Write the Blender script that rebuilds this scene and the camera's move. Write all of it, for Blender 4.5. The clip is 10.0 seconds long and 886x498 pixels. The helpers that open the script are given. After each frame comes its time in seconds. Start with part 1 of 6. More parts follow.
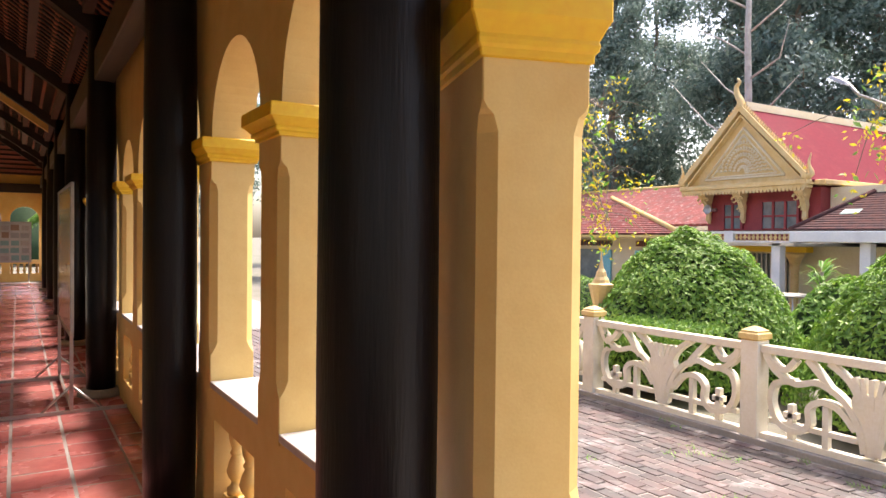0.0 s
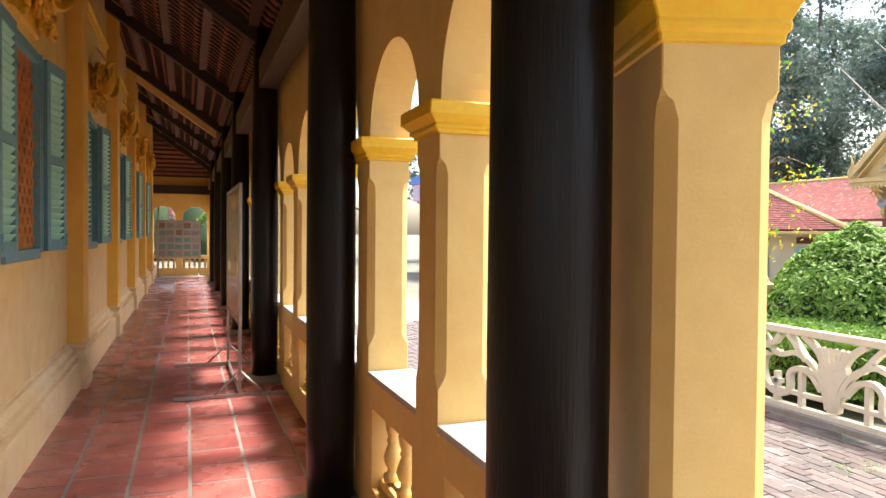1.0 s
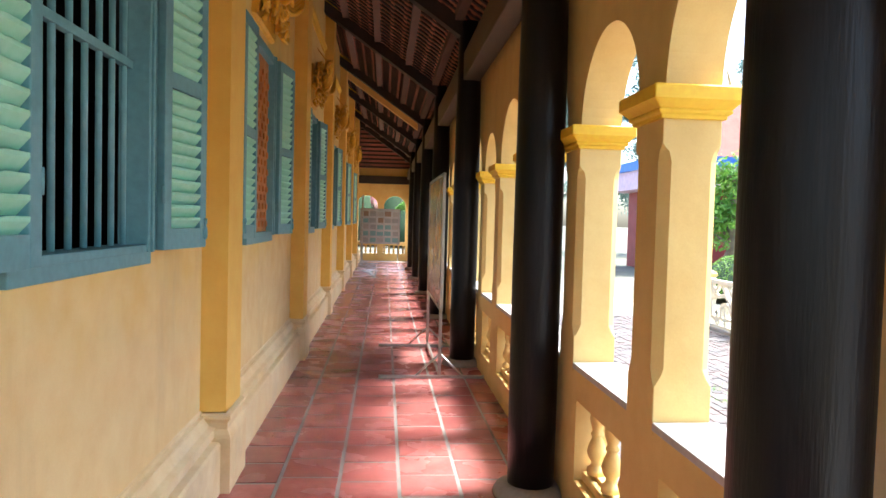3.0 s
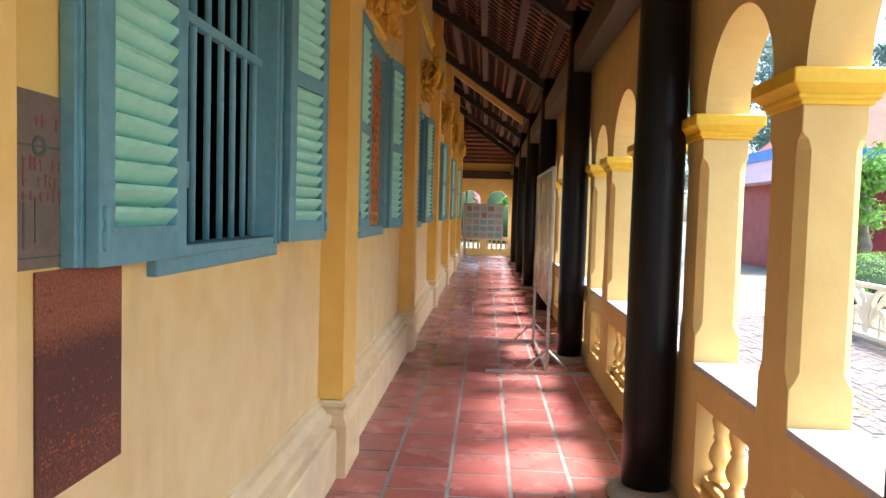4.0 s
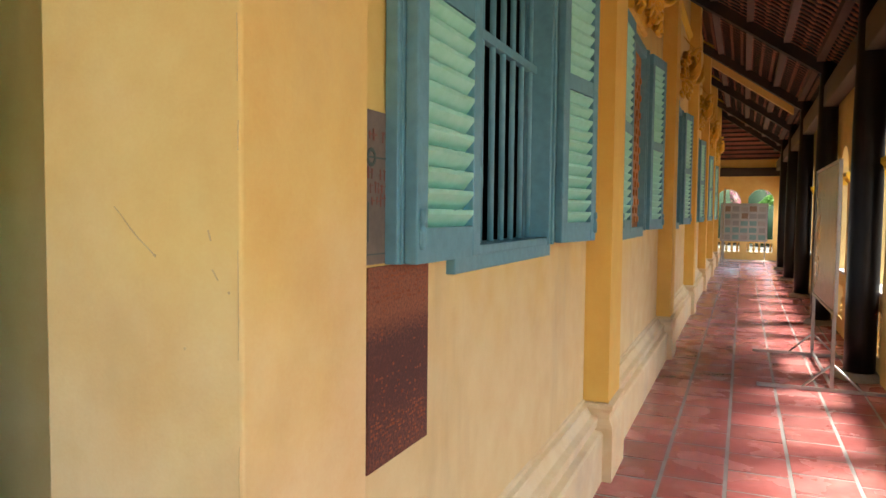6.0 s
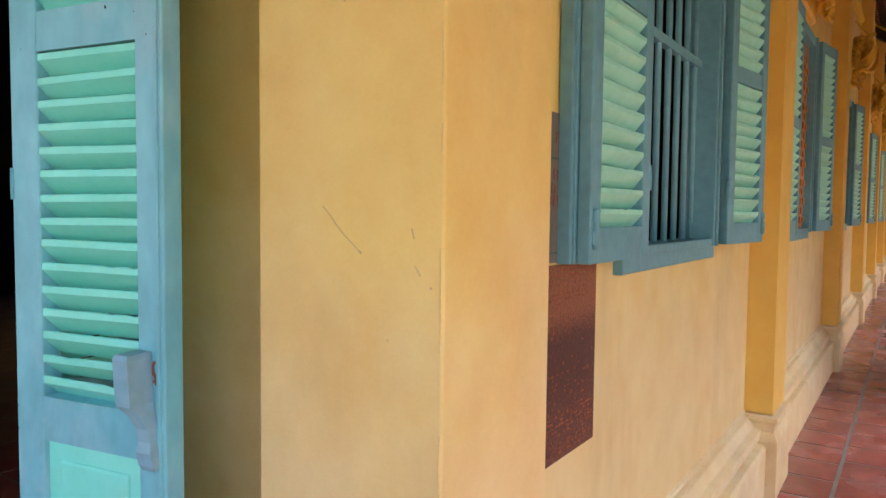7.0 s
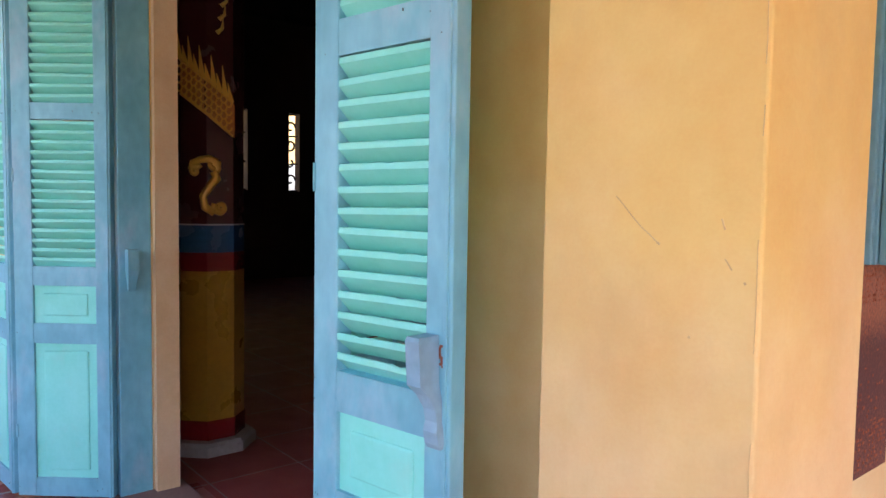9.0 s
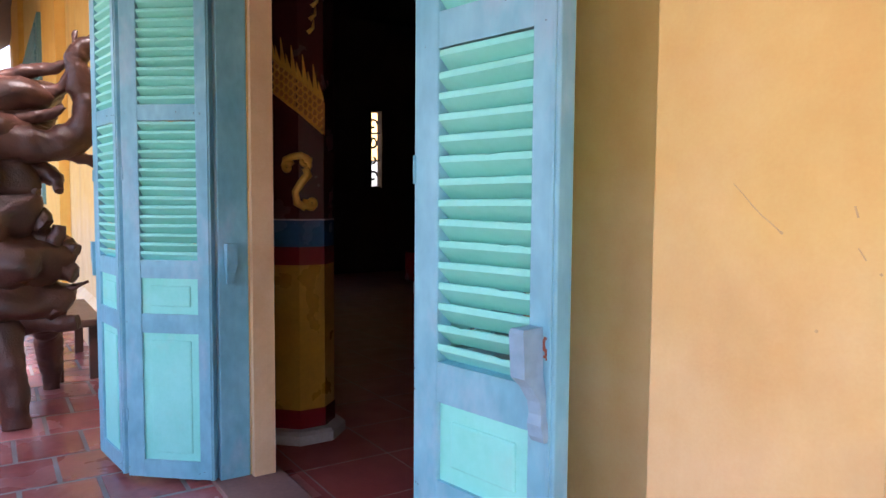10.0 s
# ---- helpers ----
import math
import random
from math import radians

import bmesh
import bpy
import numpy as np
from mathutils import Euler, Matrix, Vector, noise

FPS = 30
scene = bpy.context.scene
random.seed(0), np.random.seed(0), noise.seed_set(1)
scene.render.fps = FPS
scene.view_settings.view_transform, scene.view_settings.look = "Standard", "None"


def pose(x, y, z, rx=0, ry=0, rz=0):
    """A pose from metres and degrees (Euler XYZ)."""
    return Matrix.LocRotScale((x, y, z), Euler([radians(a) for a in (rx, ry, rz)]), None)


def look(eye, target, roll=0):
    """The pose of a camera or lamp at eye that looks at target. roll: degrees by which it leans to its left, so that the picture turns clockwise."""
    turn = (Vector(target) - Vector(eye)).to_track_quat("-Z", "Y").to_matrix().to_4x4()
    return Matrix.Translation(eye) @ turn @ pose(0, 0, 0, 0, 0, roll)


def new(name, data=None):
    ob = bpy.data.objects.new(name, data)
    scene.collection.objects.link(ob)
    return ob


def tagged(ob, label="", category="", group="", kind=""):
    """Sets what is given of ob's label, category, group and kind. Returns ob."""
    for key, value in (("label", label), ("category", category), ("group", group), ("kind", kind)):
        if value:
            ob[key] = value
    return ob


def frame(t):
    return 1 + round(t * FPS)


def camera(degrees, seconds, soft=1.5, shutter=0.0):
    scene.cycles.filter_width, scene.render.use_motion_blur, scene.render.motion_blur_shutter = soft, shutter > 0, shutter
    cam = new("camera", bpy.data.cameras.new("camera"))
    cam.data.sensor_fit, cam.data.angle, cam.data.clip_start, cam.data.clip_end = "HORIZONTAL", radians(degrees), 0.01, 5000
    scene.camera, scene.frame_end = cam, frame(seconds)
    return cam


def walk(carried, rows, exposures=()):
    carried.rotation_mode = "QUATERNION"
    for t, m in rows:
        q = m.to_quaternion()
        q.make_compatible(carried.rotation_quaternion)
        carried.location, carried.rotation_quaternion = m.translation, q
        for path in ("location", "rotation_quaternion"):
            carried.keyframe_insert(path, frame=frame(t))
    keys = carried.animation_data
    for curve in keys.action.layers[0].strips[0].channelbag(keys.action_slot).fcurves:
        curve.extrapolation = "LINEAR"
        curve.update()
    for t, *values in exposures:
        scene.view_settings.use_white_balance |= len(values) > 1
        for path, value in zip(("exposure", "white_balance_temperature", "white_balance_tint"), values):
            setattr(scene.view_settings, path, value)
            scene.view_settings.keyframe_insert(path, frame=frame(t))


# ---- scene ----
cam = camera(64.6, 10.0)
PATH = [
    (0, (0.94, 0.708, 1.48), (1.978, 2.417, 1.447), 0.6),
    (0.5, (0.906, 0.731, 1.475), (1.755, 2.542, 1.435), 0.4),
    (1, (0.879, 0.741, 1.472), (1.565, 2.619, 1.427), 0.5),
    (1.5, (0.856, 0.751, 1.471), (1.403, 2.674, 1.42), 0.6),
    (2, (0.833, 0.757, 1.469), (1.256, 2.711, 1.411), 1.0),
    (3.5, (0.756, 0.774, 1.456), (0.784, 2.772, 1.364), 1.6),
    (4, (0.724, 0.779, 1.451), (0.604, 2.773, 1.349), 1.6),
    (4.5, (0.699, 0.771, 1.448), (0.425, 2.749, 1.34), 1.5),
    (5, (0.671, 0.76, 1.447), (0.237, 2.709, 1.337), 1.2),
    (6.5, (0.579, 0.702, 1.436), (-0.379, 2.454, 1.332), 0.5),
    (7, (0.54, 0.671, 1.436), (-0.577, 2.327, 1.328), 0.6),
    (7.5, (0.502, 0.643, 1.432), (-0.75, 2.199, 1.322), 0.8),
    (8, (0.473, 0.62, 1.427), (-0.891, 2.079, 1.32), 0.9),
    (8.5, (0.448, 0.6, 1.426), (-1.011, 1.964, 1.312), 0.8),
    (9, (0.426, 0.589, 1.42), (-1.114, 1.859, 1.301), 0.9),
    (9.5, (0.409, 0.574, 1.415), (-1.202, 1.752, 1.285), 0.6),
    (10, (0.396, 0.556, 1.412), (-1.276, 1.645, 1.277), 0.4),
]
walk(cam, [(t, look(e, g, r)) for t, e, g, r in PATH],
     [(0, 1.80, 7050, 17), (1, 2.12, 6950, 10), (2, 2.38, 6350, 4), (3.5, 2.58, 5850, 1), (5, 2.46, 5900, 1), (6.5, 2.52, 6450, 4), (8, 2.74, 6200, 11), (10, 2.88, 6200, 28)])

# ---- light ----
world = bpy.data.worlds.new("sky")
scene.world = world
world.use_nodes = True
_n, _l = world.node_tree.nodes, world.node_tree.links
_sky = _n.new("ShaderNodeTexSky")
_sky.sky_type = "NISHITA"
_sky.sun_disc = False
_sky.sun_elevation = radians(64)
_sky.sun_rotation = radians(78)
_sky.air_density, _sky.dust_density, _sky.ozone_density = 1.0, 4.0, 1.0
_bg = _n["Background"]
_bg.inputs["Strength"].default_value = 0.15
_l.new(_sky.outputs[0], _bg.inputs["Color"])
sun_data = bpy.data.lights.new("sun", "SUN")
sun_data.energy, sun_data.angle, sun_data.color = 2.5, radians(12), (1.0, 0.95, 0.87)
sun = new("sun", sun_data)
_d = Vector((math.sin(radians(78)) * math.cos(radians(64)), math.cos(radians(78)) * math.cos(radians(64)), math.sin(radians(64))))
sun.matrix_world = look(_d * 40, (0, 0, 0))


# ---- materials ----
def principled(name, rough=0.7, metal=0.0):
    m = bpy.data.materials.new(name)
    m.use_nodes = True
    b = m.node_tree.nodes["Principled BSDF"]
    b.inputs["Roughness"].default_value = rough
    b.inputs["Metallic"].default_value = metal
    return m, m.node_tree.nodes, m.node_tree.links, b


def surface(name, base, second, rough=0.7, big=1.2, fine=40.0, mix=0.5, bump=0.15, stain=None, stain_amount=0.3, metal=0.0,
            per_object=0.0, stretch=(1, 1, 1), rough_var=0.12, stain_scale=2.5, bump_dist=0.004, grain=0.22,
            low=None, low_z=(1.0, 1.55), blotch=0.0, lump=0.0):
    """Paint or stone: two tones at a large scale, fine grain, stains with an outline of their own, relief."""
    m, n, l, b = principled(name, rough, metal)
    geo = n.new("ShaderNodeNewGeometry")
    mp = n.new("ShaderNodeMapping")
    mp.inputs["Scale"].default_value = stretch
    l.new(geo.outputs["Position"], mp.inputs["Vector"])
    n1 = n.new("ShaderNodeTexNoise")
    n1.inputs["Scale"].default_value, n1.inputs["Detail"].default_value = big, 5
    n2 = n.new("ShaderNodeTexNoise")
    n2.inputs["Scale"].default_value, n2.inputs["Detail"].default_value = fine, 4
    l.new(mp.outputs[0], n1.inputs["Vector"])
    l.new((mp.outputs[0] if fine < 100 else geo.outputs["Position"]), n2.inputs["Vector"])
    r1 = n.new("ShaderNodeMapRange")
    r1.inputs["From Min"].default_value, r1.inputs["From Max"].default_value = 0.35, 0.68
    r1.inputs["To Max"].default_value = mix
    l.new(n1.outputs["Fac"], r1.inputs["Value"])
    mx = n.new("ShaderNodeMix")
    mx.data_type = "RGBA"
    mx.inputs[6].default_value, mx.inputs[7].default_value = (*base, 1), (*second, 1)
    l.new(r1.outputs[0], mx.inputs[0])
    out = mx.outputs[2]
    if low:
        # changes to the low tone below low_z, with a cloudy upper edge
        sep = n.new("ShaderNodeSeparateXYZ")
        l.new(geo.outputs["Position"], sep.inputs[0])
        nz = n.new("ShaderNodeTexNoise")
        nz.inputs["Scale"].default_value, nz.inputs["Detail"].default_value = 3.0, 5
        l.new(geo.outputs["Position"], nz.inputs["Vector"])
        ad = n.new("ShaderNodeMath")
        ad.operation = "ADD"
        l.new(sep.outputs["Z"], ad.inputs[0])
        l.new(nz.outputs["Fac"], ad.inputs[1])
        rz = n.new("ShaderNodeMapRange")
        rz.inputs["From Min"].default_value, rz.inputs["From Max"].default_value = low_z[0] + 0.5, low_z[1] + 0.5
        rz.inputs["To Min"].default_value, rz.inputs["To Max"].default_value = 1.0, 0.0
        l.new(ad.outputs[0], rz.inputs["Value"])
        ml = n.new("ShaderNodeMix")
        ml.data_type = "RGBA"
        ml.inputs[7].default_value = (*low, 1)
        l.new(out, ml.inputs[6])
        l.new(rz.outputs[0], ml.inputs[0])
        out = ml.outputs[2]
    if blotch:
        nb = n.new("ShaderNodeTexNoise")
        nb.inputs["Scale"].default_value, nb.inputs["Detail"].default_value, nb.inputs["Roughness"].default_value = 5.5, 6, 0.6
        l.new(geo.outputs["Position"], nb.inputs["Vector"])
        mb = n.new("ShaderNodeMix")
        mb.data_type, mb.blend_type = "RGBA", "SOFT_LIGHT"
        mb.inputs[0].default_value = blotch
        l.new(out, mb.inputs[6])
        l.new(nb.outputs["Fac"], mb.inputs[7])
        out = mb.outputs[2]
    gr = n.new("ShaderNodeMix")
    gr.data_type, gr.blend_type = "RGBA", "OVERLAY"
    gr.inputs[0].default_value = grain
    l.new(out, gr.inputs[6])
    l.new(n2.outputs["Fac"], gr.inputs[7])
    out = gr.outputs[2]
    if stain:
        n3 = n.new("ShaderNodeTexNoise")
        n3.inputs["Scale"].default_value, n3.inputs["Detail"].default_value, n3.inputs["Roughness"].default_value = stain_scale, 8, 0.65
        l.new(mp.outputs[0], n3.inputs["Vector"])
        r3 = n.new("ShaderNodeMapRange")
        r3.inputs["From Min"].default_value, r3.inputs["From Max"].default_value = 0.54, 0.72
        r3.inputs["To Max"].default_value = stain_amount
        l.new(n3.outputs["Fac"], r3.inputs["Value"])
        ms = n.new("ShaderNodeMix")
        ms.data_type = "RGBA"
        ms.inputs[7].default_value = (*stain, 1)
        l.new(out, ms.inputs[6])
        l.new(r3.outputs[0], ms.inputs[0])
        out = ms.outputs[2]
    if per_object:
        oi = n.new("ShaderNodeObjectInfo")
        ri = n.new("ShaderNodeMapRange")
        ri.inputs["To Min"].default_value, ri.inputs["To Max"].default_value = 1 - per_object, 1 + per_object
        l.new(oi.outputs["Random"], ri.inputs["Value"])
        hs = n.new("ShaderNodeHueSaturation")
        l.new(ri.outputs[0], hs.inputs["Value"])
        l.new(out, hs.inputs["Color"])
        out = hs.outputs[0]
    l.new(out, b.inputs["Base Color"])
    rr = n.new("ShaderNodeMapRange")
    rr.inputs["To Min"].default_value, rr.inputs["To Max"].default_value = max(0.02, rough - rough_var), min(1, rough + rough_var)
    l.new(n1.outputs["Fac"], rr.inputs["Value"])
    l.new(rr.outputs[0], b.inputs["Roughness"])
    bp = n.new("ShaderNodeBump")
    bp.inputs["Strength"].default_value, bp.inputs["Distance"].default_value = bump, bump_dist
    l.new(n2.outputs["Fac"], bp.inputs["Height"])
    l.new(bp.outputs[0], b.inputs["Normal"])
    if lump:
        # hand-trowelled unevenness
        n5 = n.new("ShaderNodeTexNoise")
        n5.inputs["Scale"].default_value, n5.inputs["Detail"].default_value = 4.0, 3
        l.new(geo.outputs["Position"], n5.inputs["Vector"])
        b5 = n.new("ShaderNodeBump")
        b5.inputs["Strength"].default_value, b5.inputs["Distance"].default_value = 1.0, lump
        l.new(n5.outputs["Fac"], b5.inputs["Height"])
        l.new(b5.outputs[0], bp.inputs["Normal"])
    return m


def leaves(name, a, b2, c):
    """Leaf colour that changes from leaf to leaf, with light coming through the blade."""
    m, n, l, b = principled(name, 0.5)
    geo = n.new("ShaderNodeNewGeometry")
    ramp = n.new("ShaderNodeValToRGB")
    ramp.color_ramp.elements[0].color, ramp.color_ramp.elements[1].color = (*a, 1), (*c, 1)
    e = ramp.color_ramp.elements.new(0.5)
    e.color = (*b2, 1)
    l.new(geo.outputs["Random Per Island"], ramp.inputs[0])
    l.new(ramp.outputs[0], b.inputs["Base Color"])
    tr = n.new("ShaderNodeBsdfTranslucent")
    l.new(ramp.outputs[0], tr.inputs["Color"])
    mx = n.new("ShaderNodeMixShader")
    mx.inputs[0].default_value = 0.38
    l.new(b.outputs[0], mx.inputs[1])
    l.new(tr.outputs[0], mx.inputs[2])
    l.new(mx.outputs[0], n["Material Output"].inputs["Surface"])
    return m


PLASTER = surface("yellow_plaster", (0.79, 0.52, 0.165), (0.81, 0.56, 0.215), 0.7, 1.3, 150, 0.8, 0.2, (0.62, 0.42, 0.15), 0.3, stretch=(1, 1, 0.3), grain=0.08, bump_dist=0.002, blotch=0.45, lump=0.010)
PLASTER_RIB = surface("ochre_plaster", (0.84, 0.50, 0.085), (0.84, 0.54, 0.13), 0.7, 1.3, 150, 0.8, 0.2, (0.66, 0.42, 0.12), 0.3, stretch=(1, 1, 0.3), grain=0.08, bump_dist=0.002, blotch=0.45, lump=0.010)
PLASTER_PIER = surface("yellow_plaster_peach_low", (0.84, 0.54, 0.15), (0.84, 0.57, 0.20), 0.68, 1.3, 150, 0.8, 0.2, (0.60, 0.40, 0.19), 0.30, stretch=(1, 1, 0.5), grain=0.08, bump_dist=0.002, low=(0.82, 0.56, 0.26), blotch=0.55, lump=0.012)
PLASTER_WALL = surface("yellow_plaster_pale_low", (0.83, 0.55, 0.145), (0.84, 0.60, 0.21), 0.7, 1.1, 150, 0.9, 0.2, (0.56, 0.39, 0.19), 0.42, stretch=(1, 1, 0.18), grain=0.08, bump_dist=0.002, low=(0.81, 0.60, 0.285), blotch=0.5, lump=0.012)
PLASTER_PLINTH = surface("worn_plinth_plaster", (0.80, 0.60, 0.31), (0.81, 0.65, 0.40), 0.75, 1.5, 120, 0.9, 0.2, (0.54, 0.40, 0.25), 0.35, grain=0.1, blotch=0.6, lump=0.010)
OCHRE = surface("ochre_trim", (0.78, 0.46, 0.012), (0.82, 0.52, 0.03), 0.55, 2.0, 35, 0.7, 0.2, (0.45, 0.26, 0.06), 0.3)
GILT = surface("gilded_relief", (0.80, 0.46, 0.035), (0.66, 0.34, 0.03), 0.4, 9, 60, 0.8, 0.4, (0.28, 0.14, 0.03), 0.4, metal=0.1)
MARBLE = surface("white_sill_stone", (0.46, 0.45, 0.44), (0.38, 0.37, 0.36), 0.45, 2.5, 30, 0.7, 0.1, (0.42, 0.40, 0.37), 0.3)
BLACKWOOD = surface("black_lacquered_wood", (0.004, 0.0035, 0.0045), (0.009, 0.007, 0.008), 0.36, 3.0, 40, 0.9, 0.35, (0.030, 0.021, 0.018), 0.6, stretch=(4, 4, 0.3), stain_scale=4)
BLACKWOOD.node_tree.nodes["Principled BSDF"].inputs["Specular IOR Level"].default_value = 0.22
RAFTER = surface("dark_timber", (0.022, 0.014, 0.012), (0.045, 0.028, 0.022), 0.6, 3.0, 30, 0.8, 0.3)
PLATE = surface("grey_brown_timber", (0.075, 0.052, 0.040), (0.11, 0.08, 0.062), 0.55, 3.0, 30, 0.8, 0.3, stretch=(3, 0.4, 3))
PURLIN = surface("brown_timber", (0.12, 0.065, 0.05), (0.17, 0.10, 0.08), 0.7, 3.0, 30, 0.8, 0.3)
ROOFTILE = surface("clay_roof_tile", (0.22, 0.06, 0.045), (0.30, 0.10, 0.075), 0.85, 2.0, 25, 0.9, 0.3, (0.05, 0.03, 0.03), 0.6)
CREAMPLASTER = surface("cream_yellow_plaster", (0.68, 0.46, 0.155), (0.71, 0.51, 0.20), 0.7, 1.3, 150, 0.8, 0.2, (0.54, 0.40, 0.20), 0.3, stretch=(1, 1, 0.3), grain=0.08, bump_dist=0.002, blotch=0.4, lump=0.008)
UNDERTILE = surface("bare_clay_tile", (0.56, 0.20, 0.13), (0.46, 0.15, 0.10), 0.85, 2.0, 25, 0.9, 0.3, (0.12, 0.05, 0.04), 0.5)
TILE = surface("red_clay_floor_tile", (0.300, 0.082, 0.075), (0.370, 0.128, 0.118), 0.26, 2.3, 26, 0.9, 0.3, (0.50, 0.27, 0.22), 0.35, per_object=0.22, rough_var=0.16, blotch=0.6)
GROUT = surface("grey_mortar", (0.25, 0.23, 0.215), (0.17, 0.15, 0.14), 0.85, 5, 60, 0.8, 0.3)
BLUE = surface("blue_paint", (0.135, 0.315, 0.365), (0.175, 0.37, 0.42), 0.5, 3.0, 30, 0.8, 0.25, (0.30, 0.42, 0.50), 0.3)
DOORBLUE = surface("sky_blue_paint", (0.15, 0.44, 0.54), (0.22, 0.52, 0.62), 0.42, 3.0, 30, 0.9, 0.25, (0.44, 0.56, 0.66), 0.5, stretch=(1, 1, 0.5), stain_scale=5, blotch=0.5)
HANDLE = surface("grey_latch_paint", (0.20, 0.37, 0.48), (0.30, 0.46, 0.56), 0.5, 8, 40, 0.8, 0.3, (0.24, 0.26, 0.26), 0.4)
MINT = surface("mint_paint", (0.34, 0.72, 0.55), (0.40, 0.77, 0.61), 0.5, 4.0, 30, 0.8, 0.2, (0.50, 0.72, 0.64), 0.25)
# near-black base colour carries the shade of the hall interior
DARK = surface("hall_shade_plaster", (0.045, 0.03, 0.022), (0.025, 0.017, 0.013), 0.9, 1, 20, 0.8)
STEEL = surface("galvanised_steel", (0.45, 0.44, 0.42), (0.33, 0.32, 0.31), 0.4, 6, 60, 0.7, 0.1, (0.25, 0.18, 0.13), 0.3, metal=0.8)
CONCRETE = surface("grey_concrete", (0.32, 0.29, 0.26), (0.22, 0.20, 0.18), 0.85, 3, 40, 0.8, 0.4)


# ---- building blocks ----
def box(bm, x0, x1, y0, y1, z0, z1, bevel=0.0):
    m = Matrix.LocRotScale(((x0 + x1) / 2, (y0 + y1) / 2, (z0 + z1) / 2), None, (abs(x1 - x0), abs(y1 - y0), abs(z1 - z0)))
    vs = bmesh.ops.create_cube(bm, size=1, matrix=m)["verts"]
    if bevel:
        es = list({e for v in vs for e in v.link_edges})
        bmesh.ops.bevel(bm, geom=es, offset=bevel, segments=2, affect="EDGES", profile=0.5)


def loft(bm, rings, caps=True, smooth=False):
    """Closed rings of points, joined one to the next."""
    rows = [[bm.verts.new(p) for p in ring] for ring in rings]
    k = len(rows[0])
    for a, b in zip(rows, rows[1:]):
        for i in range(k):
            f = bm.faces.new((a[i], a[(i + 1) % k], b[(i + 1) % k], b[i]))
            f.smooth = smooth
    if caps:
        bm.faces.new(rows[0][::-1])
        bm.faces.new(rows[-1])


def lathe(bm, profile, cx=0.0, cy=0.0, seg=24, smooth=True):
    loft(bm, [[(cx + r * math.cos(2 * math.pi * i / seg), cy + r * math.sin(2 * math.pi * i / seg), z) for i in range(seg)] for r, z in profile], True, smooth)


def tube(bm, pts, radii, seg=8, smooth=True):
    pts = [Vector(p) for p in pts]
    rings = []
    side = None
    for i, p in enumerate(pts):
        d = (pts[min(i + 1, len(pts) - 1)] - pts[max(i - 1, 0)]).normalized()
        if side is None:
            side = d.orthogonal().normalized()
        side = (side - d * side.dot(d)).normalized()
        up = d.cross(side)
        r = radii if isinstance(radii, (int, float)) else radii[i]
        rings.append([tuple(p + (side * math.cos(2 * math.pi * k / seg) + up * math.sin(2 * math.pi * k / seg)) * r) for k in range(seg)])
    loft(bm, rings, True, smooth)


def curve_points(ctrl, n=8):
    """A smooth line through the given points."""
    c = [Vector(p) for p in ctrl]
    out = []
    for i in range(len(c) - 1):
        p0, p1, p2, p3 = c[max(i - 1, 0)], c[i], c[i + 1], c[min(i + 2, len(c) - 1)]
        for k in range(n):
            t = k / n
            out.append(0.5 * ((2 * p1) + (p2 - p0) * t + (2 * p0 - 5 * p1 + 4 * p2 - p3) * t * t + (3 * p1 - p0 - 3 * p2 + p3) * t ** 3))
    out.append(c[-1])
    return out


def mesh_of(name, bm, mat):
    bmesh.ops.recalc_face_normals(bm, faces=bm.faces)
    me = bpy.data.meshes.new(name)
    bm.to_mesh(me)
    bm.free()
    me.materials.append(mat)
    return me


def part(name, bm, mat, parent=None, label=""):
    ob = new(name, mesh_of(name, bm, mat))
    ob.parent = parent
    return tagged(ob, label)


def thing(name, label, category, group="", kind="", at=None):
    return tagged(new(name), label, category, group, kind) if at is None else placed(tagged(new(name), label, category, group, kind), at)


def placed(ob, m):
    ob.matrix_basis = m
    return ob


def solid(name, bm, mat, label, category, group="", kind=""):
    return tagged(part(name, bm, mat), label, category, group, kind)


def structure(name, bm, mat, label="", category=""):
    return tagged(part(name, bm, mat), label, category, "", "structure")


# ---- plan ----
PIL = [4.50, 7.98, 11.42, 14.85, 18.25, 21.65]      # near edges of the wall's pilasters
PILW = 0.36
WALL_X = -0.16
END_Y = 25.6
PILLARS = [1.85, 3.13, 4.17, 5.40, 6.58, 7.50, 8.78, 9.98, 10.95, 12.2, 13.4, 14.4, 15.6, 16.8, 17.8, 19.0, 20.2, 21.2, 22.5, 23.7]
PD = 0.26                                             # depth of an arcade pillar along the walk
COLS = [2.06, 4.45, 7.85, 11.25, 14.7, 18.1, 21.5]
AX0, AX1 = 1.735, 1.945
SILL, SPRING, ARC_TOP = 0.775, 1.945, 3.12
WIN_Y = [3.09] + [p + 1.57 for p in PIL[:5]]
GROUND = -0.30

# floor bed
bm = bmesh.new()
box(bm, -24, 1.94, -0.6, END_Y + 0.4, -0.29, -0.003)
structure("floor", bm, GROUT, "grey mortar bed of the veranda floor", "floor")

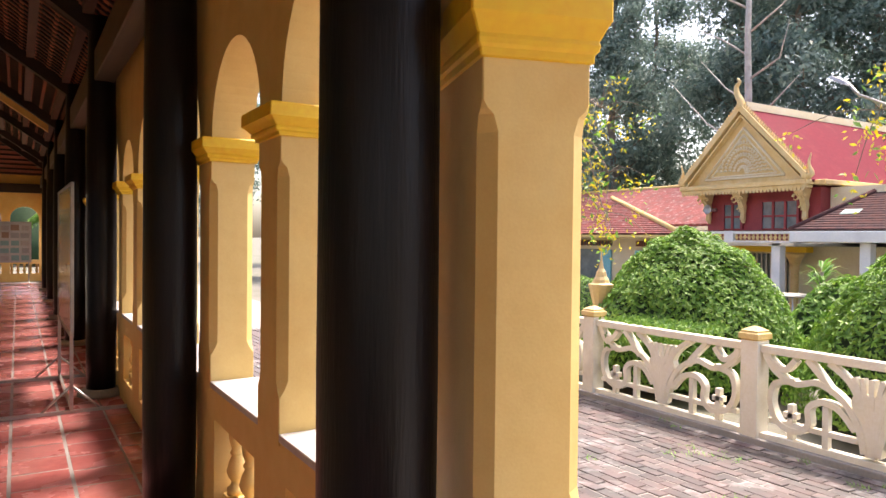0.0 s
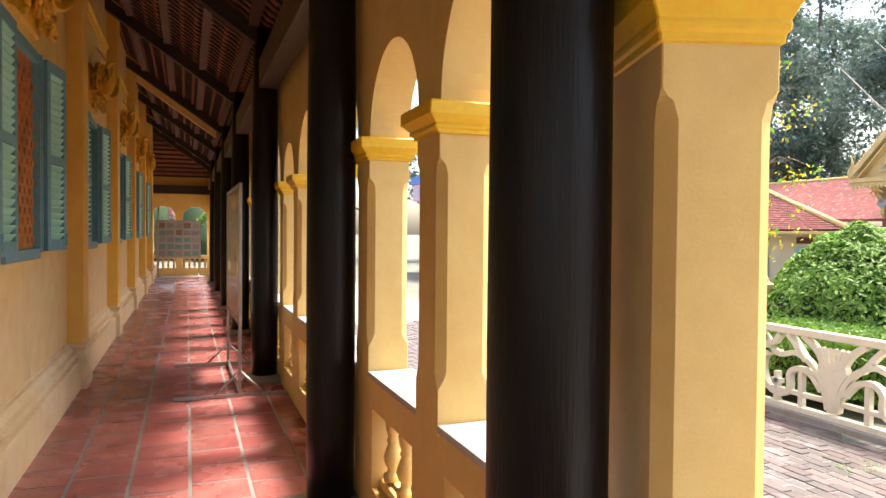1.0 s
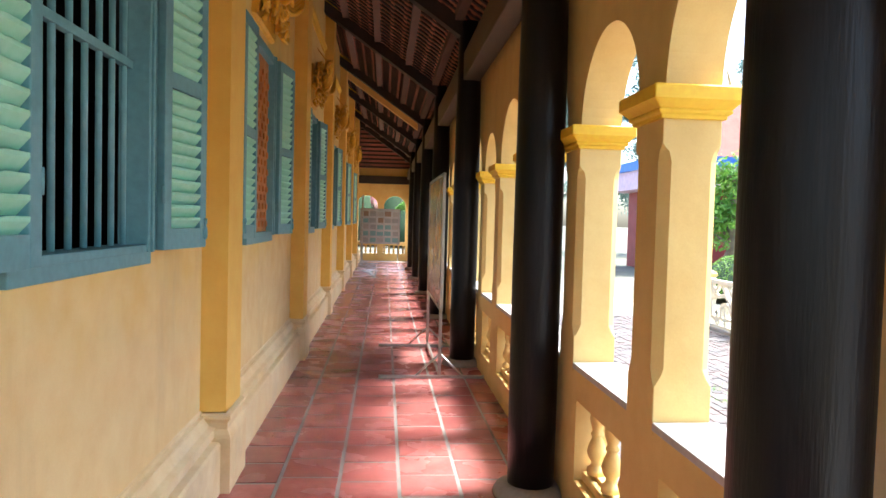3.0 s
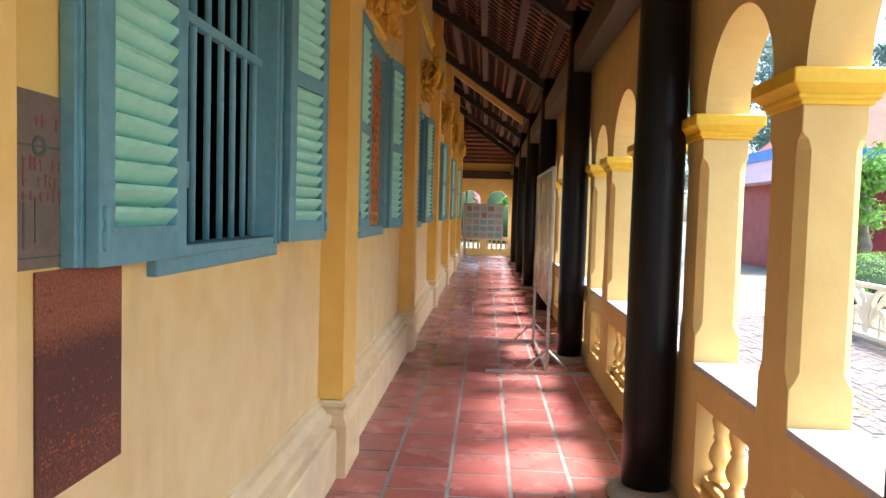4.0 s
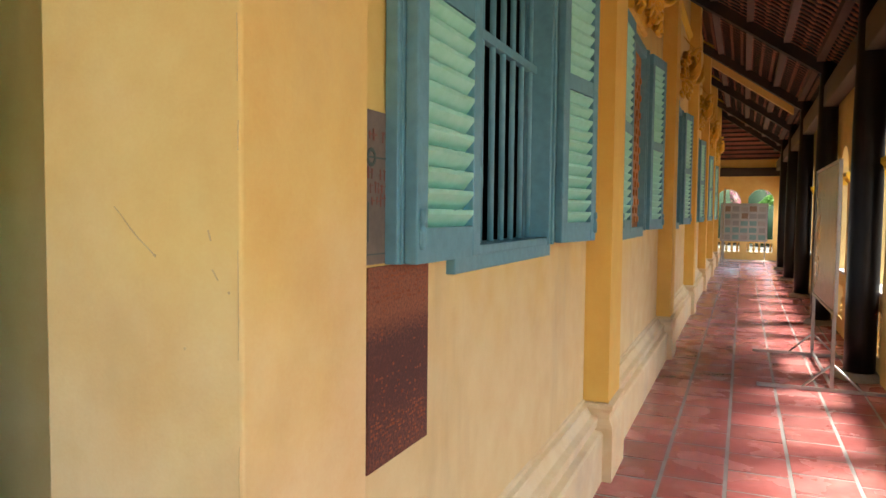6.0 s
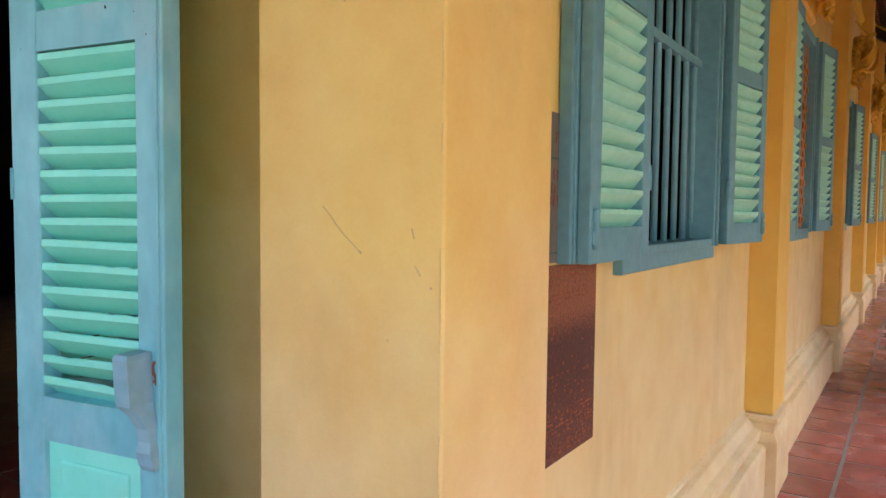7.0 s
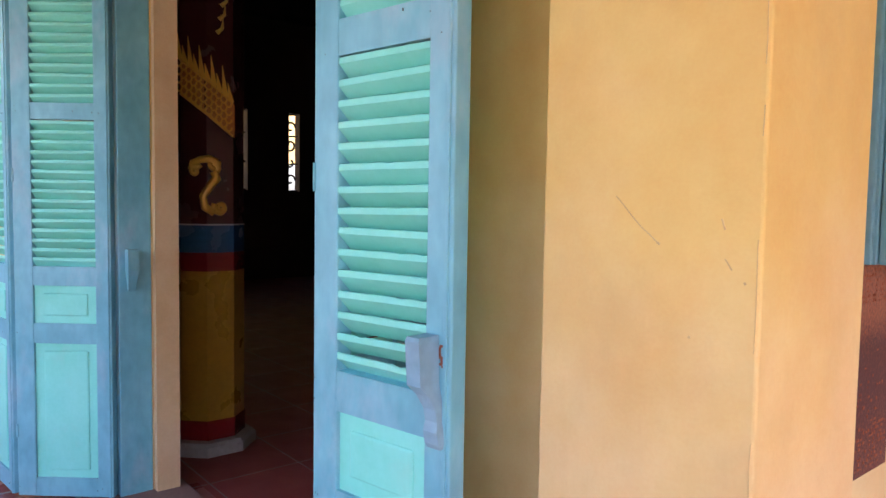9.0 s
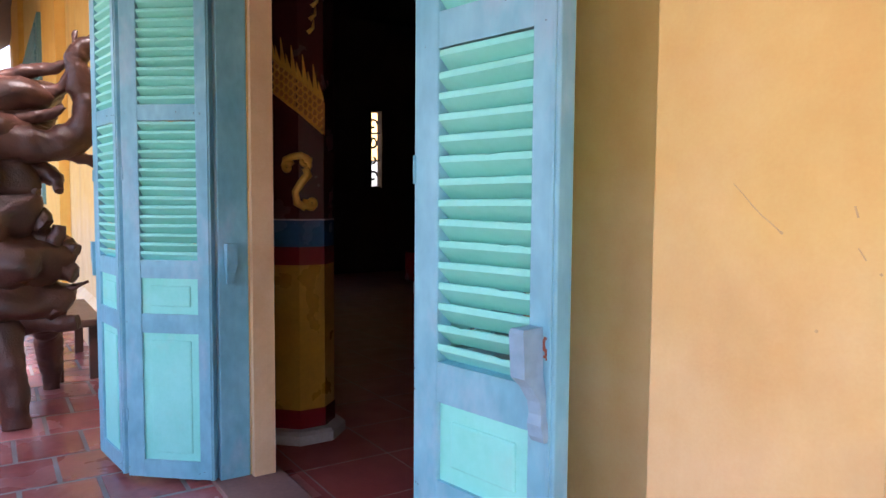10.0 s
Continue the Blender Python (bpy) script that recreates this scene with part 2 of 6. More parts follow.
# long wall with window openings
bm = bmesh.new()
ya = 1.66
for wy in WIN_Y + [None]:
    if wy is None:
        box(bm, -0.17, WALL_X, ya, END_Y + 0.3, -0.02, 4.9)
        box(bm, -0.32, -0.17, ya + 0.28, END_Y + 0.3, -0.02, 4.9)
        break
    box(bm, -0.17, WALL_X, ya, wy - 0.50, -0.02, 4.9)
    box(bm, -0.17, WALL_X, wy - 0.50, wy + 0.50, -0.02, 1.30)
    box(bm, -0.17, WALL_X, wy - 0.50, wy + 0.50, 2.74, 4.9)
    # the opening widens towards the hall
    box(bm, -0.32, -0.17, ya + (0.28 if ya > 1.7 else 0), wy - 0.78, -0.02, 4.9)
    box(bm, -0.32, -0.17, wy - 0.78, wy + 0.78, -0.02, 1.20)
    box(bm, -0.32, -0.17, wy - 0.78, wy + 0.78, 2.84, 4.9)
    ya = wy + 0.50
wall_long = structure("wall_east", bm, PLASTER_WALL, "yellow plaster wall of the hall, paler towards the foot", "wall")

# plinth of the long wall: two steps
def plinth(bm, y0, y1, x):
    prof = [(x, -0.01), (x + 0.115, -0.01), (x + 0.115, 0.262), (x + 0.105, 0.272), (x + 0.068, 0.276), (x + 0.068, 0.290), (x + 0.084, 0.298), (x + 0.084, 0.342), (x + 0.052, 0.352), (x + 0.040, 0.372), (x + 0.030, 0.392), (x + 0.030, 0.404), (x + 0.010, 0.408), (x + 0.010, 0.426), (x, 0.43)]
    loft(bm, [[(px, yy, pz) for px, pz in prof] for yy in (y0, y1)])


edges = [1.85] + PIL
for i, p in enumerate(edges):
    bm = bmesh.new()
    nxt = edges[i + 1] if i + 1 < len(edges) else END_Y
    plinth(bm, p + (PILW if i else 0.0), nxt, WALL_X)
    structure("baseboard", bm, PLASTER_PLINTH, "moulded plaster plinth, pale and scuffed", "baseboard")


def pilaster(y0):
    root = thing("pilaster", "ochre plaster pilaster with a flared plinth on the wall", "pilaster", "pilasters along the wall", "structure")
    b1 = bmesh.new()
    def ring(o, z):
        return [(WALL_X, y0 - o, z), (-0.025 + o, y0 - o, z), (-0.025 + o, y0 + PILW + o, z), (WALL_X, y0 + PILW + o, z)]
    loft(b1, [ring(0, 0.42), ring(0, 4.52)])
    part("shaft", b1, PLASTER_RIB, root)
    b1 = bmesh.new()
    loft(b1, [ring(0.03, -0.01), ring(0.03, 0.29), ring(0.024, 0.31), ring(0.010, 0.335), ring(0.012, 0.37), ring(0.028, 0.392), ring(0.028, 0.412), ring(0.0, 0.418), ring(0, 0.425)])
    part("plinth", b1, PLASTER_PLINTH, root, "pale worn plinth block")
    b1 = bmesh.new()
    loft(b1, [ring(0.0, 4.48), ring(0.02, 4.49), ring(0.02, 4.53), ring(0.035, 4.55), ring(0.05, 4.57), ring(0.05, 4.61), ring(0.075, 4.63), ring(0.09, 4.65), ring(0.09, 4.76), ring(0.0, 4.77)])
    part("capital", b1, OCHRE, root, "ochre moulded capital")


for p in PIL:
    pilaster(p)

# corner pier of the hall
bm = bmesh.new()
box(bm, -0.405, -0.017, 1.50, 1.85, -0.01, 4.9, 0.005)
structure("wall_corner_pier", bm, PLASTER_PIER, "square yellow corner pier with scratches", "pier")

# front wall of the hall, left and right of its folding door
DX0, DX1 = -3.04, -0.90
bm = bmesh.new()
box(bm, DX1, WALL_X - 0.002, 1.64, 1.96, -0.02, 4.9)
box(bm, DX0, DX1, 1.64, 1.96, 2.74, 4.9)
box(bm, -3.44, DX0, 1.64, 1.752, -0.02, 4.9)
structure("wall_front", bm, PLASTER_PIER, "yellow plaster front wall round the hall door", "wall")
bm = bmesh.new()
box(bm, -30, -3.45, 1.45, 1.78, -0.02, 7.4)
structure("wall_front_far", bm, PLASTER_WALL, "yellow plaster front wall beyond the door", "wall")
bm = bmesh.new()
prof = [(1.45, -0.01), (1.34, -0.01), (1.34, 0.27), (1.37, 0.285), (1.37, 0.335), (1.40, 0.36), (1.43, 0.40), (1.45, 0.42)]
loft(bm, [[(xx, py, pz) for py, pz in prof] for xx in (-11.4, -3.5)])
structure("baseboard", bm, PLASTER_PLINTH, "moulded plaster plinth of the front wall", "baseboard")
for xa, xb in ((-11.9, -9.6), (-24, -19.6)):
    bm = bmesh.new()
    box(bm, xa, xb, 1.33, 1.448, -0.01, 7.3)
    structure("wall_front_pilaster", bm, PLASTER_RIB, "ochre pilaster on the front wall", "pilaster")
bm = bmesh.new()
box(bm, -18.6, -13.4, 1.36, 1.448, 1.32, 4.55, 0.01)
for k in range(26):
    box(bm, -18.2, -13.8, 1.335, 1.362, 1.5 + k * 0.115, 1.57 + k * 0.115)
structure("window_front", bm, BLUE, "blue louvred window shutter on the front wall", "window")

# inside of the hall, its shade put into near-black plaster
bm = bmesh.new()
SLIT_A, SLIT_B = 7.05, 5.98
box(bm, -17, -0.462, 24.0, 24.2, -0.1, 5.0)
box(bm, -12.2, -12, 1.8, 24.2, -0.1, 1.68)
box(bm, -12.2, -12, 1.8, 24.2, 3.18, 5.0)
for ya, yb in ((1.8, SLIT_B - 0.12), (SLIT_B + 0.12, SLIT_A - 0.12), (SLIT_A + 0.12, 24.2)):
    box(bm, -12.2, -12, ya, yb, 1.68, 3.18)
structure("wall_inner", bm, DARK, "inner wall of the hall, coloured near-black for its shade", "wall")
bm = bmesh.new()
box(bm, -14.6, -14.4, 5.2, 8.6, 2.35, 4.6)
structure("wall_far_side", bm, PLASTER, "yellow plaster wall beyond the narrow windows", "wall")
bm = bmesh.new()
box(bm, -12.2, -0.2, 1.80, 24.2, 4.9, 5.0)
structure("ceiling_hall", bm, DARK, "ceiling of the hall, coloured near-black for its shade", "ceiling")

# ---- arcade ----
def arch_wall(bm, y0, y1, x0, x1, zs, zt):
    r = (y1 - y0) / 2
    cy, n = (y0 + y1) / 2, 28
    arc = [(cy - r * math.cos(math.pi * i / n), zs + r * math.sin(math.pi * i / n)) for i in range(n + 1)]
    for (ya, za), (yb, zb) in zip(arc, arc[1:]):
        for x, flip in ((x0, 0), (x1, 1)):
            bm.faces.new([bm.verts.new((x, ya, za)), bm.verts.new((x, yb, zb)), bm.verts.new((x, yb, zt)), bm.verts.new((x, ya, zt))])
        f = bm.faces.new([bm.verts.new((x0, ya, za)), bm.verts.new((x0, yb, zb)), bm.verts.new((x1, yb, zb)), bm.verts.new((x1, ya, za))])
    for ya, yb in ((y0, y1),):
        bm.faces.new([bm.verts.new((x0, ya, zt)), bm.verts.new((x0, yb, zt)), bm.verts.new((x1, yb, zt)), bm.verts.new((x1, ya, zt))])
    bmesh.ops.remove_doubles(bm, verts=bm.verts, dist=0.0005)


ALLP = [-0.55, 0.65] + PILLARS
for a, b in zip(ALLP, ALLP[1:]):
    bm = bmesh.new()
    arch_wall(bm, a + PD, b, AX0 + 0.004, AX1 - 0.004, SPRING, ARC_TOP)
    box(bm, AX0 + 0.004, AX1 - 0.004, a, a + PD, SPRING, ARC_TOP)
    structure("wall_arcade", bm, CREAMPLASTER, "yellow plaster arcade wall with a round arch", "wall")
bm = bmesh.new()
box(bm, AX0 + 0.004, AX1 - 0.004, PILLARS[-1], END_Y, SPRING, ARC_TOP)
structure("wall_arcade", bm, CREAMPLASTER, "yellow plaster end of the arcade wall", "wall")


def pillar(y0, xr=AX1, cw=1.0, xl=AX0, tall=1.0, deep=PD):
    root = thing("arcade_pillar", "cream-yellow square pillar with chamfered edges and ochre capital", "pillar", "pillars of the arcade")
    b1 = bmesh.new()
    def ring(c, z, o=0.0):
        xa, xb, ya, yb = xl - o, xr + o, y0 - o, y0 + deep + o
        return [(xa + c, ya, z), (xb - c, ya, z), (xb, ya + c, z), (xb, yb - c, z), (xb - c, yb, z), (xa + c, yb, z), (xa, yb - c, z), (xa, ya + c, z)]
    e, c = 0.003, 0.034
    loft(b1, [ring(e, SILL - 0.045), ring(e, 0.90), ring(0.022, 0.93), ring(c, 0.96), ring(c, 1.69), ring(0.024, 1.725), ring(0.012, 1.735), ring(e, 1.75), ring(e, 1.85)])
    part("shaft", b1, CREAMPLASTER, root)
    b1 = bmesh.new()
    k = 0.004
    loft(b1, [ring(k, 1.834, 0.001), ring(k, 1.836, 0.012 * cw), ring(k, 1.848, 0.014 * cw), ring(k, 1.853, 0.024 * cw), ring(k, 1.861, 0.027 * cw), ring(k, 1.868, 0.024 * cw), ring(k, 1.873, 0.030 * cw), ring(k, 1.884, 0.040 * cw), ring(k, 1.893, 0.050 * cw), ring(k, 1.897, 0.055 * cw), ring(k, 1.940, 0.055 * cw), ring(k, 1.946, 0.05 * cw), ring(k, 1.948, 0.0)])
    for v in b1.verts:
        v.co.z = 1.834 + (v.co.z - 1.834) * tall
    part("capital", b1, OCHRE, root, "ochre moulded capital")
    return root


for p in ALLP:
    if p != 1.85:
        pillar(p)
# the corner pillar is turned out of line and has a taller capital
corner = pillar(1.845, 1.946, 0.62, 1.717, 1.3, 0.40)
corner.matrix_basis = pose(1.717, 1.845, 0, 0, 0, -17.0) @ Matrix.Translation((-1.717, -1.845, 0))

# parapet under the arches, pierced by baluster openings
ZA, ZB = 0.20, 0.60
for a, b in zip(ALLP, ALLP[1:] + [END_Y]):
    bm = bmesh.new()
    o0, o1 = a + PD + 0.06, b - 0.06
    xa, xb = AX0 + 0.006, AX1 - 0.006
    box(bm, xa, xb, a, o0, -0.31, SILL - 0.03)
    box(bm, xa, xb, o1, b, -0.31, SILL - 0.03)
    box(bm, xa, xb, o0, o1, -0.31, ZA)
    box(bm, xa, xb, o0, o1, ZB, SILL - 0.03)
    box(bm, xa + 0.04, xb - 0.06, o0, o1, ZA, ZA + 0.05, 0.012)
    box(bm, xa + 0.07, xb - 0.07, o0, o1, ZA + 0.05, ZA + 0.07, 0.004)
    structure("wall_parapet", bm, CREAMPLASTER, "yellow plaster parapet pierced for balusters", "parapet")
for a, b in zip(ALLP, ALLP[1:]):
    bm = bmesh.new()
    box(bm, AX0 - 0.002, AX1 + 0.03, a + PD + 0.002, b - 0.002, SILL - 0.03, SILL, 0.004)
    structure("window_sill", bm, MARBLE, "white stone coping on the parapet", "sill")
bal = bmesh.new()
lathe(bal, [(0.045, 0), (0.045, 0.03), (0.030, 0.04), (0.024, 0.06), (0.040, 0.085), (0.047, 0.11), (0.036, 0.15), (0.022, 0.18), (0.030, 0.19), (0.030, 0.20), (0.022, 0.21), (0.034, 0.25), (0.038, 0.275), (0.026, 0.30), (0.043, 0.31), (0.043, 0.332)], seg=16)
bal_me = mesh_of("baluster", bal, CREAMPLASTER)
for a, b in zip(ALLP[2:14], ALLP[3:15]):
    o0, o1 = a + PD + 0.06, b - 0.06
    n = max(2, round((o1 - o0) / 0.19))
    for i in range(n):
        ob = tagged(new("baluster", bal_me), "turned yellow plaster baluster in the parapet", "baluster", "balusters of the parapet")
        ob.location = ((AX0 + AX1) / 2 - 0.02, o0 + (i + 0.5) * (o1 - o0) / n, ZA + 0.069)

# black columns
col = bmesh.new()
lathe(col, [(0.124, 0.05), (0.128, 0.4), (0.130, 1.2), (0.127, 2.2), (0.118, 3.0), (0.112, 3.45)], seg=40)
col_me = mesh_of("shaft", col, BLACKWOOD)
colb = bmesh.new()
lathe(colb, [(0.20, -0.01), (0.20, 0.02), (0.185, 0.045), (0.155, 0.062), (0.12, 0.066)], seg=32)
colb_me = mesh_of("base", colb, CONCRETE)
for cy in COLS:
    root = thing("timber_column", "tall round black-lacquered timber column on a stone disc", "column", "columns of the veranda", at=pose(1.60, cy, 0))
    a = new("shaft", col_me)
    a.parent = root
    b = tagged(new("base", colb_me), "rough grey stone disc")
    b.parent = root

# ---- roof ----
SL = -0.69                                             # fall of the roof per metre outwards
def roof_z(x):
    return 3.30 + SL * (x - 1.50)


RAFT = [0.35] + COLS + [23.3]
for cy in RAFT:
    bm = bmesh.new()
    ring = []
    for x in (-0.16, 2.2):
        z = roof_z(x)
        ring.append([(x, cy - 0.07, z), (x, cy + 0.07, z), (x, cy + 0.07, z + 0.17), (x, cy - 0.07, z + 0.17)])
    loft(bm, ring)
    solid("rafter", bm, RAFTER, "dark timber rafter under the roof", "rafter", "rafters of the veranda", "structure")
for x in (0.15, 0.62, 1.08, 1.48, 1.9):
    bm = bmesh.new()
    z = roof_z(x) + 0.17
    box(bm, x - 0.045, x + 0.045, -0.6, END_Y, z - 0.03, z + 0.07)
    solid("purlin", bm, PURLIN, "brown timber purlin carrying roof tiles", "purlin", "purlins of the veranda", "structure")
# tie beam over the columns
bm = bmesh.new()
box(bm, 1.53, 1.70, -0.4, END_Y, 2.86, 3.14, 0.012)
solid("wall_plate", bm, PLATE, "heavy dark timber plate joining the columns", "beam", "", "structure")
# underside of the tiles: every tile laps the one below it, with a hooked nib at its head
bm = bmesh.new()
rnd = random.Random(5)
step, TWD = 0.155, 0.175
y = 2.4
while y < END_Y:
    for i in range(int(2.35 / step)):
        xa, xb = -0.16 + i * step, -0.16 + (i + 1) * step + 0.03
        za, zb = roof_z(xa) + 0.285, roof_z(xb) + 0.252
        j = rnd.uniform(-0.006, 0.006)
        ya, yb = y + rnd.uniform(0.004, 0.010), y + TWD - rnd.uniform(0.004, 0.010)
        a = [(xa, ya, za + j), (xa, yb, za + j), (xb, yb, zb + j), (xb, ya, zb + j)]
        vs = [bm.verts.new(p) for p in a] + [bm.verts.new((p[0], p[1], p[2] + 0.014)) for p in a]
        for q in ((0, 1, 2, 3), (0, 1, 5, 4), (1, 2, 6, 5), (2, 3, 7, 6), (3, 0, 4, 7), (4, 5, 6, 7)):
            bm.faces.new([vs[k] for k in q])
        ym, xn = (ya + yb) / 2 + rnd.uniform(-0.012, 0.012), xa + 0.05
        zn = roof_z(xn) + 0.275
        loft(bm, [[(xn - 0.022, ym - w, zn - d), (xn + 0.022, ym - w, zn - d - 0.03), (xn + 0.022, ym + w, zn - d - 0.03), (xn - 0.022, ym + w, zn - d)] for w, d in ((0.045, 0.0), (0.032, 0.032))])
    y += TWD
structure("ceiling", bm, UNDERTILE, "underside of lapped red clay roof tiles with hooked nibs", "roof")
# battens that run down the slope between the rows of tiles
bm = bmesh.new()
y = 2.4
while y < END_Y:
    loft(bm, [[(x, y - 0.024, roof_z(x) + 0.226), (x, y + 0.024, roof_z(x) + 0.226), (x, y + 0.024, roof_z(x) + 0.250), (x, y - 0.024, roof_z(x) + 0.250)] for x in (-0.16, 2.2)])
    y += TWD
structure("ceiling_battens", bm, RAFTER, "dark timber battens under the roof tiles", "roof")
# a plastered strip that closes the roof between two bays
bm = bmesh.new()
loft(bm, [[(x, 15.4, roof_z(x) - 0.03), (x, 15.52, roof_z(x) - 0.03), (x, 15.52, roof_z(x) + 0.20), (x, 15.4, roof_z(x) + 0.20)] for x in (-0.16, 1.42)])
structure("wall_roof_strip", bm, PLASTER, "yellow plaster strip under the roof slope", "wall")
# weather skin above
bm = bmesh.new()
loft(bm, [[(-0.5, y, roof_z(-0.5) + 0.32), (2.25, y, roof_z(2.25) + 0.32), (2.25, y, roof_z(2.25) + 0.36), (-0.5, y, roof_z(-0.5) + 0.36)] for y in (-0.9, END_Y + 0.4)])
structure("roof", bm, ROOFTILE, "red clay tile roof of the veranda", "roof")
bm = bmesh.new()
loft(bm, [[(x, -0.9, 5.3), (x, 1.9, 7.3), (x, 1.9, 7.4), (x, -0.9, 5.4)] for x in (-30, -3.4)])
loft(bm, [[(x, -0.9, 3.8), (x, 1.9, 4.9), (x, 1.9, 5.0), (x, -0.9, 3.9)] for x in (-3.42, -0.1)])
structure("ceiling_front", bm, PURLIN, "dark timber ceiling of the front veranda", "ceiling")
bm = bmesh.new()
box(bm, -0.1, 1.9, -0.9, 2.38, 3.9, 3.96)
structure("ceiling_corner", bm, PURLIN, "dark timber ceiling over the veranda corner", "ceiling")
# assumed arcade of the front veranda, unseen behind the walk; its openings regulate the light
bm = bmesh.new()
for x in [0.36 - 1.24 * k for k in range(3)] + [-4.6 - 2.5 * k for k in range(8)]:
    box(bm, x - 0.13, x + 0.13, -0.85, -0.62, -0.3, 3.6)
box(bm, -3.0, 1.7, -0.848, -0.622, 2.5, 3.8)
box(bm, -30, -3.0, -0.848, -0.622, 3.1, 5.35)
box(bm, -24, 1.7, -0.846, -0.624, -0.3, 0.60)
structure("wall_unseen_arcade", bm, PLASTER, "unseen yellow arcade, added to limit light from the front", "wall")

# far end of the walk
bm = bmesh.new()
ew = bmesh.new()
for a, b in ((-0.24, 0.525), (0.745, 1.51)):
    sub = bmesh.new()
    arch_wall(sub, a, b, 0, 0.3, 1.91, 3.6)
    tmp = bpy.data.meshes.new("tmp")
    sub.transform(Matrix.Rotation(math.pi / 2, 4, "Z") @ Matrix.Scale(-1, 4, (0, 1, 0)))
    sub.transform(Matrix.Translation((0, END_Y, 0)))
    sub.to_mesh(tmp)
    sub.free()
    bm.from_mesh(tmp)
    bpy.data.meshes.remove(tmp)
for a, b in ((-0.9, -0.24), (0.525, 0.745), (1.51, 2.3)):
    box(bm, a, b, END_Y, END_Y + 0.3, -0.3, 3.6)
for a, b in ((-0.24, 0.525), (0.745, 1.51)):
    box(bm, a, b, END_Y, END_Y + 0.3, -0.3, 0.235)
    box(bm, a, b, END_Y, END_Y + 0.3, 0.54, 0.66)
loft(bm, [[(-0.9, y, 3.6), (2.3, y, 3.6), (2.3, y, 3.62), (-0.3, y, 4.9), (-0.9, y, 4.9)] for y in (END_Y, END_Y + 0.3)])
structure("wall_end", bm, PLASTER, "yellow end wall with two round arches", "wall")
bm = bmesh.new()
loft(bm, [[(x, END_Y - 0.005, 3.24), (x, END_Y - 2.6, 4.86), (x, END_Y - 2.6, 4.90), (x, END_Y - 0.005, 3.28)] for x in (-0.158, 1.72)])
structure("ceiling_hip", bm, ROOFTILE, "underside of the tiled hip at the end of the walk", "roof")
bm = bmesh.new()
for k in range(13):
    y, z = END_Y - 0.12 - k * 0.19, 3.24 + (0.12 + k * 0.19) * 1.62 / 2.6
    box(bm, -0.156, 1.70, y - 0.03, y + 0.03, z - 0.06, z - 0.012)
structure("ceiling_hip_battens", bm, RAFTER, "dark timber battens under the hip", "roof")
bm = bmesh.new()
box(bm, -0.16, 1.7, END_Y - 0.2, END_Y - 0.01, 2.70, 2.97)
solid("tie_beam", bm, RAFTER, "dark timber tie beam at the end wall", "beam", "", "structure")
for k in range(13):
    x = -0.53 + k * 0.165
    if not (-0.20 < x < 0.50 or 0.77 < x < 1.48):
        continue
    ob = tagged(new("baluster", bal_me), "turned yellow plaster baluster in the end wall", "baluster", "balusters of the end wall")
    ob.location = (x, END_Y + 0.15, 0.222)

# ---- windows ----
def slat_mesh(name, w, mat, depth=0.034, rise=0.030, thick=0.008, seed=0):
    """One tilted louvre blade, w wide along y, its front edge high."""
    b1 = bmesh.new()
    prof = [(-depth / 2, -rise / 2), (-depth / 2, -rise / 2 - thick), (depth / 2, rise / 2 - thick), (depth / 2, rise / 2 - 0.001), (depth / 2 - 0.003, rise / 2 + 0.001)]
    rl = random.Random(seed + round(w * 1000))
    rings = []
    for k in range(15):
        yy, wob = -w / 2 + w * k / 14, rl.uniform(-0.0004, 0.0003) - (0.0028 if rl.random() < 0.07 else 0)
        rings.append([(px, yy, pz + (wob if j >= 3 else 0)) for j, (px, pz) in enumerate(prof)])
    loft(b1, rings)
    return mesh_of(name, b1, mat)


SLAT_W = [slat_mesh("slat", 0.40, MINT, 0.042, 0.040, 0.012, q) for q in range(5)]


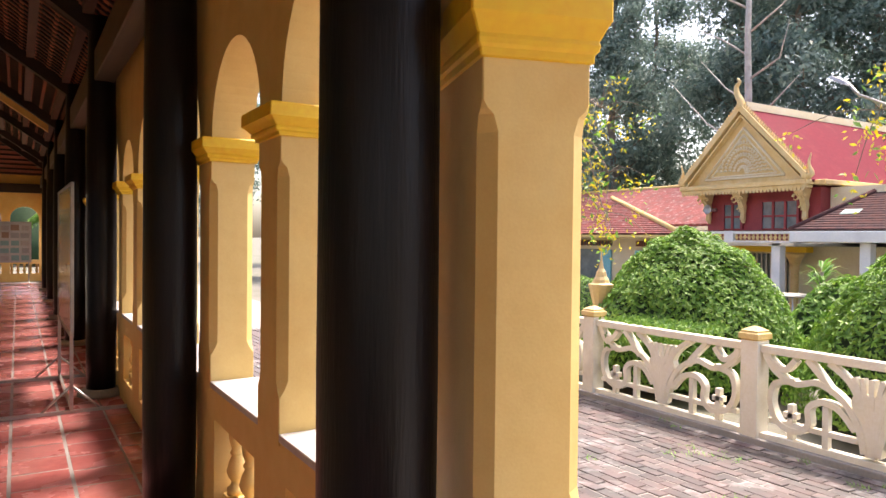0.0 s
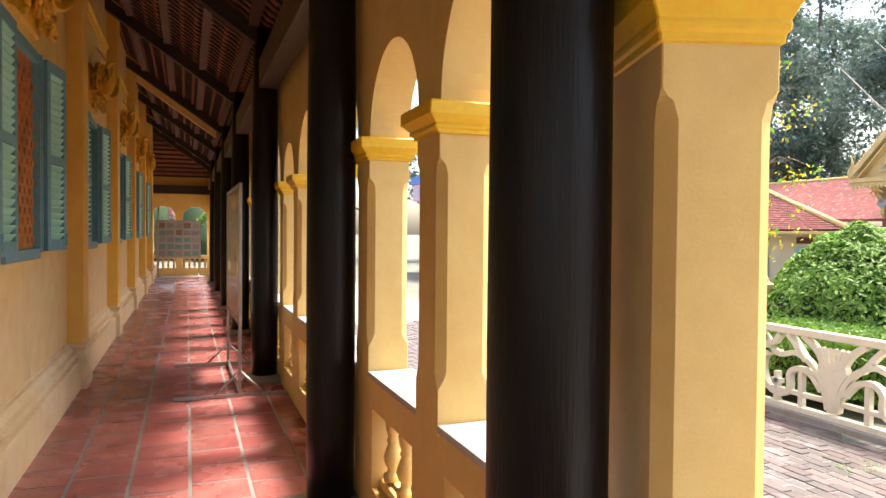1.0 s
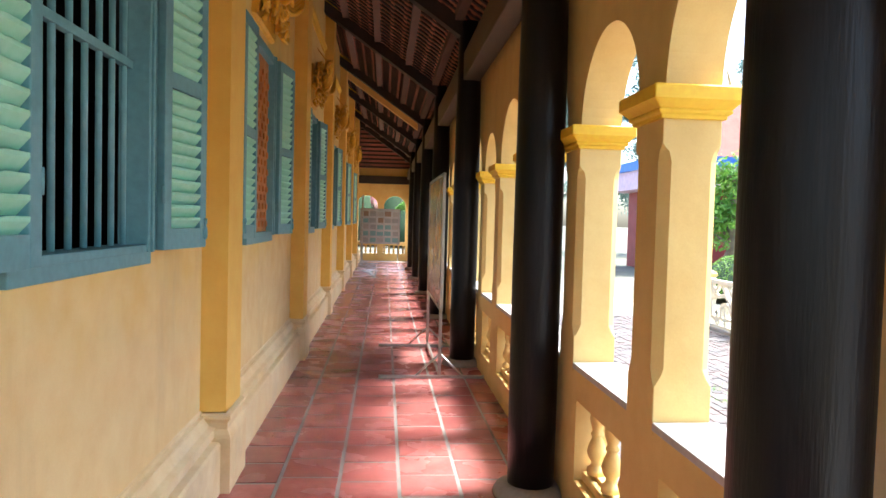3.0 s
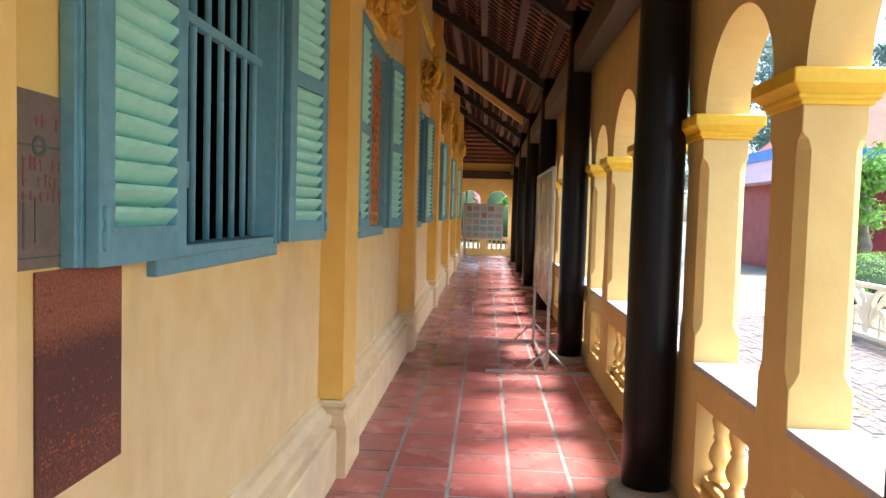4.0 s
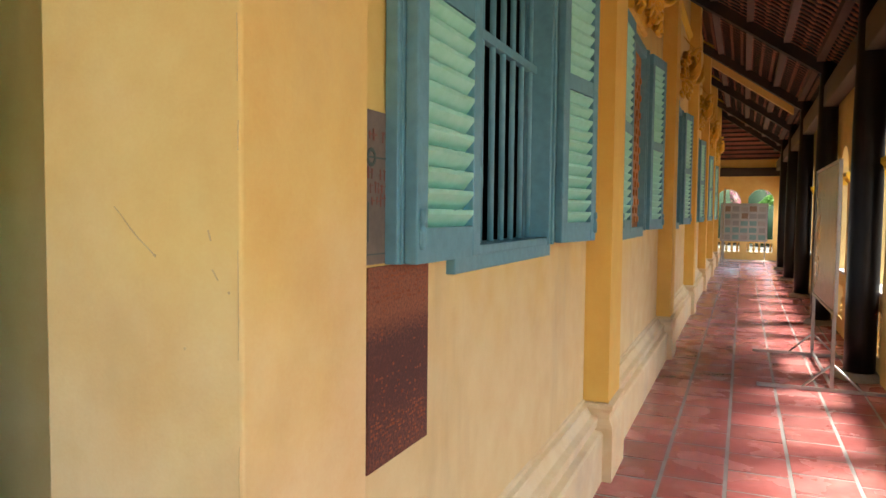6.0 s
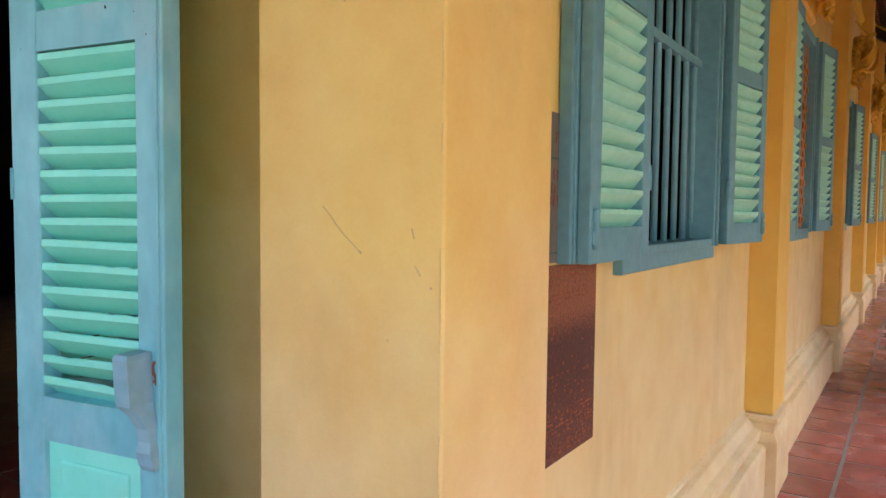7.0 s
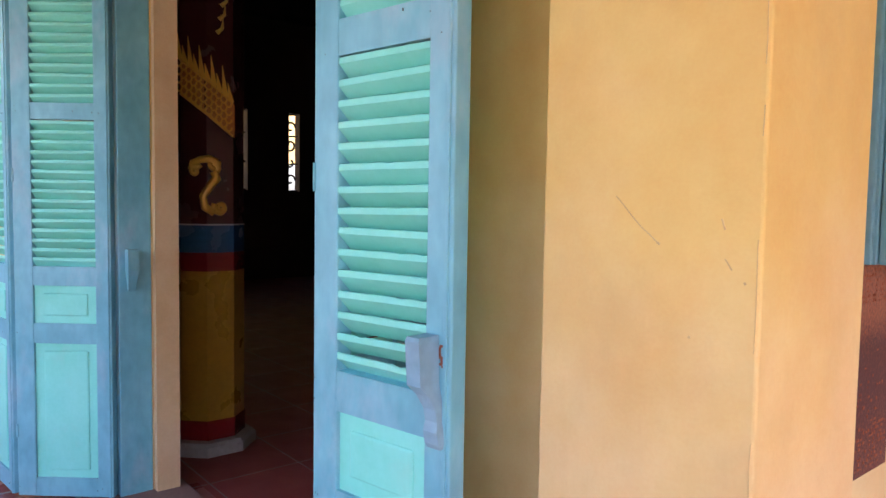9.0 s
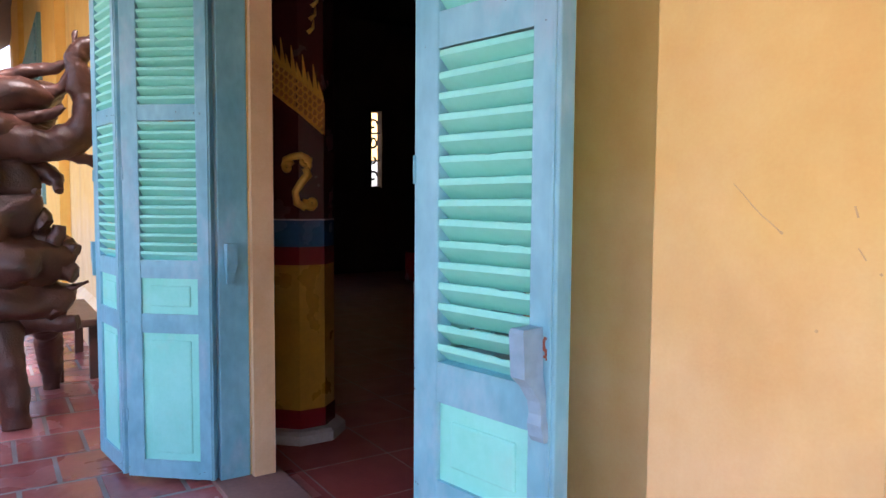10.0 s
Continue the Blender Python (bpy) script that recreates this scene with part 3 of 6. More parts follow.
rws = random.Random(78)
def shutter(root, y0, y1, x_out, z0, z1):
    """A folded pair of leaves flat on the wall; the outer leaf carries the louvres."""
    xi = x_out - 0.075
    b1 = bmesh.new()
    left = y0 < root["mid"]
    box(b1, xi, xi + 0.034, y0 - (0.022 if left else 0), y1 - (0 if left else 0.03), z0, z1, 0.003)
    box(b1, xi + 0.032, xi + 0.040, y0 - (0.010 if left else 0), y1 - (0 if left else 0.04), z0, z1, 0.002)
    s = 0.062
    xa, xb = xi + 0.041, x_out
    box(b1, xa, xb, y0, y0 + s, z0, z1, 0.004)
    box(b1, xa, xb, y1 - s, y1, z0, z1, 0.004)
    mid = 2.00
    for za, zb in ((z0, z0 + 0.085), (mid - 0.035, mid + 0.03), (z1 - 0.075, z1)):
        box(b1, xa + 0.002, xb - 0.002, y0 + s - 0.003, y1 - s + 0.003, za, zb)
    sh = part("shutter", b1, BLUE, root, "folded blue shutter with mint louvres")
    b1 = bmesh.new()
    for z in (z0 + 0.22, z1 - 0.25):
        lathe(b1, [(0.008, z - 0.035), (0.009, z), (0.008, z + 0.035)], xb - 0.004, y0 + 0.001 if y0 > root["mid"] else y1 - 0.001, 8)
    part("hinge", b1, BLUE, sh)
    b1 = bmesh.new()
    ye = y0 + 0.020 if left else y1 - 0.020
    lathe(b1, [(0.006, z0 + 0.035), (0.010, z0 + 0.04), (0.010, z0 + 0.085), (0.006, z0 + 0.09), (0.006, z0 + 0.10), (0.010, z0 + 0.105), (0.009, z0 + 0.13)], xb + 0.004, ye, 10)
    box(b1, xb - 0.004, xb + 0.006, ye - 0.012, ye + 0.026, z0 + 0.045, z0 + 0.078, 0.003)
    part("latch", b1, BLUE, sh, "blue painted iron pin and latch")
    w = (y1 - y0 - 2 * s)
    for za, zb in ((z0 + 0.085, mid - 0.035), (mid + 0.03, z1 - 0.075)):
        n = max(3, round((zb - za) / 0.050))
        for i in range(n):
            o = new("slat", rws.choice(SLAT_W))
            o.parent = sh
            o.location = ((xa + xb) / 2, (y0 + y1) / 2, za + (i + 0.5) * (zb - za) / n)
            o.scale = (0.78, w / 0.40, 1)
            o.rotation_euler = (rws.uniform(-0.006, 0.006), rws.uniform(-0.05, 0.05), 0)
    return sh


def window(i, wy, carved):
    root = thing("window_%d" % i, "tall blue window with folded mint louvre shutters", "window", "windows of the long wall", "structure")
    root["mid"] = wy
    z0, z1, a, b = 1.31, 2.74, wy - 0.455, wy + 0.455
    b1 = bmesh.new()
    for ya, yb in ((a - 0.06, a), (b, b + 0.06)):
        box(b1, -0.235, -0.118, ya, yb, z0, z1, 0.004)
        box(b1, -0.119, -0.108, ya + 0.018, yb - 0.018, z0, z1, 0.003)
    box(b1, -0.235, -0.124, a, b, z1 - 0.07, z1 - 0.002, 0.004)
    box(b1, -0.235, -0.124, a, b, z0, z0 + 0.03, 0.003)
    part("window_frame", b1, BLUE, root)
    b1 = bmesh.new()
    box(b1, -0.168, -0.132, a - 0.075, b + 0.075, z0 - 0.048, z0 + 0.004, 0.004)
    part("window_sill", b1, BLUE, root, "blue painted sill board")
    for k in range(0 if carved else 8):
        y = a + (k + 0.5) * (b - a) / 8
        b1 = bmesh.new()
        lathe(b1, [(0.0115, z0 + 0.02), (0.0115, z1 - 0.06)], -0.195, y, 10)
        part("bar", b1, BLUE, root)
    for z in (() if carved else (2.02,)):
        b1 = bmesh.new()
        box(b1, -0.210, -0.180, a, b, z - 0.016, z + 0.016, 0.003)
        part("crossbar", b1, BLUE, root)
    shutter(root, wy - 0.89, wy - 0.46, -0.082, z0 + 0.005, z1 - 0.02)
    right = shutter(root, wy + 0.53, wy + 0.925, -0.082, z0 + 0.005, z1 - 0.02)
    hinge_at = Vector((-0.10, wy + 0.53, 0))
    right.matrix_basis = Matrix.Translation(hinge_at) @ Matrix.Rotation(radians(-9.5), 4, "Z") @ Matrix.Translation(-hinge_at)
    if carved:
        b1 = bmesh.new()
        box(b1, -0.186, -0.170, a, b, z0 + 0.03, z1 - 0.07)
        for k in range(18):
            for q in range(12):
                if (k + q) % 2:
                    yy, zz = a + (q + 0.5) * (b - a) / 12, z0 + 0.09 + k * 0.068
                    box(b1, -0.170, -0.158, yy - 0.022, yy + 0.022, zz - 0.024, zz + 0.024, 0.006)
        part("carved_panel", b1, CARVED, root, "orange-brown carved wooden panel behind the bars")
    return root


CARVED = surface("orange_carved_wood", (0.58, 0.22, 0.05), (0.40, 0.13, 0.03), 0.5, 6, 40, 0.9, 0.3, (0.10, 0.03, 0.01), 0.5)
for i, wy in enumerate(WIN_Y):
    window(i + 1, wy, i == 1)
# gilded reliefs over the windows
def relief(wy, seed):
    """A gilded cartouche: a pointed shield, layered leaf scrolls and a bird-like crest that leans out."""
    r = random.Random(seed)
    b1 = bmesh.new()
    loft(b1, [[(WALL_X, wy - w, z), (WALL_X + d, wy - w * 0.9, z), (WALL_X + d * 1.2, wy, z), (WALL_X + d, wy + w * 0.9, z), (WALL_X, wy + w, z)] for w, d, z in ((0.30, 0.015, 2.68), (0.36, 0.03, 2.70), (0.34, 0.045, 2.80), (0.30, 0.05, 2.95), (0.22, 0.045, 3.08), (0.12, 0.03, 3.18))])
    for k in range(46):
        f = r.random()
        cy, cz = wy + r.choice((-1, 1)) * r.random() ** 0.7 * (0.36 - 0.22 * f), 2.72 + 0.46 * f
        q = r.uniform(0.03, 0.065)
        turn, a0 = r.choice((-1, 1)), r.uniform(0, 6.28)
        xx = WALL_X + 0.05 + r.uniform(0, 0.07)
        pts = [(xx + 0.035 * math.sin(t * 0.45), cy + turn * q * (1.15 - t / 10) * math.cos(a0 + t * 0.75), cz + q * (1.15 - t / 10) * math.sin(a0 + t * 0.75)) for t in range(9)]
        tube(b1, pts, [0.020 - 0.0015 * t for t in range(9)], 6)
    body = curve_points([(WALL_X + 0.04, wy, 2.80), (WALL_X + 0.12, wy + 0.02, 2.88), (WALL_X + 0.17, wy - 0.02, 3.00), (WALL_X + 0.15, wy, 3.12), (WALL_X + 0.20, wy, 3.22), (WALL_X + 0.26, wy, 3.24)], 6)
    tube(b1, body, [0.062 - 0.0014 * k for k in range(len(body))], 9)
    for k in range(34):
        p = body[r.randrange(3, 22)]
        d = Vector((r.uniform(0.2, 1), r.uniform(-1, 1), r.uniform(-0.6, 0.4))).normalized()
        tube(b1, [p + d * 0.04, p + d * 0.075 + Vector((0, 0, -0.02)), p + d * 0.085 + Vector((0, 0, -0.05))], [0.020, 0.016, 0.004], 5)
    for s in (-1, 1):
        for q in range(4):
            wing = curve_points([(WALL_X + 0.10, wy + s * 0.03, 2.93), (WALL_X + 0.19, wy + s * (0.12 + 0.02 * q), 2.86 + 0.03 * q), (WALL_X + 0.26, wy + s * (0.18 + 0.02 * q), 2.92 + 0.04 * q), (WALL_X + 0.27, wy + s * (0.21 + 0.02 * q), 3.0 + 0.045 * q)], 4)
            tube(b1, wing, [0.030 - 0.0018 * k for k in range(len(wing))], 6)
    tube(b1, [(WALL_X + 0.18, wy, 3.25), (WALL_X + 0.12, wy, 3.32), (WALL_X + 0.06, wy, 3.40)], [0.010, 0.008, 0.005], 5)
    b1.transform(Matrix.Translation((0, 0.1, 0.16)) @ Matrix.Translation((0, wy, 0)) @ Matrix.Diagonal((1, 1.25, 1, 1)) @ Matrix.Translation((0, -wy, 0)))
    return solid("wall_relief", b1, GILT, "gilded plaster relief with scrolls over a window", "relief", "reliefs over the windows")


for i, wy in enumerate(WIN_Y[1:]):
    relief(wy, 20 + i)

# cornice on the long wall
bm = bmesh.new()
prof = [(WALL_X, 3.86), (WALL_X + 0.02, 3.86), (WALL_X + 0.02, 3.89), (WALL_X + 0.05, 3.92), (WALL_X + 0.05, 3.95), (WALL_X, 3.97)]
for a, b in zip([1.88 - PILW] + PIL, PIL):
    loft(bm, [[(px, yy, pz) for px, pz in prof] for yy in (a + PILW + 0.2, b - 0.2)])
structure("trim", bm, OCHRE, "ochre moulding high on the wall", "trim")

# scratches on the corner pier
SCUFF = surface("dark_scuff", (0.70, 0.47, 0.20), (0.61, 0.41, 0.19), 0.8, 30, 90, 0.8)
def scuff(pts, w):
    b1 = bmesh.new()
    for (xa, za), (xb, zb) in zip(pts, pts[1:]):
        d = Vector((xb - xa, 0, zb - za)).normalized()
        q = Vector((-d.z, 0, d.x)) * w / 2
        pa, pb = Vector((xa, 1.4985, za)), Vector((xb, 1.4985, zb))
        loft(b1, [[tuple(pa + q), tuple(pa - q), tuple(pa - q + Vector((0, 0.0025, 0))), tuple(pa + q + Vector((0, 0.0025, 0)))], [tuple(pb + q), tuple(pb - q), tuple(pb - q + Vector((0, 0.0025, 0))), tuple(pb + q + Vector((0, 0.0025, 0)))]])
    part("scratch", b1, SCUFF, bpy.data.objects["wall_corner_pier"], "dark scratch in the plaster")


scuff([(-0.253, 1.442), (-0.238, 1.428), (-0.222, 1.411)], 0.0009)
scuff([(-0.222, 1.411), (-0.205, 1.395), (-0.19, 1.384), (-0.174, 1.371)], 0.0014)
scuff([(-0.176, 1.3725), (-0.172, 1.370)], 0.0034)
scuff([(-0.075, 1.41), (-0.070, 1.395)], 0.0022)
scuff([(-0.0685, 1.355), (-0.066, 1.352), (-0.058, 1.34)], 0.0014)
scuff([(-0.040, 1.325), (-0.038, 1.322)], 0.003)
# crack that runs down the arris of the pier
rc = random.Random(8)
zz, xx = 2.6, -0.0215
while zz > 0.15:
    z2, x2 = zz - rc.uniform(0.03, 0.09), -0.0222 + rc.uniform(-0.0010, 0.0010)
    if rc.random() < 0.75:
        scuff([(xx, zz), (x2, z2)], rc.uniform(0.0005, 0.0010))
    zz, xx = z2, x2
scuff([(-0.209, 1.762), (-0.206, 1.760)], 0.004)
scuff([(-0.12, 1.24), (-0.117, 1.238)], 0.004)

# ---- plaques on the wall beside the window ----
RUST = surface("rusted_tin", (0.085, 0.030, 0.026), (0.13, 0.045, 0.032), 0.75, 4, 90, 0.9, 0.4, (0.24, 0.075, 0.04), 0.4, stain_scale=45)
# the rust is orange on top, maroon in the middle and speckled at the foot
_rn, _rl = RUST.node_tree.nodes, RUST.node_tree.links
_rb = _rn["Principled BSDF"]
_rg, _rs = _rn.new("ShaderNodeNewGeometry"), _rn.new("ShaderNodeSeparateXYZ")
_rl.new(_rg.outputs["Position"], _rs.inputs[0])
_rr = _rn.new("ShaderNodeMapRange")
_rr.inputs["From Min"].default_value, _rr.inputs["From Max"].default_value = 0.84, 1.31
_rl.new(_rs.outputs["Z"], _rr.inputs["Value"])
_rf = _rn.new("ShaderNodeTexNoise")
_rf.inputs["Scale"].default_value, _rf.inputs["Detail"].default_value, _rf.inputs["Roughness"].default_value = 130, 6, 0.75
_rl.new(_rg.outputs["Position"], _rf.inputs["Vector"])
_rc = _rn.new("ShaderNodeValToRGB")
for _p, _v in ((0.25, 0.30), (0.45, 0.05), (0.60, 0.15), (0.76, 1.0)):
    _e = _rc.color_ramp.elements.new(_p)
    _e.color = (_v, _v, _v, 1)
_rc.color_ramp.elements[0].color, _rc.color_ramp.elements[-1].color = (0.45, 0.45, 0.45, 1), (0.95, 0.95, 0.95, 1)
_rl.new(_rr.outputs[0], _rc.inputs[0])
_rm = _rn.new("ShaderNodeMath")
_rm.operation = "MULTIPLY_ADD"
_rm.inputs[1].default_value = 3.2
_rl.new(_rf.outputs["Fac"], _rm.inputs[0])
_ro = _rn.new("ShaderNodeMath")
_ro.operation = "ADD"
_ro.inputs[1].default_value = -1.85
_rl.new(_rc.outputs[0], _ro.inputs[0])
_rl.new(_ro.outputs[0], _rm.inputs[2])
_rx = _rn.new("ShaderNodeMix")
_rx.data_type = "RGBA"
_rx.clamp_factor = True
_rx.inputs[7].default_value = (0.34, 0.115, 0.055, 1)
_rl.new(_rb.inputs["Base Color"].links[0].from_socket, _rx.inputs[6])
_rl.new(_rm.outputs[0], _rx.inputs[0])
_rl.new(_rx.outputs[2], _rb.inputs["Base Color"])
RUST2 = surface("orange_rust", (0.36, 0.11, 0.045), (0.22, 0.06, 0.03), 0.8, 10, 90, 0.9, 0.4, (0.09, 0.03, 0.02), 0.6, stain_scale=60)
TIN = surface("dull_grey_tin", (0.24, 0.18, 0.14), (0.18, 0.14, 0.11), 0.6, 5, 60, 0.8, 0.2, (0.10, 0.06, 0.04), 0.4, metal=0.2)
INK = surface("faded_green_ink", (0.10, 0.13, 0.11), (0.07, 0.09, 0.08), 0.7)
REDINK = surface("faded_red_ink", (0.26, 0.085, 0.060), (0.20, 0.09, 0.07), 0.7, 60, 200, 0.9, 0.1, (0.26, 0.2, 0.15), 0.8, stain_scale=60)
root = thing("rusted_plaque", "rusted dark red tin plaque with worn-off lettering on the wall", "plaque")
bm = bmesh.new()
box(bm, WALL_X, WALL_X + 0.006, 2.098, 2.425, 0.838, 1.312, 0.001)
part("plate", bm, RUST, root)
bm = bmesh.new()
rr = random.Random(3)
for row in range(40):
    z = 1.295 - row * 0.0113
    y = 2.112
    dense = 0.5 if row < 7 else 0.05 if row < 22 else 0.12 if row < 31 else 0.4
    while y < 2.405:
        w = rr.uniform(0.002, 0.009)
        if rr.random() < dense:
            box(bm, WALL_X + 0.006, WALL_X + 0.0071, y, y + w, z, z + rr.uniform(0.002, 0.008))
        y += w + rr.uniform(0.0015, 0.006)
tagged(part("worn_lettering", bm, RUST2, root, "rows of rusty illegible marks"), kind="stuff")
root = thing("tin_sign", "dull grey tin sign with faded red lettering on the wall", "sign")
bm = bmesh.new()
box(bm, WALL_X, WALL_X + 0.005, 1.95, 2.27, 1.318, 1.665, 0.001)
part("plate", bm, TIN, root)
bm = bmesh.new()
for y0, y1, z0, z1 in ((1.97, 2.25, 1.34, 1.343), (1.97, 2.25, 1.558, 1.562), (1.975, 1.978, 1.34, 1.56), (2.24, 2.243, 1.34, 1.56), (2.06, 2.064, 1.36, 1.45), (2.095, 2.098, 1.37, 1.46)):
    box(bm, WALL_X + 0.005, WALL_X + 0.0065, y0, y1, z0, z1)
for k in range(16):
    a = 2 * math.pi * k / 16
    y, z = 2.11 + 0.017 * math.cos(a), 1.56 + 0.017 * math.sin(a)
    box(bm, WALL_X + 0.005, WALL_X + 0.0068, y - 0.004, y + 0.004, z - 0.004, z + 0.004)
part("drawn_frame", bm, INK, root, "thin faded green outline")
bm = bmesh.new()
for row, (z, h) in enumerate(((1.60, 0.025), (1.515, 0.022), (1.485, 0.02), (1.455, 0.02))):
    y = 2.06 if row else 2.10
    while y < 2.22:
        if rr.random() < 0.8:
            box(bm, WALL_X + 0.005, WALL_X + 0.0066, y, y + rr.uniform(0.002, 0.006), z - rr.uniform(0, 0.006), z + h * rr.uniform(0.7, 1.2))
            q = rr.uniform(0.1, 0.8)
            box(bm, WALL_X + 0.005, WALL_X + 0.0064, y - 0.003, y + rr.uniform(0.008, 0.017), z + h * q, z + h * q + 0.003)
        y += rr.uniform(0.012, 0.024)
tagged(part("worn_lettering", bm, REDINK, root, "faded red illegible marks"), kind="stuff")

# ---- folding doors of the hall ----
BAREWOOD = surface("bare_brown_wood", (0.30, 0.085, 0.045), (0.22, 0.06, 0.035), 0.7, 20, 80, 0.8)
CHIP = surface("bare_dark_wood", (0.06, 0.06, 0.06), (0.10, 0.09, 0.08), 0.8, 30, 90, 0.8)
LEAF_W, LEAF_H = 0.388, 2.66
DOORMINT = surface("aqua_mint_paint", (0.22, 0.76, 0.65), (0.28, 0.80, 0.71), 0.45, 4.0, 60, 0.8, 0.2, (0.34, 0.68, 0.60), 0.35, grain=0.12, stain_scale=9, blotch=0.35)
SLAT_D = [slat_mesh("slat", 0.20, DOORMINT, 0.038, 0.034, 0.013, q) for q in range(6)]


rsl = random.Random(77)
def door_leaf(root, m, handle=None):
    """One folding leaf: local x along its width, y its thickness, front at -y."""
    b1 = bmesh.new()
    t, s, e = 0.022, 0.075, 0.063
    box(b1, 0, s, -t, t, 0, LEAF_H, 0.004)
    box(b1, LEAF_W - e, LEAF_W, -t, t, 0, LEAF_H, 0.004)
    box(b1, LEAF_W - 0.016, LEAF_W - 0.008, -t - 0.005, t, 0, LEAF_H, 0.002)
    for za, zb in ((0, 0.085), (0.70, 0.79), (0.96, 1.045), (1.695, 1.768), (2.56, LEAF_H)):
        box(b1, s - 0.003, LEAF_W - e + 0.003, -t + 0.002, t - 0.002, za, zb)
    leaf = part("door_leaf", b1, DOORBLUE, root, "sky-blue leaf with mint louvres and panels")
    leaf.matrix_basis = m
    for za, zb in ((0.085, 0.70), (0.79, 0.96)):
        b1 = bmesh.new()
        box(b1, s - 0.004, LEAF_W - e + 0.004, -0.010, 0.010, za, zb)
        box(b1, s + 0.035, LEAF_W - e - 0.035, -0.016, 0.016, za + 0.035, zb - 0.035, 0.006)
        part("panel", b1, DOORMINT, leaf, "raised mint panel")
    for za, zb in ((1.045, 1.695), (1.768, 2.56)):
        n = round((zb - za) / 0.0437)
        for i in range(n):
            o = new("slat", rsl.choice(SLAT_D))
            o.parent = leaf
            o.matrix_basis = Matrix.Translation(((s + LEAF_W - e) / 2, 0, za + (i + 0.5) * (zb - za) / n)) @ Matrix.Rotation(-math.pi / 2 + rsl.uniform(-0.006, 0.006), 4, "Z") @ Matrix.Rotation(rsl.uniform(-0.012, 0.012), 4, "X") @ Matrix.Rotation(rsl.uniform(-0.06, 0.06), 4, "Y") @ Matrix.Diagonal((1, (LEAF_W - s - e + 0.012) / 0.20, 1, 1))
    for z in (0.30, 1.45):
        b1 = bmesh.new()
        lathe(b1, [(0.004, z - 0.03), (0.0045, z), (0.004, z + 0.03)], 0.002, -t, 8)
        part("hinge", b1, DOORBLUE, leaf)
    rk = random.Random(5 if handle else 6)
    for q in range(14):
        # chips in the paint on the stiles and rails
        cx = rk.choice((rk.uniform(0.004, 0.02), rk.uniform(LEAF_W - 0.068, LEAF_W - 0.004), rk.uniform(0.03, LEAF_W - 0.03)))
        cz = rk.choice((rk.uniform(0.01, 0.08), rk.uniform(0.71, 0.78), rk.uniform(0.97, 1.03), rk.uniform(1.70, 1.76)))
        hw, hh = rk.uniform(0.0006, 0.002), rk.uniform(0.0008, 0.005)
        b1 = bmesh.new()
        loft(b1, [[(cx + hw * math.cos(a * 1.047) * rk.uniform(0.6, 1.2), yy, cz + hh * math.sin(a * 1.047)) for a in range(6)] for yy in (-t - 0.0008, -t + 0.002)])
        part("paint_chip", b1, CHIP, leaf)
    if handle:
        b1 = bmesh.new()
        hx = LEAF_W - 0.042
        loft(b1, [[(hx - w / 2 + o, -t - d, z), (hx + w / 2 + o, -t - d, z), (hx + w / 2 + o, -t, z), (hx - w / 2 + o, -t, z)] for w, d, o, z in ((0.030, 0.014, 0.016, 0.952), (0.034, 0.020, 0.016, 0.962), (0.033, 0.024, 0.015, 0.985), (0.029, 0.019, 0.013, 1.003), (0.029, 0.022, 0.011, 1.026), (0.031, 0.034, 0.004, 1.052), (0.034, 0.050, -0.002, 1.070), (0.034, 0.054, -0.004, 1.150), (0.031, 0.051, -0.004, 1.158))])
        part("handle", b1, HANDLE, leaf, "blue-grey wooden turn latch")
        b1 = bmesh.new()
        for q in range(9):
            zq = 1.103 + 0.0042 * q
            c0 = LEAF_W - 0.0235 + 0.0035 * math.sin(q * 0.9) - 0.0003 * q
            hw = 0.0022 + 0.0022 * math.sin(math.pi * (q + 0.5) / 9) + 0.0008 * math.cos(q * 2.3)
            box(b1, c0 - hw, c0 + hw, -t - 0.0012, -t, zq, zq + 0.0044)
        box(b1, LEAF_W - 0.022, LEAF_W - 0.014, -t - 0.0011, -t, 1.099, 1.1032)
        part("worn_patch", b1, BAREWOOD, leaf, "bare brown patch in the paint")
    return leaf


def plan_pose(p, q, z=0.03):
    """Stands a leaf on the line from p to q."""
    return pose(p[0], p[1], z, 0, 0, math.degrees(math.atan2(q[1] - p[1], q[0] - p[0])))


root = thing("folding_door", "open folding door leaves, sky blue with mint louvres", "door", "folding doors of the hall")
door_leaf(root, plan_pose((-0.907, 1.349), (-0.513, 1.416)), True)
door_leaf(root, plan_pose((-0.925, 1.362), (-0.945, 1.62)) @ Matrix.Diagonal((0.64, 1, 1, 1)))
root = thing("folding_door", "open folding door leaves, sky blue with mint louvres", "door", "folding doors of the hall")
door_leaf(root, plan_pose((-3.35, 1.128), (-3.05, 1.475)) @ Matrix.Diagonal((1.175, 1, 1.04, 1)))
lf = door_leaf(root, plan_pose((-3.81, 1.065), (-3.365, 1.122)) @ Matrix.Diagonal((1.158, 1, 1.04, 1)))
bm = bmesh.new()
loft(bm, [[(-3.82 - d, 1.03, z), (-3.82 - d, 1.07, z), (-3.80, 1.07, z), (-3.80, 1.03, z)] for d, z in ((0.01, 1.0), (0.03, 1.06), (0.06, 1.1), (0.06, 1.18))])
part("handle", bm, DOORBLUE, root, "blue-grey wooden turn latch")

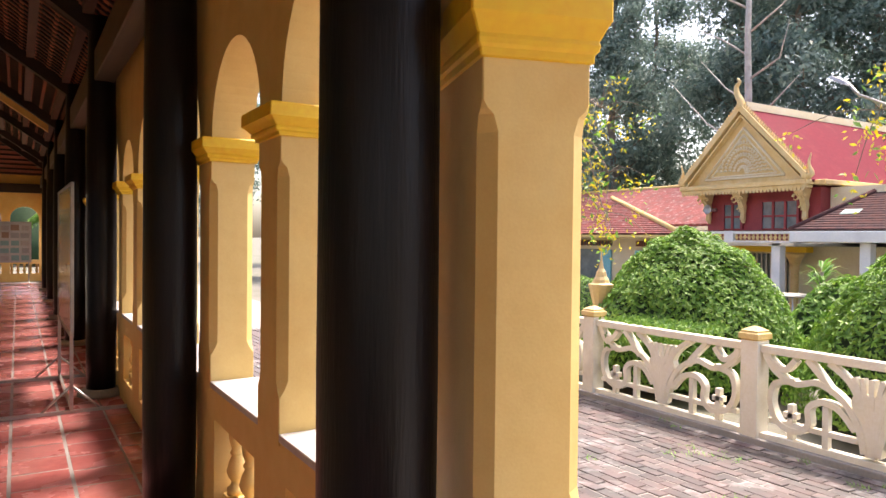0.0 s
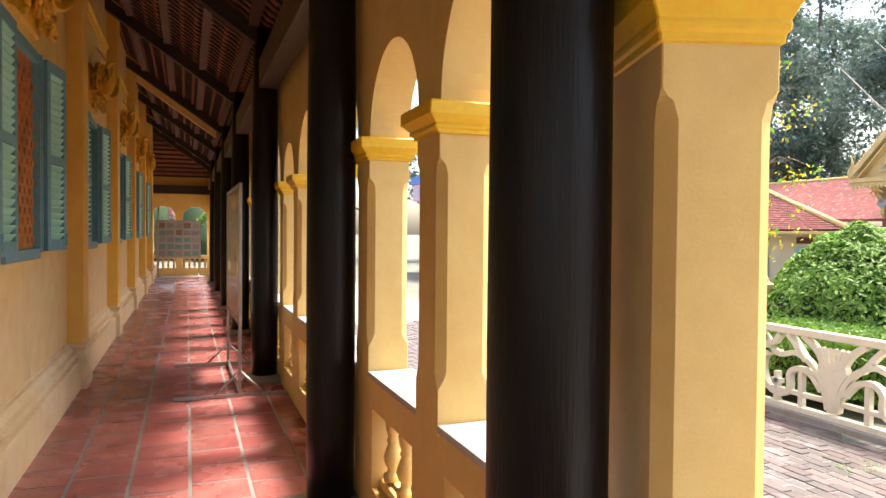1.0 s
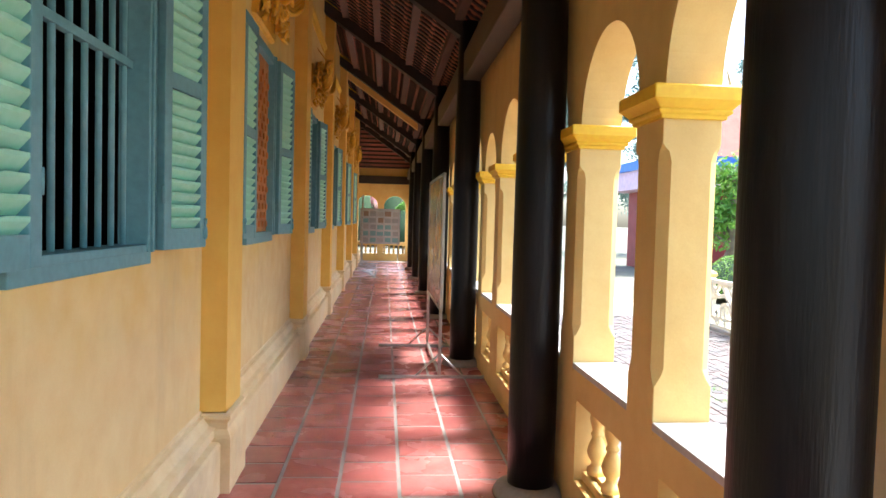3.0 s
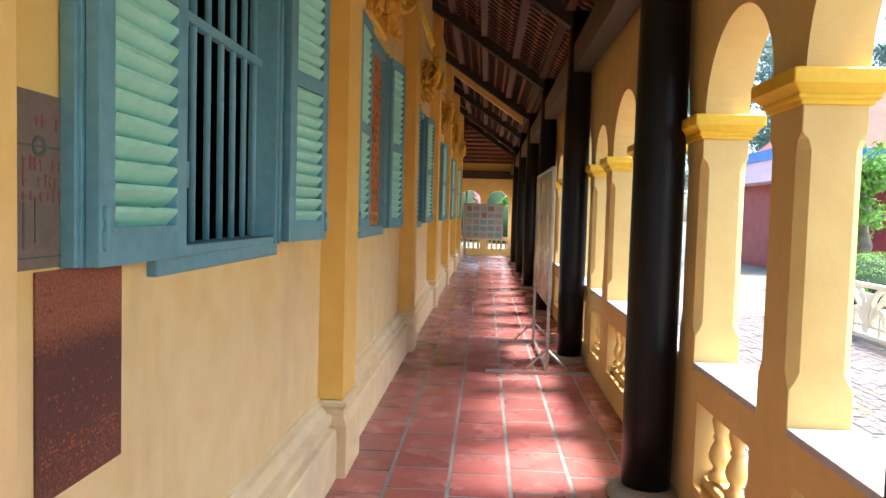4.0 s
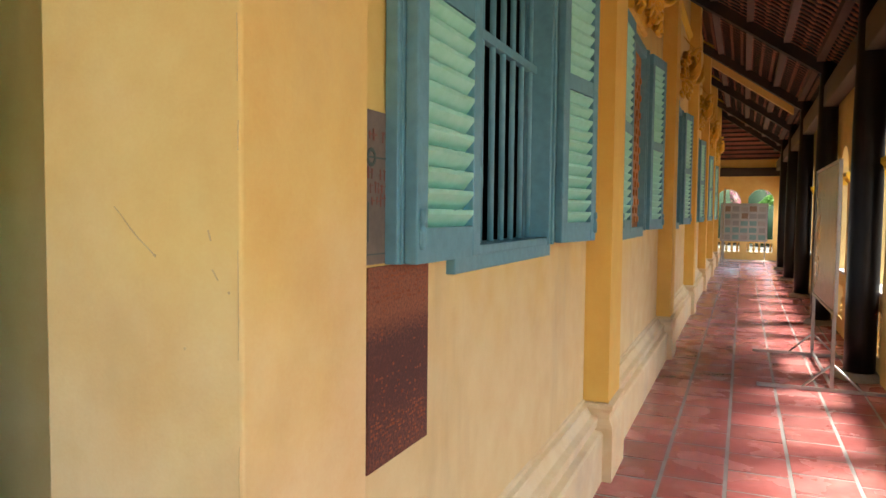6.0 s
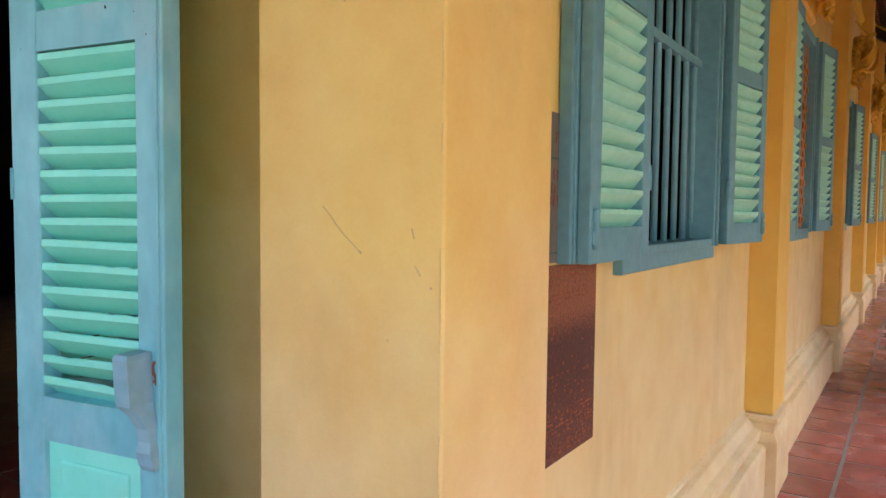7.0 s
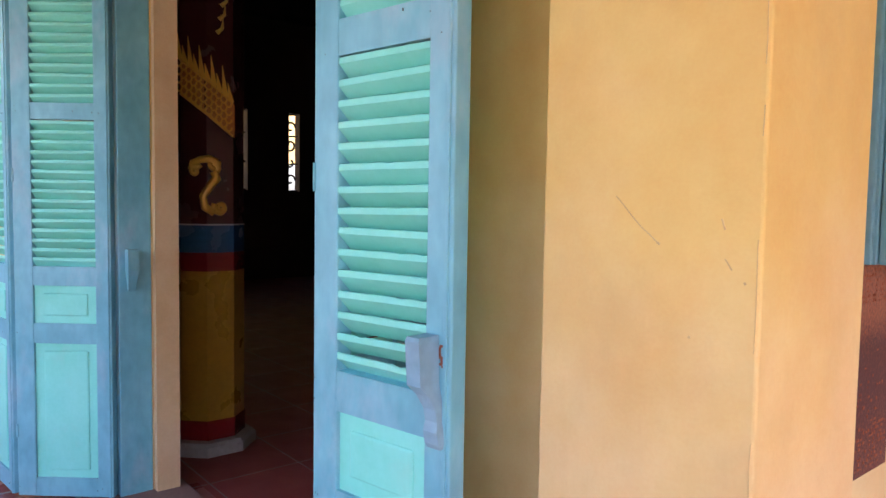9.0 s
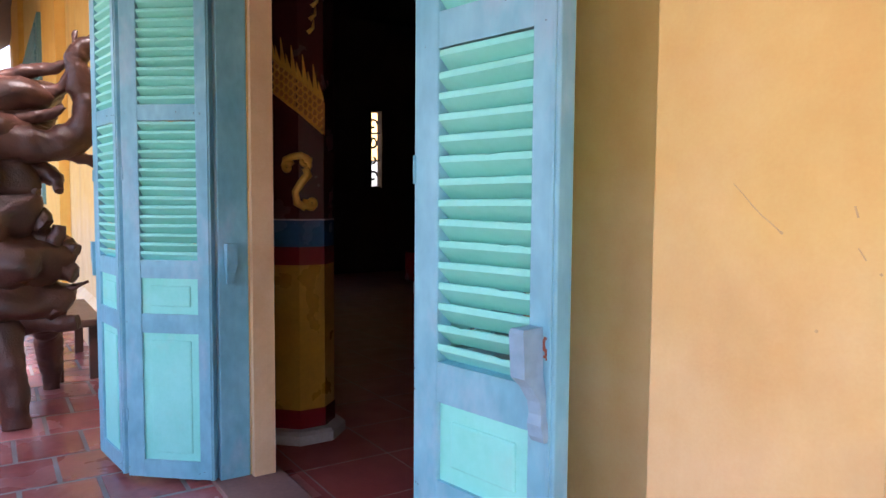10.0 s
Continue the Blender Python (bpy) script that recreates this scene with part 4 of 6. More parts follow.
bm = bmesh.new()
box(bm, -3.12, -3.035, 1.49, 1.638, 0.0, 2.82, 0.005)
box(bm, -0.99, -0.905, 1.55, 1.638, 0.0, 2.82, 0.005)
box(bm, -3.035, -0.99, 1.55, 1.638, 2.74, 2.82, 0.005)
fr = structure("door_1", bm, DOORBLUE, "blue painted door frame of the hall", "door frame")
bm = bmesh.new()
loft(bm, [[(-3.036, 1.545 - w / 2, z), (-3.036 + d, 1.545 - w / 2, z), (-3.036 + d, 1.545 + w / 2, z), (-3.036, 1.545 + w / 2, z)] for w, d, z in ((0.03, 0.02, 1.005), (0.04, 0.03, 1.06), (0.05, 0.05, 1.10), (0.05, 0.05, 1.20))])
part("handle", bm, DOORBLUE, fr, "blue wooden turn latch")
bm = bmesh.new()
box(bm, -3.035, -2.995, 1.645, 1.755, 0.0, 2.74)
structure("wall_door_jamb", bm, surface("bare_peach_plaster", (0.74, 0.49, 0.25), (0.70, 0.50, 0.31), 0.7, 1.5, 120, 0.9, 0.2, (0.50, 0.34, 0.20), 0.4, grain=0.1, blotch=0.5, lump=0.008), "yellow plaster jamb beside the door frame", "wall")
bm = bmesh.new()
box(bm, -3.10, -0.57, 1.46, 1.80, -0.01, 0.025, 0.006)
structure("threshold", bm, surface("worn_red_stone", (0.20, 0.10, 0.08), (0.28, 0.17, 0.14), 0.6, 3, 40, 0.8, 0.3, (0.12, 0.07, 0.06), 0.4), "worn stone threshold of the hall", "threshold")

# ---- painted pillar inside ----
def octagon(r, z, cx=-3.60, cy=2.13):
    return [(cx + r * math.cos(math.pi / 8 + i * math.pi / 4), cy + r * math.sin(math.pi / 8 + i * math.pi / 4), z) for i in range(8)]


def plain(name, c, rough=0.35, metal=0.0):
    return surface(name, c, tuple(v * 0.8 for v in c), rough, 5, 40, 0.7, 0.1, metal=metal)


MAROON, NAVY, CRIMSON, GOLD = plain("maroon_lacquer", (0.055, 0.009, 0.011), 0.25), plain("navy_lacquer", (0.02, 0.08, 0.17), 0.25), plain("crimson_lacquer", (0.16, 0.008, 0.010), 0.25), plain("gold_paint", (0.42, 0.22, 0.02), 0.3, 0.3)
root = thing("painted_pillar", "octagonal maroon pillar with gold scale and cloud motifs, banded base", "pillar")
for nm, mt, r, za, zb in (("shaft", MAROON, 0.20, 1.30, 4.8), ("blue_band", NAVY, 0.203, 1.145, 1.30), ("red_band", CRIMSON, 0.203, 1.04, 1.145), ("gold_panel", GOLD, 0.202, 0.19, 1.04), ("red_foot", CRIMSON, 0.207, 0.08, 0.19)):
    bm = bmesh.new()
    loft(bm, [octagon(r, za), octagon(r, zb)])
    part(nm, bm, mt, root)
bm = bmesh.new()
loft(bm, [octagon(0.27, -0.01), octagon(0.27, 0.055), octagon(0.25, 0.075), octagon(0.20, 0.08)])
part("stone_base", bm, CONCRETE, root, "grey stone base")
bm = bmesh.new()
loft(bm, [octagon(0.206, 1.298), octagon(0.206, 1.306)])
part("white_line", bm, MARBLE, root)

# gold motifs on the side that faces the door
def on_pillar(u, z, lift=0.0):
    """A point on the pillar's skin, u along its girth from the arris that faces the door."""
    a = math.radians(-22.5)
    side = 1 if u >= 0 else -1
    mid = a + side * math.pi / 8
    apo = 0.20 * math.cos(math.pi / 8)
    nrm = Vector((math.cos(mid), math.sin(mid), 0))
    tan = Vector((-math.sin(mid), math.cos(mid), 0))
    return Vector((-3.60, 2.13, z)) + nrm * (apo + 0.003 + lift) + tan * (u - side * 0.0765)


GILTPAINT = plain("gold_leaf_paint", (0.78, 0.43, 0.06), 0.35, 0.2)
OLDGOLD = plain("shaded_gold_paint", (0.48, 0.19, 0.04), 0.4, 0.1)
bm = bmesh.new()
def swirl(c_u, c_z, r0, turns, a0, w, s=1):
    n = int(turns * 14)
    tube(bm, [on_pillar(c_u + s * r0 * (1 - 0.8 * k / n) * math.cos(a0 + turns * 6.28 * k / n), c_z + r0 * (1 - 0.8 * k / n) * math.sin(a0 + turns * 6.28 * k / n)) for k in range(n + 1)], [w * (1 - 0.5 * k / n) for k in range(n + 1)], 6)


swirl(0.075, 1.40, 0.036, 1.3, 2.6, 0.022)
swirl(-0.065, 1.60, 0.030, 1.2, 0.4, 0.020)
swirl(0.035, 1.64, 0.030, 1.1, 2.6, 0.020, -1)
tube(bm, [on_pillar(u, z) for u, z in ((0.04, 1.60), (0.055, 1.56), (0.02, 1.52), (-0.02, 1.46), (-0.01, 1.40), (0.04, 1.37))], [0.024, 0.027, 0.024, 0.022, 0.024, 0.024], 8)
tube(bm, [on_pillar(u, z) for u, z in ((-0.092, 1.605), (-0.078, 1.645), (-0.035, 1.662), (0.01, 1.668), (0.045, 1.655), (0.060, 1.615), (0.045, 1.58))], [0.016, 0.020, 0.020, 0.022, 0.024, 0.022, 0.018], 8)
part("cloud_motif", bm, GILTPAINT, root, "gold painted cloud scroll")
bm = bmesh.new()
for k in range(11):
    u = -0.155 + k * 0.028
    for row in range(4):
        z = 2.19 - (u + 0.15) * 0.75 - row * 0.045
        tube(bm, [on_pillar(u + 0.018 * math.cos(t * 0.63), z + 0.022 * math.sin(t * 0.63 + 3.14)) for t in range(6)], 0.0062, 5)
part("scale_motif", bm, GILTPAINT, root, "gold painted scales in rows")
bm = bmesh.new()
for k in range(10):
    u = -0.15 + k * 0.032
    z = 2.21 - (u + 0.15) * 0.75
    h = (0.17, 0.10)[k % 2]
    loft(bm, [[tuple(on_pillar(u - 0.017, z)), tuple(on_pillar(u + 0.017, z)), tuple(on_pillar(u + 0.017, z, 0.003)), tuple(on_pillar(u - 0.017, z, 0.003))], [tuple(on_pillar(u - 0.018, z + h)), tuple(on_pillar(u - 0.016, z + h)), tuple(on_pillar(u - 0.016, z + h, 0.002)), tuple(on_pillar(u - 0.018, z + h, 0.002))]])
for k in range(5):
    u, z = 0.06 + 0.012 * k, 2.36 + 0.075 * k
    tube(bm, [on_pillar(u, z), on_pillar(u + 0.03, z + 0.03), on_pillar(u + 0.035, z + 0.08)], [0.014, 0.010, 0.003], 5)
for s2 in (0.0, -0.185):
    tube(bm, [on_pillar(-0.15 + 0.03 * k, 2.21 + s2 - 0.0225 * k) for k in range(11)], 0.007, 5)
part("fin_motif", bm, GILTPAINT, root, "gold painted pointed fins")
bm = bmesh.new()
for k in range(10):
    u = -0.15 + k * 0.031
    q = [on_pillar(u, 2.21 - (u + 0.15) * 0.75, -0.001), on_pillar(u + 0.031, 2.21 - (u + 0.181) * 0.75, -0.001)]
    vs = [bm.verts.new(q[0]), bm.verts.new(q[1]), bm.verts.new(q[1] - Vector((0, 0, 0.185))), bm.verts.new(q[0] - Vector((0, 0, 0.185)))]
    bm.faces.new(vs)
part("scale_ground", bm, OLDGOLD, root, "brown-gold painted band")

# hall furniture seen dimly
bm = bmesh.new()
box(bm, -4.9, -4.2, 3.6, 4.3, 0.72, 0.98, 0.02)
for xx in (-4.85, -4.3):
    for yy in (3.66, 4.2):
        box(bm, xx, xx + 0.06, yy, yy + 0.06, 0, 0.72)
solid("altar_table", bm, CRIMSON, "red lacquered table standing in the dim hall", "table")
bm = bmesh.new()
box(bm, -12, -0.45, 1.80, 24.0, -0.02, 0.001)
structure("floor_hall", bm, plain("dark_red_tile", (0.26, 0.05, 0.04), 0.5), "dark red polished hall floor", "floor")
bm = bmesh.new()
for x in range(23):
    box(bm, -12 + x * 0.5, -11.994 + x * 0.5, 1.81, 13.9, 0.001, 0.002)
for y in range(24):
    box(bm, -11.9, -0.5, 1.9 + y * 0.5, 1.906 + y * 0.5, 0.001, 0.002)
structure("floor_hall_joints", bm, GROUT, "thin pale joints of the hall floor", "floor")
for yc, wd in ((SLIT_A, 0.24), (SLIT_B, 0.24)):
    bm = bmesh.new()
    for k in range(4):
        zc = 1.90 + k * 0.34
        tube(bm, [(-12.1, yc - 0.03 + (0.11 - 0.008 * t) * math.cos(t * 0.6 + k * 2.1), zc + (0.12 - 0.008 * t) * math.sin(t * 0.6 + k * 2.1)) for t in range(10)], 0.022, 6)
    for zb in (1.68, 2.2, 2.74, 3.16):
        tube(bm, [(-12.1, yc - 0.12, zb), (-12.1, yc + 0.12, zb + 0.02)], 0.018, 6)
    tube(bm, [(-12.1, yc - 0.08, 1.68), (-12.1, yc - 0.08, 3.18)], 0.02, 6)
    solid("window_grille", bm, RAFTER, "dark curling iron grille in a narrow window", "grille", "grilles of the hall")

# ---- display board standing in the walk ----
GLASSY = surface("laminated_poster", (0.46, 0.44, 0.40), (0.37, 0.37, 0.34), 0.15, 3.0, 12, 0.9, 0.05, (0.30, 0.14, 0.10), 0.4, stain_scale=6)
def display_board(m, w, h, z0, label, prints=True):
    root = thing("display_board", label, "display board", "display boards", at=m)
    b1 = bmesh.new()
    f = 0.025
    for za, zb in ((z0, z0 + f), (z0 + h - f, z0 + h)):
        box(b1, -0.014, 0.014, 0, w, za, zb, 0.003)
    for ya, yb in ((0, f), (w - f, w)):
        box(b1, -0.014, 0.014, ya, yb, z0, z0 + h, 0.003)
    part("frame", b1, STEEL, root)
    b1 = bmesh.new()
    box(b1, -0.006, 0.006, f, w - f, z0 + f, z0 + h - f)
    part("panel", b1, GLASSY, root, "glossy printed panel")
    rr2 = random.Random(9)
    cols = [plain("print_teal", (0.22, 0.36, 0.34), 0.2), plain("print_brown", (0.30, 0.20, 0.14), 0.2), plain("print_grey", (0.33, 0.32, 0.30), 0.2), plain("print_pale", (0.40, 0.36, 0.32), 0.2)]
    nz, ny = 5, max(3, round(w / 0.26))
    for k in range(nz if prints else 0):
        for q in range(ny):
            b1 = bmesh.new()
            y, z = f + 0.03 + q * (w - 2 * f - 0.04) / ny, z0 + f + 0.03 + k * (h - 2 * f - 0.04) / nz
            dy, dz = (w - 2 * f) / ny - 0.04, (h - 2 * f) / nz - 0.05
            for sx in (-1, 1):
                box(b1, sx * 0.006, sx * 0.0085, y, y + dy * rr2.uniform(0.8, 1), z, z + dz * rr2.uniform(0.75, 1))
            part("print", b1, rr2.choice(cols), root)
    for y in (0.06, w - 0.06):
        b1 = bmesh.new()
        box(b1, -0.014, 0.014, y - 0.014, y + 0.014, 0.03, z0, 0.002)
        part("post", b1, STEEL, root)
        b1 = bmesh.new()
        box(b1, -0.56, 0.42, y - 0.016, y + 0.016, 0.0, 0.028, 0.003)
        for sx in (-1, 1):
            tube(b1, [(sx * 0.22, y, 0.02), (0, y, 0.23)], 0.011, 6)
        part("foot", b1, STEEL, root)
    b1 = bmesh.new()
    box(b1, -0.012, 0.012, 0.06, w - 0.06, 0.03, 0.055, 0.002)
    part("tie", b1, STEEL, root)
    return root


display_board(pose(1.32, 7.14, 0, 0, 0, 0.5), 1.74, 1.27, 0.63, "grey steel display board with a glossy pale panel on feet", False)
display_board(pose(1.27, 23.2, 0, 0, 0, 90), 1.28, 1.12, 0.67, "grey steel display board with teal and brown prints")
display_board(pose(0.14, 21.6, 0, 0, 0, 3), 1.1, 1.45, 0.72, "grey steel display board seen edge-on by the wall")

# ---- carved root sculpture ----
ROOT = surface("polished_dark_root", (0.045, 0.022, 0.017), (0.095, 0.036, 0.025), 0.36, 4, 90, 0.9, 0.6, (0.028, 0.015, 0.012), 0.6, bump_dist=0.006)
bm = bmesh.new()
rs = random.Random(11)
def limb(ctrl, r0, r1, seg=10):
    pts = curve_points(ctrl, 14)
    k = len(pts) - 1
    tube(bm, pts, [(r0 + (r1 - r0) * i / k) * (1 + 0.16 * noise.noise(pts[i] * 11)) for i in range(k + 1)], seg + 8)


SX = -4.6
def stem(pts, r0, r1, seg=10, dx=0.0):
    limb([(SX + dx * (1 - i / (len(pts) - 1)), y, z) for i, (y, z) in enumerate(pts)], r0, r1, seg)


stem([(0.40, 1.72), (0.649, 1.76), (0.834, 1.74), (0.97, 1.765), (1.08, 1.85), (1.12, 1.99), (1.085, 2.12), (1.05, 2.24), (1.075, 2.335), (1.13, 2.375), (1.22, 2.36)], 0.115, 0.060, 12)
stem([(1.06, 2.30), (1.10, 2.36), (1.16, 2.35)], 0.075, 0.055, 12)
stem([(1.06, 2.34), (1.055, 2.42), (1.075, 2.47)], 0.030, 0.010)
stem([(1.12, 2.38), (1.15, 2.44), (1.20, 2.46), (1.24, 2.52)], 0.025, 0.008)
stem([(1.06, 2.22), (1.15, 2.20), (1.19, 2.15)], 0.030, 0.020)
stem([(0.95, 1.73), (1.06, 1.67), (1.20, 1.645)], 0.050, 0.036)
for pts, a0, a1, dx in (([(0.45, 2.08), (0.649, 2.15), (0.834, 2.21), (0.95, 2.235), (1.0, 2.27)], 0.075, 0.018, -0.2),
                        ([(0.40, 1.93), (0.66, 2.02), (0.85, 2.07), (0.97, 2.12), (1.01, 2.20)], 0.085, 0.030, -0.2),
                        ([(0.40, 1.86), (0.65, 1.90), (0.88, 1.93), (0.98, 1.99)], 0.075, 0.025, -0.1),
                        ([(0.35, 1.50), (0.649, 1.54), (0.834, 1.58), (0.92, 1.53), (0.95, 1.46)], 0.10, 0.03, -0.2),
                        ([(0.35, 1.40), (0.65, 1.44), (0.83, 1.45)], 0.09, 0.03, -0.2),
                        ([(0.35, 1.22), (0.62, 1.28), (0.80, 1.30), (0.87, 1.24)], 0.12, 0.05, -0.2),
                        ([(0.35, 1.08), (0.649, 1.12), (0.90, 1.14), (0.99, 1.10), (1.04, 1.08)], 0.11, 0.045, -0.2),
                        ([(0.90, 1.13), (0.94, 1.20), (0.945, 1.25)], 0.05, 0.035, 0),
                        ([(0.40, 0.98), (0.70, 1.00), (0.92, 0.98), (1.02, 0.93)], 0.13, 0.05, -0.2),
                        ([(0.70, 0.90), (0.90, 0.83), (0.98, 0.84), (1.09, 0.88)], 0.07, 0.010, -0.1),
                        ([(0.40, 0.84), (0.65, 0.82), (0.85, 0.74), (0.92, 0.68)], 0.16, 0.06, -0.2),
                        ([(0.45, 0.70), (0.65, 0.66), (0.87, 0.63), (1.03, 0.63)], 0.14, 0.045, -0.2)):
    stem(pts, a0, a1, 10, dx)
# the burr of the root: swollen lumps that fill the space between the limbs
for x, y, z, ry, rz in ((-4.85, 0.60, 2.05, 0.40, 0.16), (-4.8, 0.60, 1.80, 0.36, 0.18), (-4.75, 0.50, 1.55, 0.30, 0.20), (-4.72, 0.52, 1.28, 0.30, 0.22), (-4.70, 0.62, 1.02, 0.34, 0.20), (-4.75, 0.62, 0.78, 0.32, 0.17)):
    lumps = bmesh.ops.create_icosphere(bm, subdivisions=4, radius=1.0, matrix=Matrix.LocRotScale((x, y, z), None, (0.26, ry, rz)))["verts"]
    for v in lumps:
        d = (v.co - Vector((x, y, z)))
        v.co += d * (0.42 * noise.noise(v.co * 5.5) + 0.14 * abs(noise.noise(v.co * 12)))
    for f in {f for v in lumps for f in v.link_faces}:
        f.smooth = True
limb([(-4.95, 0.78, 0.72), (-5.2, 0.86, 0.58), (-5.4, 0.90, 0.42), (-5.5, 0.92, 0.2), (-5.52, 0.93, 0.0)], 0.13, 0.055, 12)
limb([(-5.2, 0.25, 0.4), (-5.15, 0.30, 0.9), (-5.1, 0.38, 1.4), (-5.1, 0.35, 1.9), (-5.2, 0.2, 2.3)], 0.27, 0.12, 16)
limb([(-4.7, 0.55, 0.75), (-4.62, 0.63, 0.5), (-4.6, 0.66, 0.25), (-4.58, 0.67, 0.0)], 0.12, 0.075, 12)
limb([(-5.2, 0.1, 0.8), (-5.3, 0.15, 0.4), (-5.3, 0.2, 0.0)], 0.16, 0.10, 12)
for v in bm.verts:
    c = v.co.copy()
    big = Vector((noise.noise(c * 7), noise.noise(c * 7 + Vector((7, 0, 0))), noise.noise(c * 7 + Vector((0, 7, 0)))))
    ridge = Vector((noise.noise(c * 26), noise.noise(c * 26 + Vector((7, 0, 0))), noise.noise(c * 26 + Vector((0, 7, 0)))))
    v.co += big * 0.022 + ridge * 0.009
solid("root_sculpture", bm, ROOT, "dark polished carving made of a gnarled tree root", "sculpture")
bm = bmesh.new()
box(bm, -6.9, -5.6, 0.9, 1.30, 0.42, 0.48, 0.01)
for xx in (-6.85, -5.72):
    for yy in (0.95, 1.2):
        box(bm, xx, xx + 0.07, yy, yy + 0.07, 0, 0.42, 0.006)
solid("wooden_bench", bm, ROOT, "low dark wooden bench against the front wall", "bench")

# ---- outdoors ----
bm = bmesh.new()
box(bm, -400, 600, -400, 600, GROUND - 0.2, GROUND - 0.012)
EARTH = surface("earth_and_weeds", (0.16, 0.145, 0.12), (0.11, 0.115, 0.07), 0.9, 0.8, 15, 0.9, 0.4)
structure("ground", bm, EARTH, "bare earth with weeds", "ground")


# fence
CREAM = surface("cream_fence_paint", (0.72, 0.66, 0.52), (0.78, 0.73, 0.62), 0.6, 4, 40, 0.8, 0.3, (0.36, 0.31, 0.23), 0.4)
GOLDCAP = surface("dull_ochre_paint", (0.62, 0.43, 0.14), (0.68, 0.51, 0.24), 0.65, 5, 40, 0.8, 0.3, (0.40, 0.30, 0.16), 0.4)
FX, FZ = 6.55, GROUND
POSTS = [4.58 + 2.04 * k for k in range(-3, 6)]
lay_d = [0.0]
def ribbon(bm, pts, w, d, y0):
    lay_d[0] = (lay_d[0] + 0.0017) % 0.012
    d = d + lay_d[0]
    pts = curve_points([(0, y, z) for y, z in pts], 6)
    rings = []
    for i, p in enumerate(pts):
        t = (pts[min(i + 1, len(pts) - 1)] - pts[max(i - 1, 0)]).normalized()
        nrm = Vector((0, -t.z, t.y)) * w / 2
        c = Vector((FX, y0, FZ)) + p
        rings.append([tuple(c + nrm + Vector((-d, 0, 0))), tuple(c - nrm + Vector((-d, 0, 0))), tuple(c - nrm + Vector((d, 0, 0))), tuple(c + nrm + Vector((d, 0, 0)))])
    loft(bm, rings)


fence = thing("fence", "cream cast-concrete fence with curling plant tracery between posts", "fence")


def fence_bay(y0, w):
    for za, zb in ((0.02, 0.10), (0.80, 0.87)):
        b1 = bmesh.new()
        box(b1, FX - 0.045, FX + 0.045, y0 + 0.086, y0 + w - 0.086, FZ + za, FZ + zb, 0.006)
        root = part("rail", b1, CREAM, fence)
    c = w / 2
    for s in (-1, 1):
        def Y(v):
            return [(c + s * a, z) for a, z in v]
        for pts in ([(0.05, 0.14), (0.10, 0.34), (0.22, 0.52), (0.42, 0.62), (0.62, 0.58), (0.80, 0.66), (0.90, 0.80)],
                    [(0.12, 0.30), (0.25, 0.44), (0.40, 0.47), (0.50, 0.40), (0.50, 0.26), (0.60, 0.18), (0.76, 0.22), (0.84, 0.38), (0.80, 0.55), (0.62, 0.60)],
                    [(0.02, 0.12), (0.05, 0.40), (0.16, 0.66), (0.34, 0.80)],
                    [(0.0, 0.52), (0.07, 0.60), (0.13, 0.52), (0.05, 0.36), (0.01, 0.16)],
                    [(0.62, 0.78), (0.72, 0.68), (0.84, 0.74), (0.88, 0.82)],
                    [(0.30, 0.56), (0.42, 0.70), (0.52, 0.80)]):
            b1 = bmesh.new()
            ribbon(b1, Y(pts), 0.05, 0.028, y0)
            part("tracery", b1, CREAM, root)
        b1 = bmesh.new()
        box(b1, FX - 0.03, FX + 0.03, y0 + c + s * 0.36 - 0.025, y0 + c + s * 0.36 + 0.025, FZ + 0.1, FZ + 0.44, 0.004)
        box(b1, FX - 0.03, FX + 0.03, y0 + c + s * 0.66 - 0.025, y0 + c + s * 0.66 + 0.025, FZ + 0.1, FZ + 0.40, 0.004)
        box(b1, FX - 0.03, FX + 0.03, y0 + c + s * 0.66 - 0.06, y0 + c + s * 0.66 + 0.06, FZ + 0.28, FZ + 0.33, 0.004)
        box(b1, FX - 0.028, FX + 0.028, min(y0 + c + s * 0.1, y0 + c + s * 0.86), max(y0 + c + s * 0.1, y0 + c + s * 0.86), FZ + 0.20, FZ + 0.245, 0.004)
        part("tracery", b1, CREAM, root)
    b1 = bmesh.new()
    for k in range(5):
        a = (k - 2) * 0.5
        ribbon(b1, [(c, 0.12), (c + 0.10 * math.sin(a), 0.55), (c + 0.17 * math.sin(a), 0.72)], 0.04, 0.03, y0)
    part("tracery", b1, CREAM, root)


for a, b in zip(POSTS, POSTS[1:]):
    fence_bay(a, b - a)
for p in POSTS:
    b1 = bmesh.new()
    box(b1, -0.085, 0.085, -0.085, 0.085, -0.01, 0.90, 0.008)
    post = part("post", b1, CREAM, fence)
    post.location = (FX, p, FZ)
    b1 = bmesh.new()
    def sq(r, z):
        return [(-r, -r, z), (r, -r, z), (r, r, z), (-r, r, z)]
    loft(b1, [sq(0.075, 0.90), sq(0.10, 0.915), sq(0.10, 0.96), sq(0.08, 0.975), sq(0.085, 0.985), sq(0.02, 1.02)])
    part("cap", b1, GOLDCAP, post, "dull ochre moulded cap")
bm = bmesh.new()
box(bm, FX - 0.10, FX + 0.10, -1.6, 15, FZ - 0.02, FZ + 0.05, 0.01)
structure("kerb", bm, CONCRETE, "low concrete kerb under the fence", "kerb")

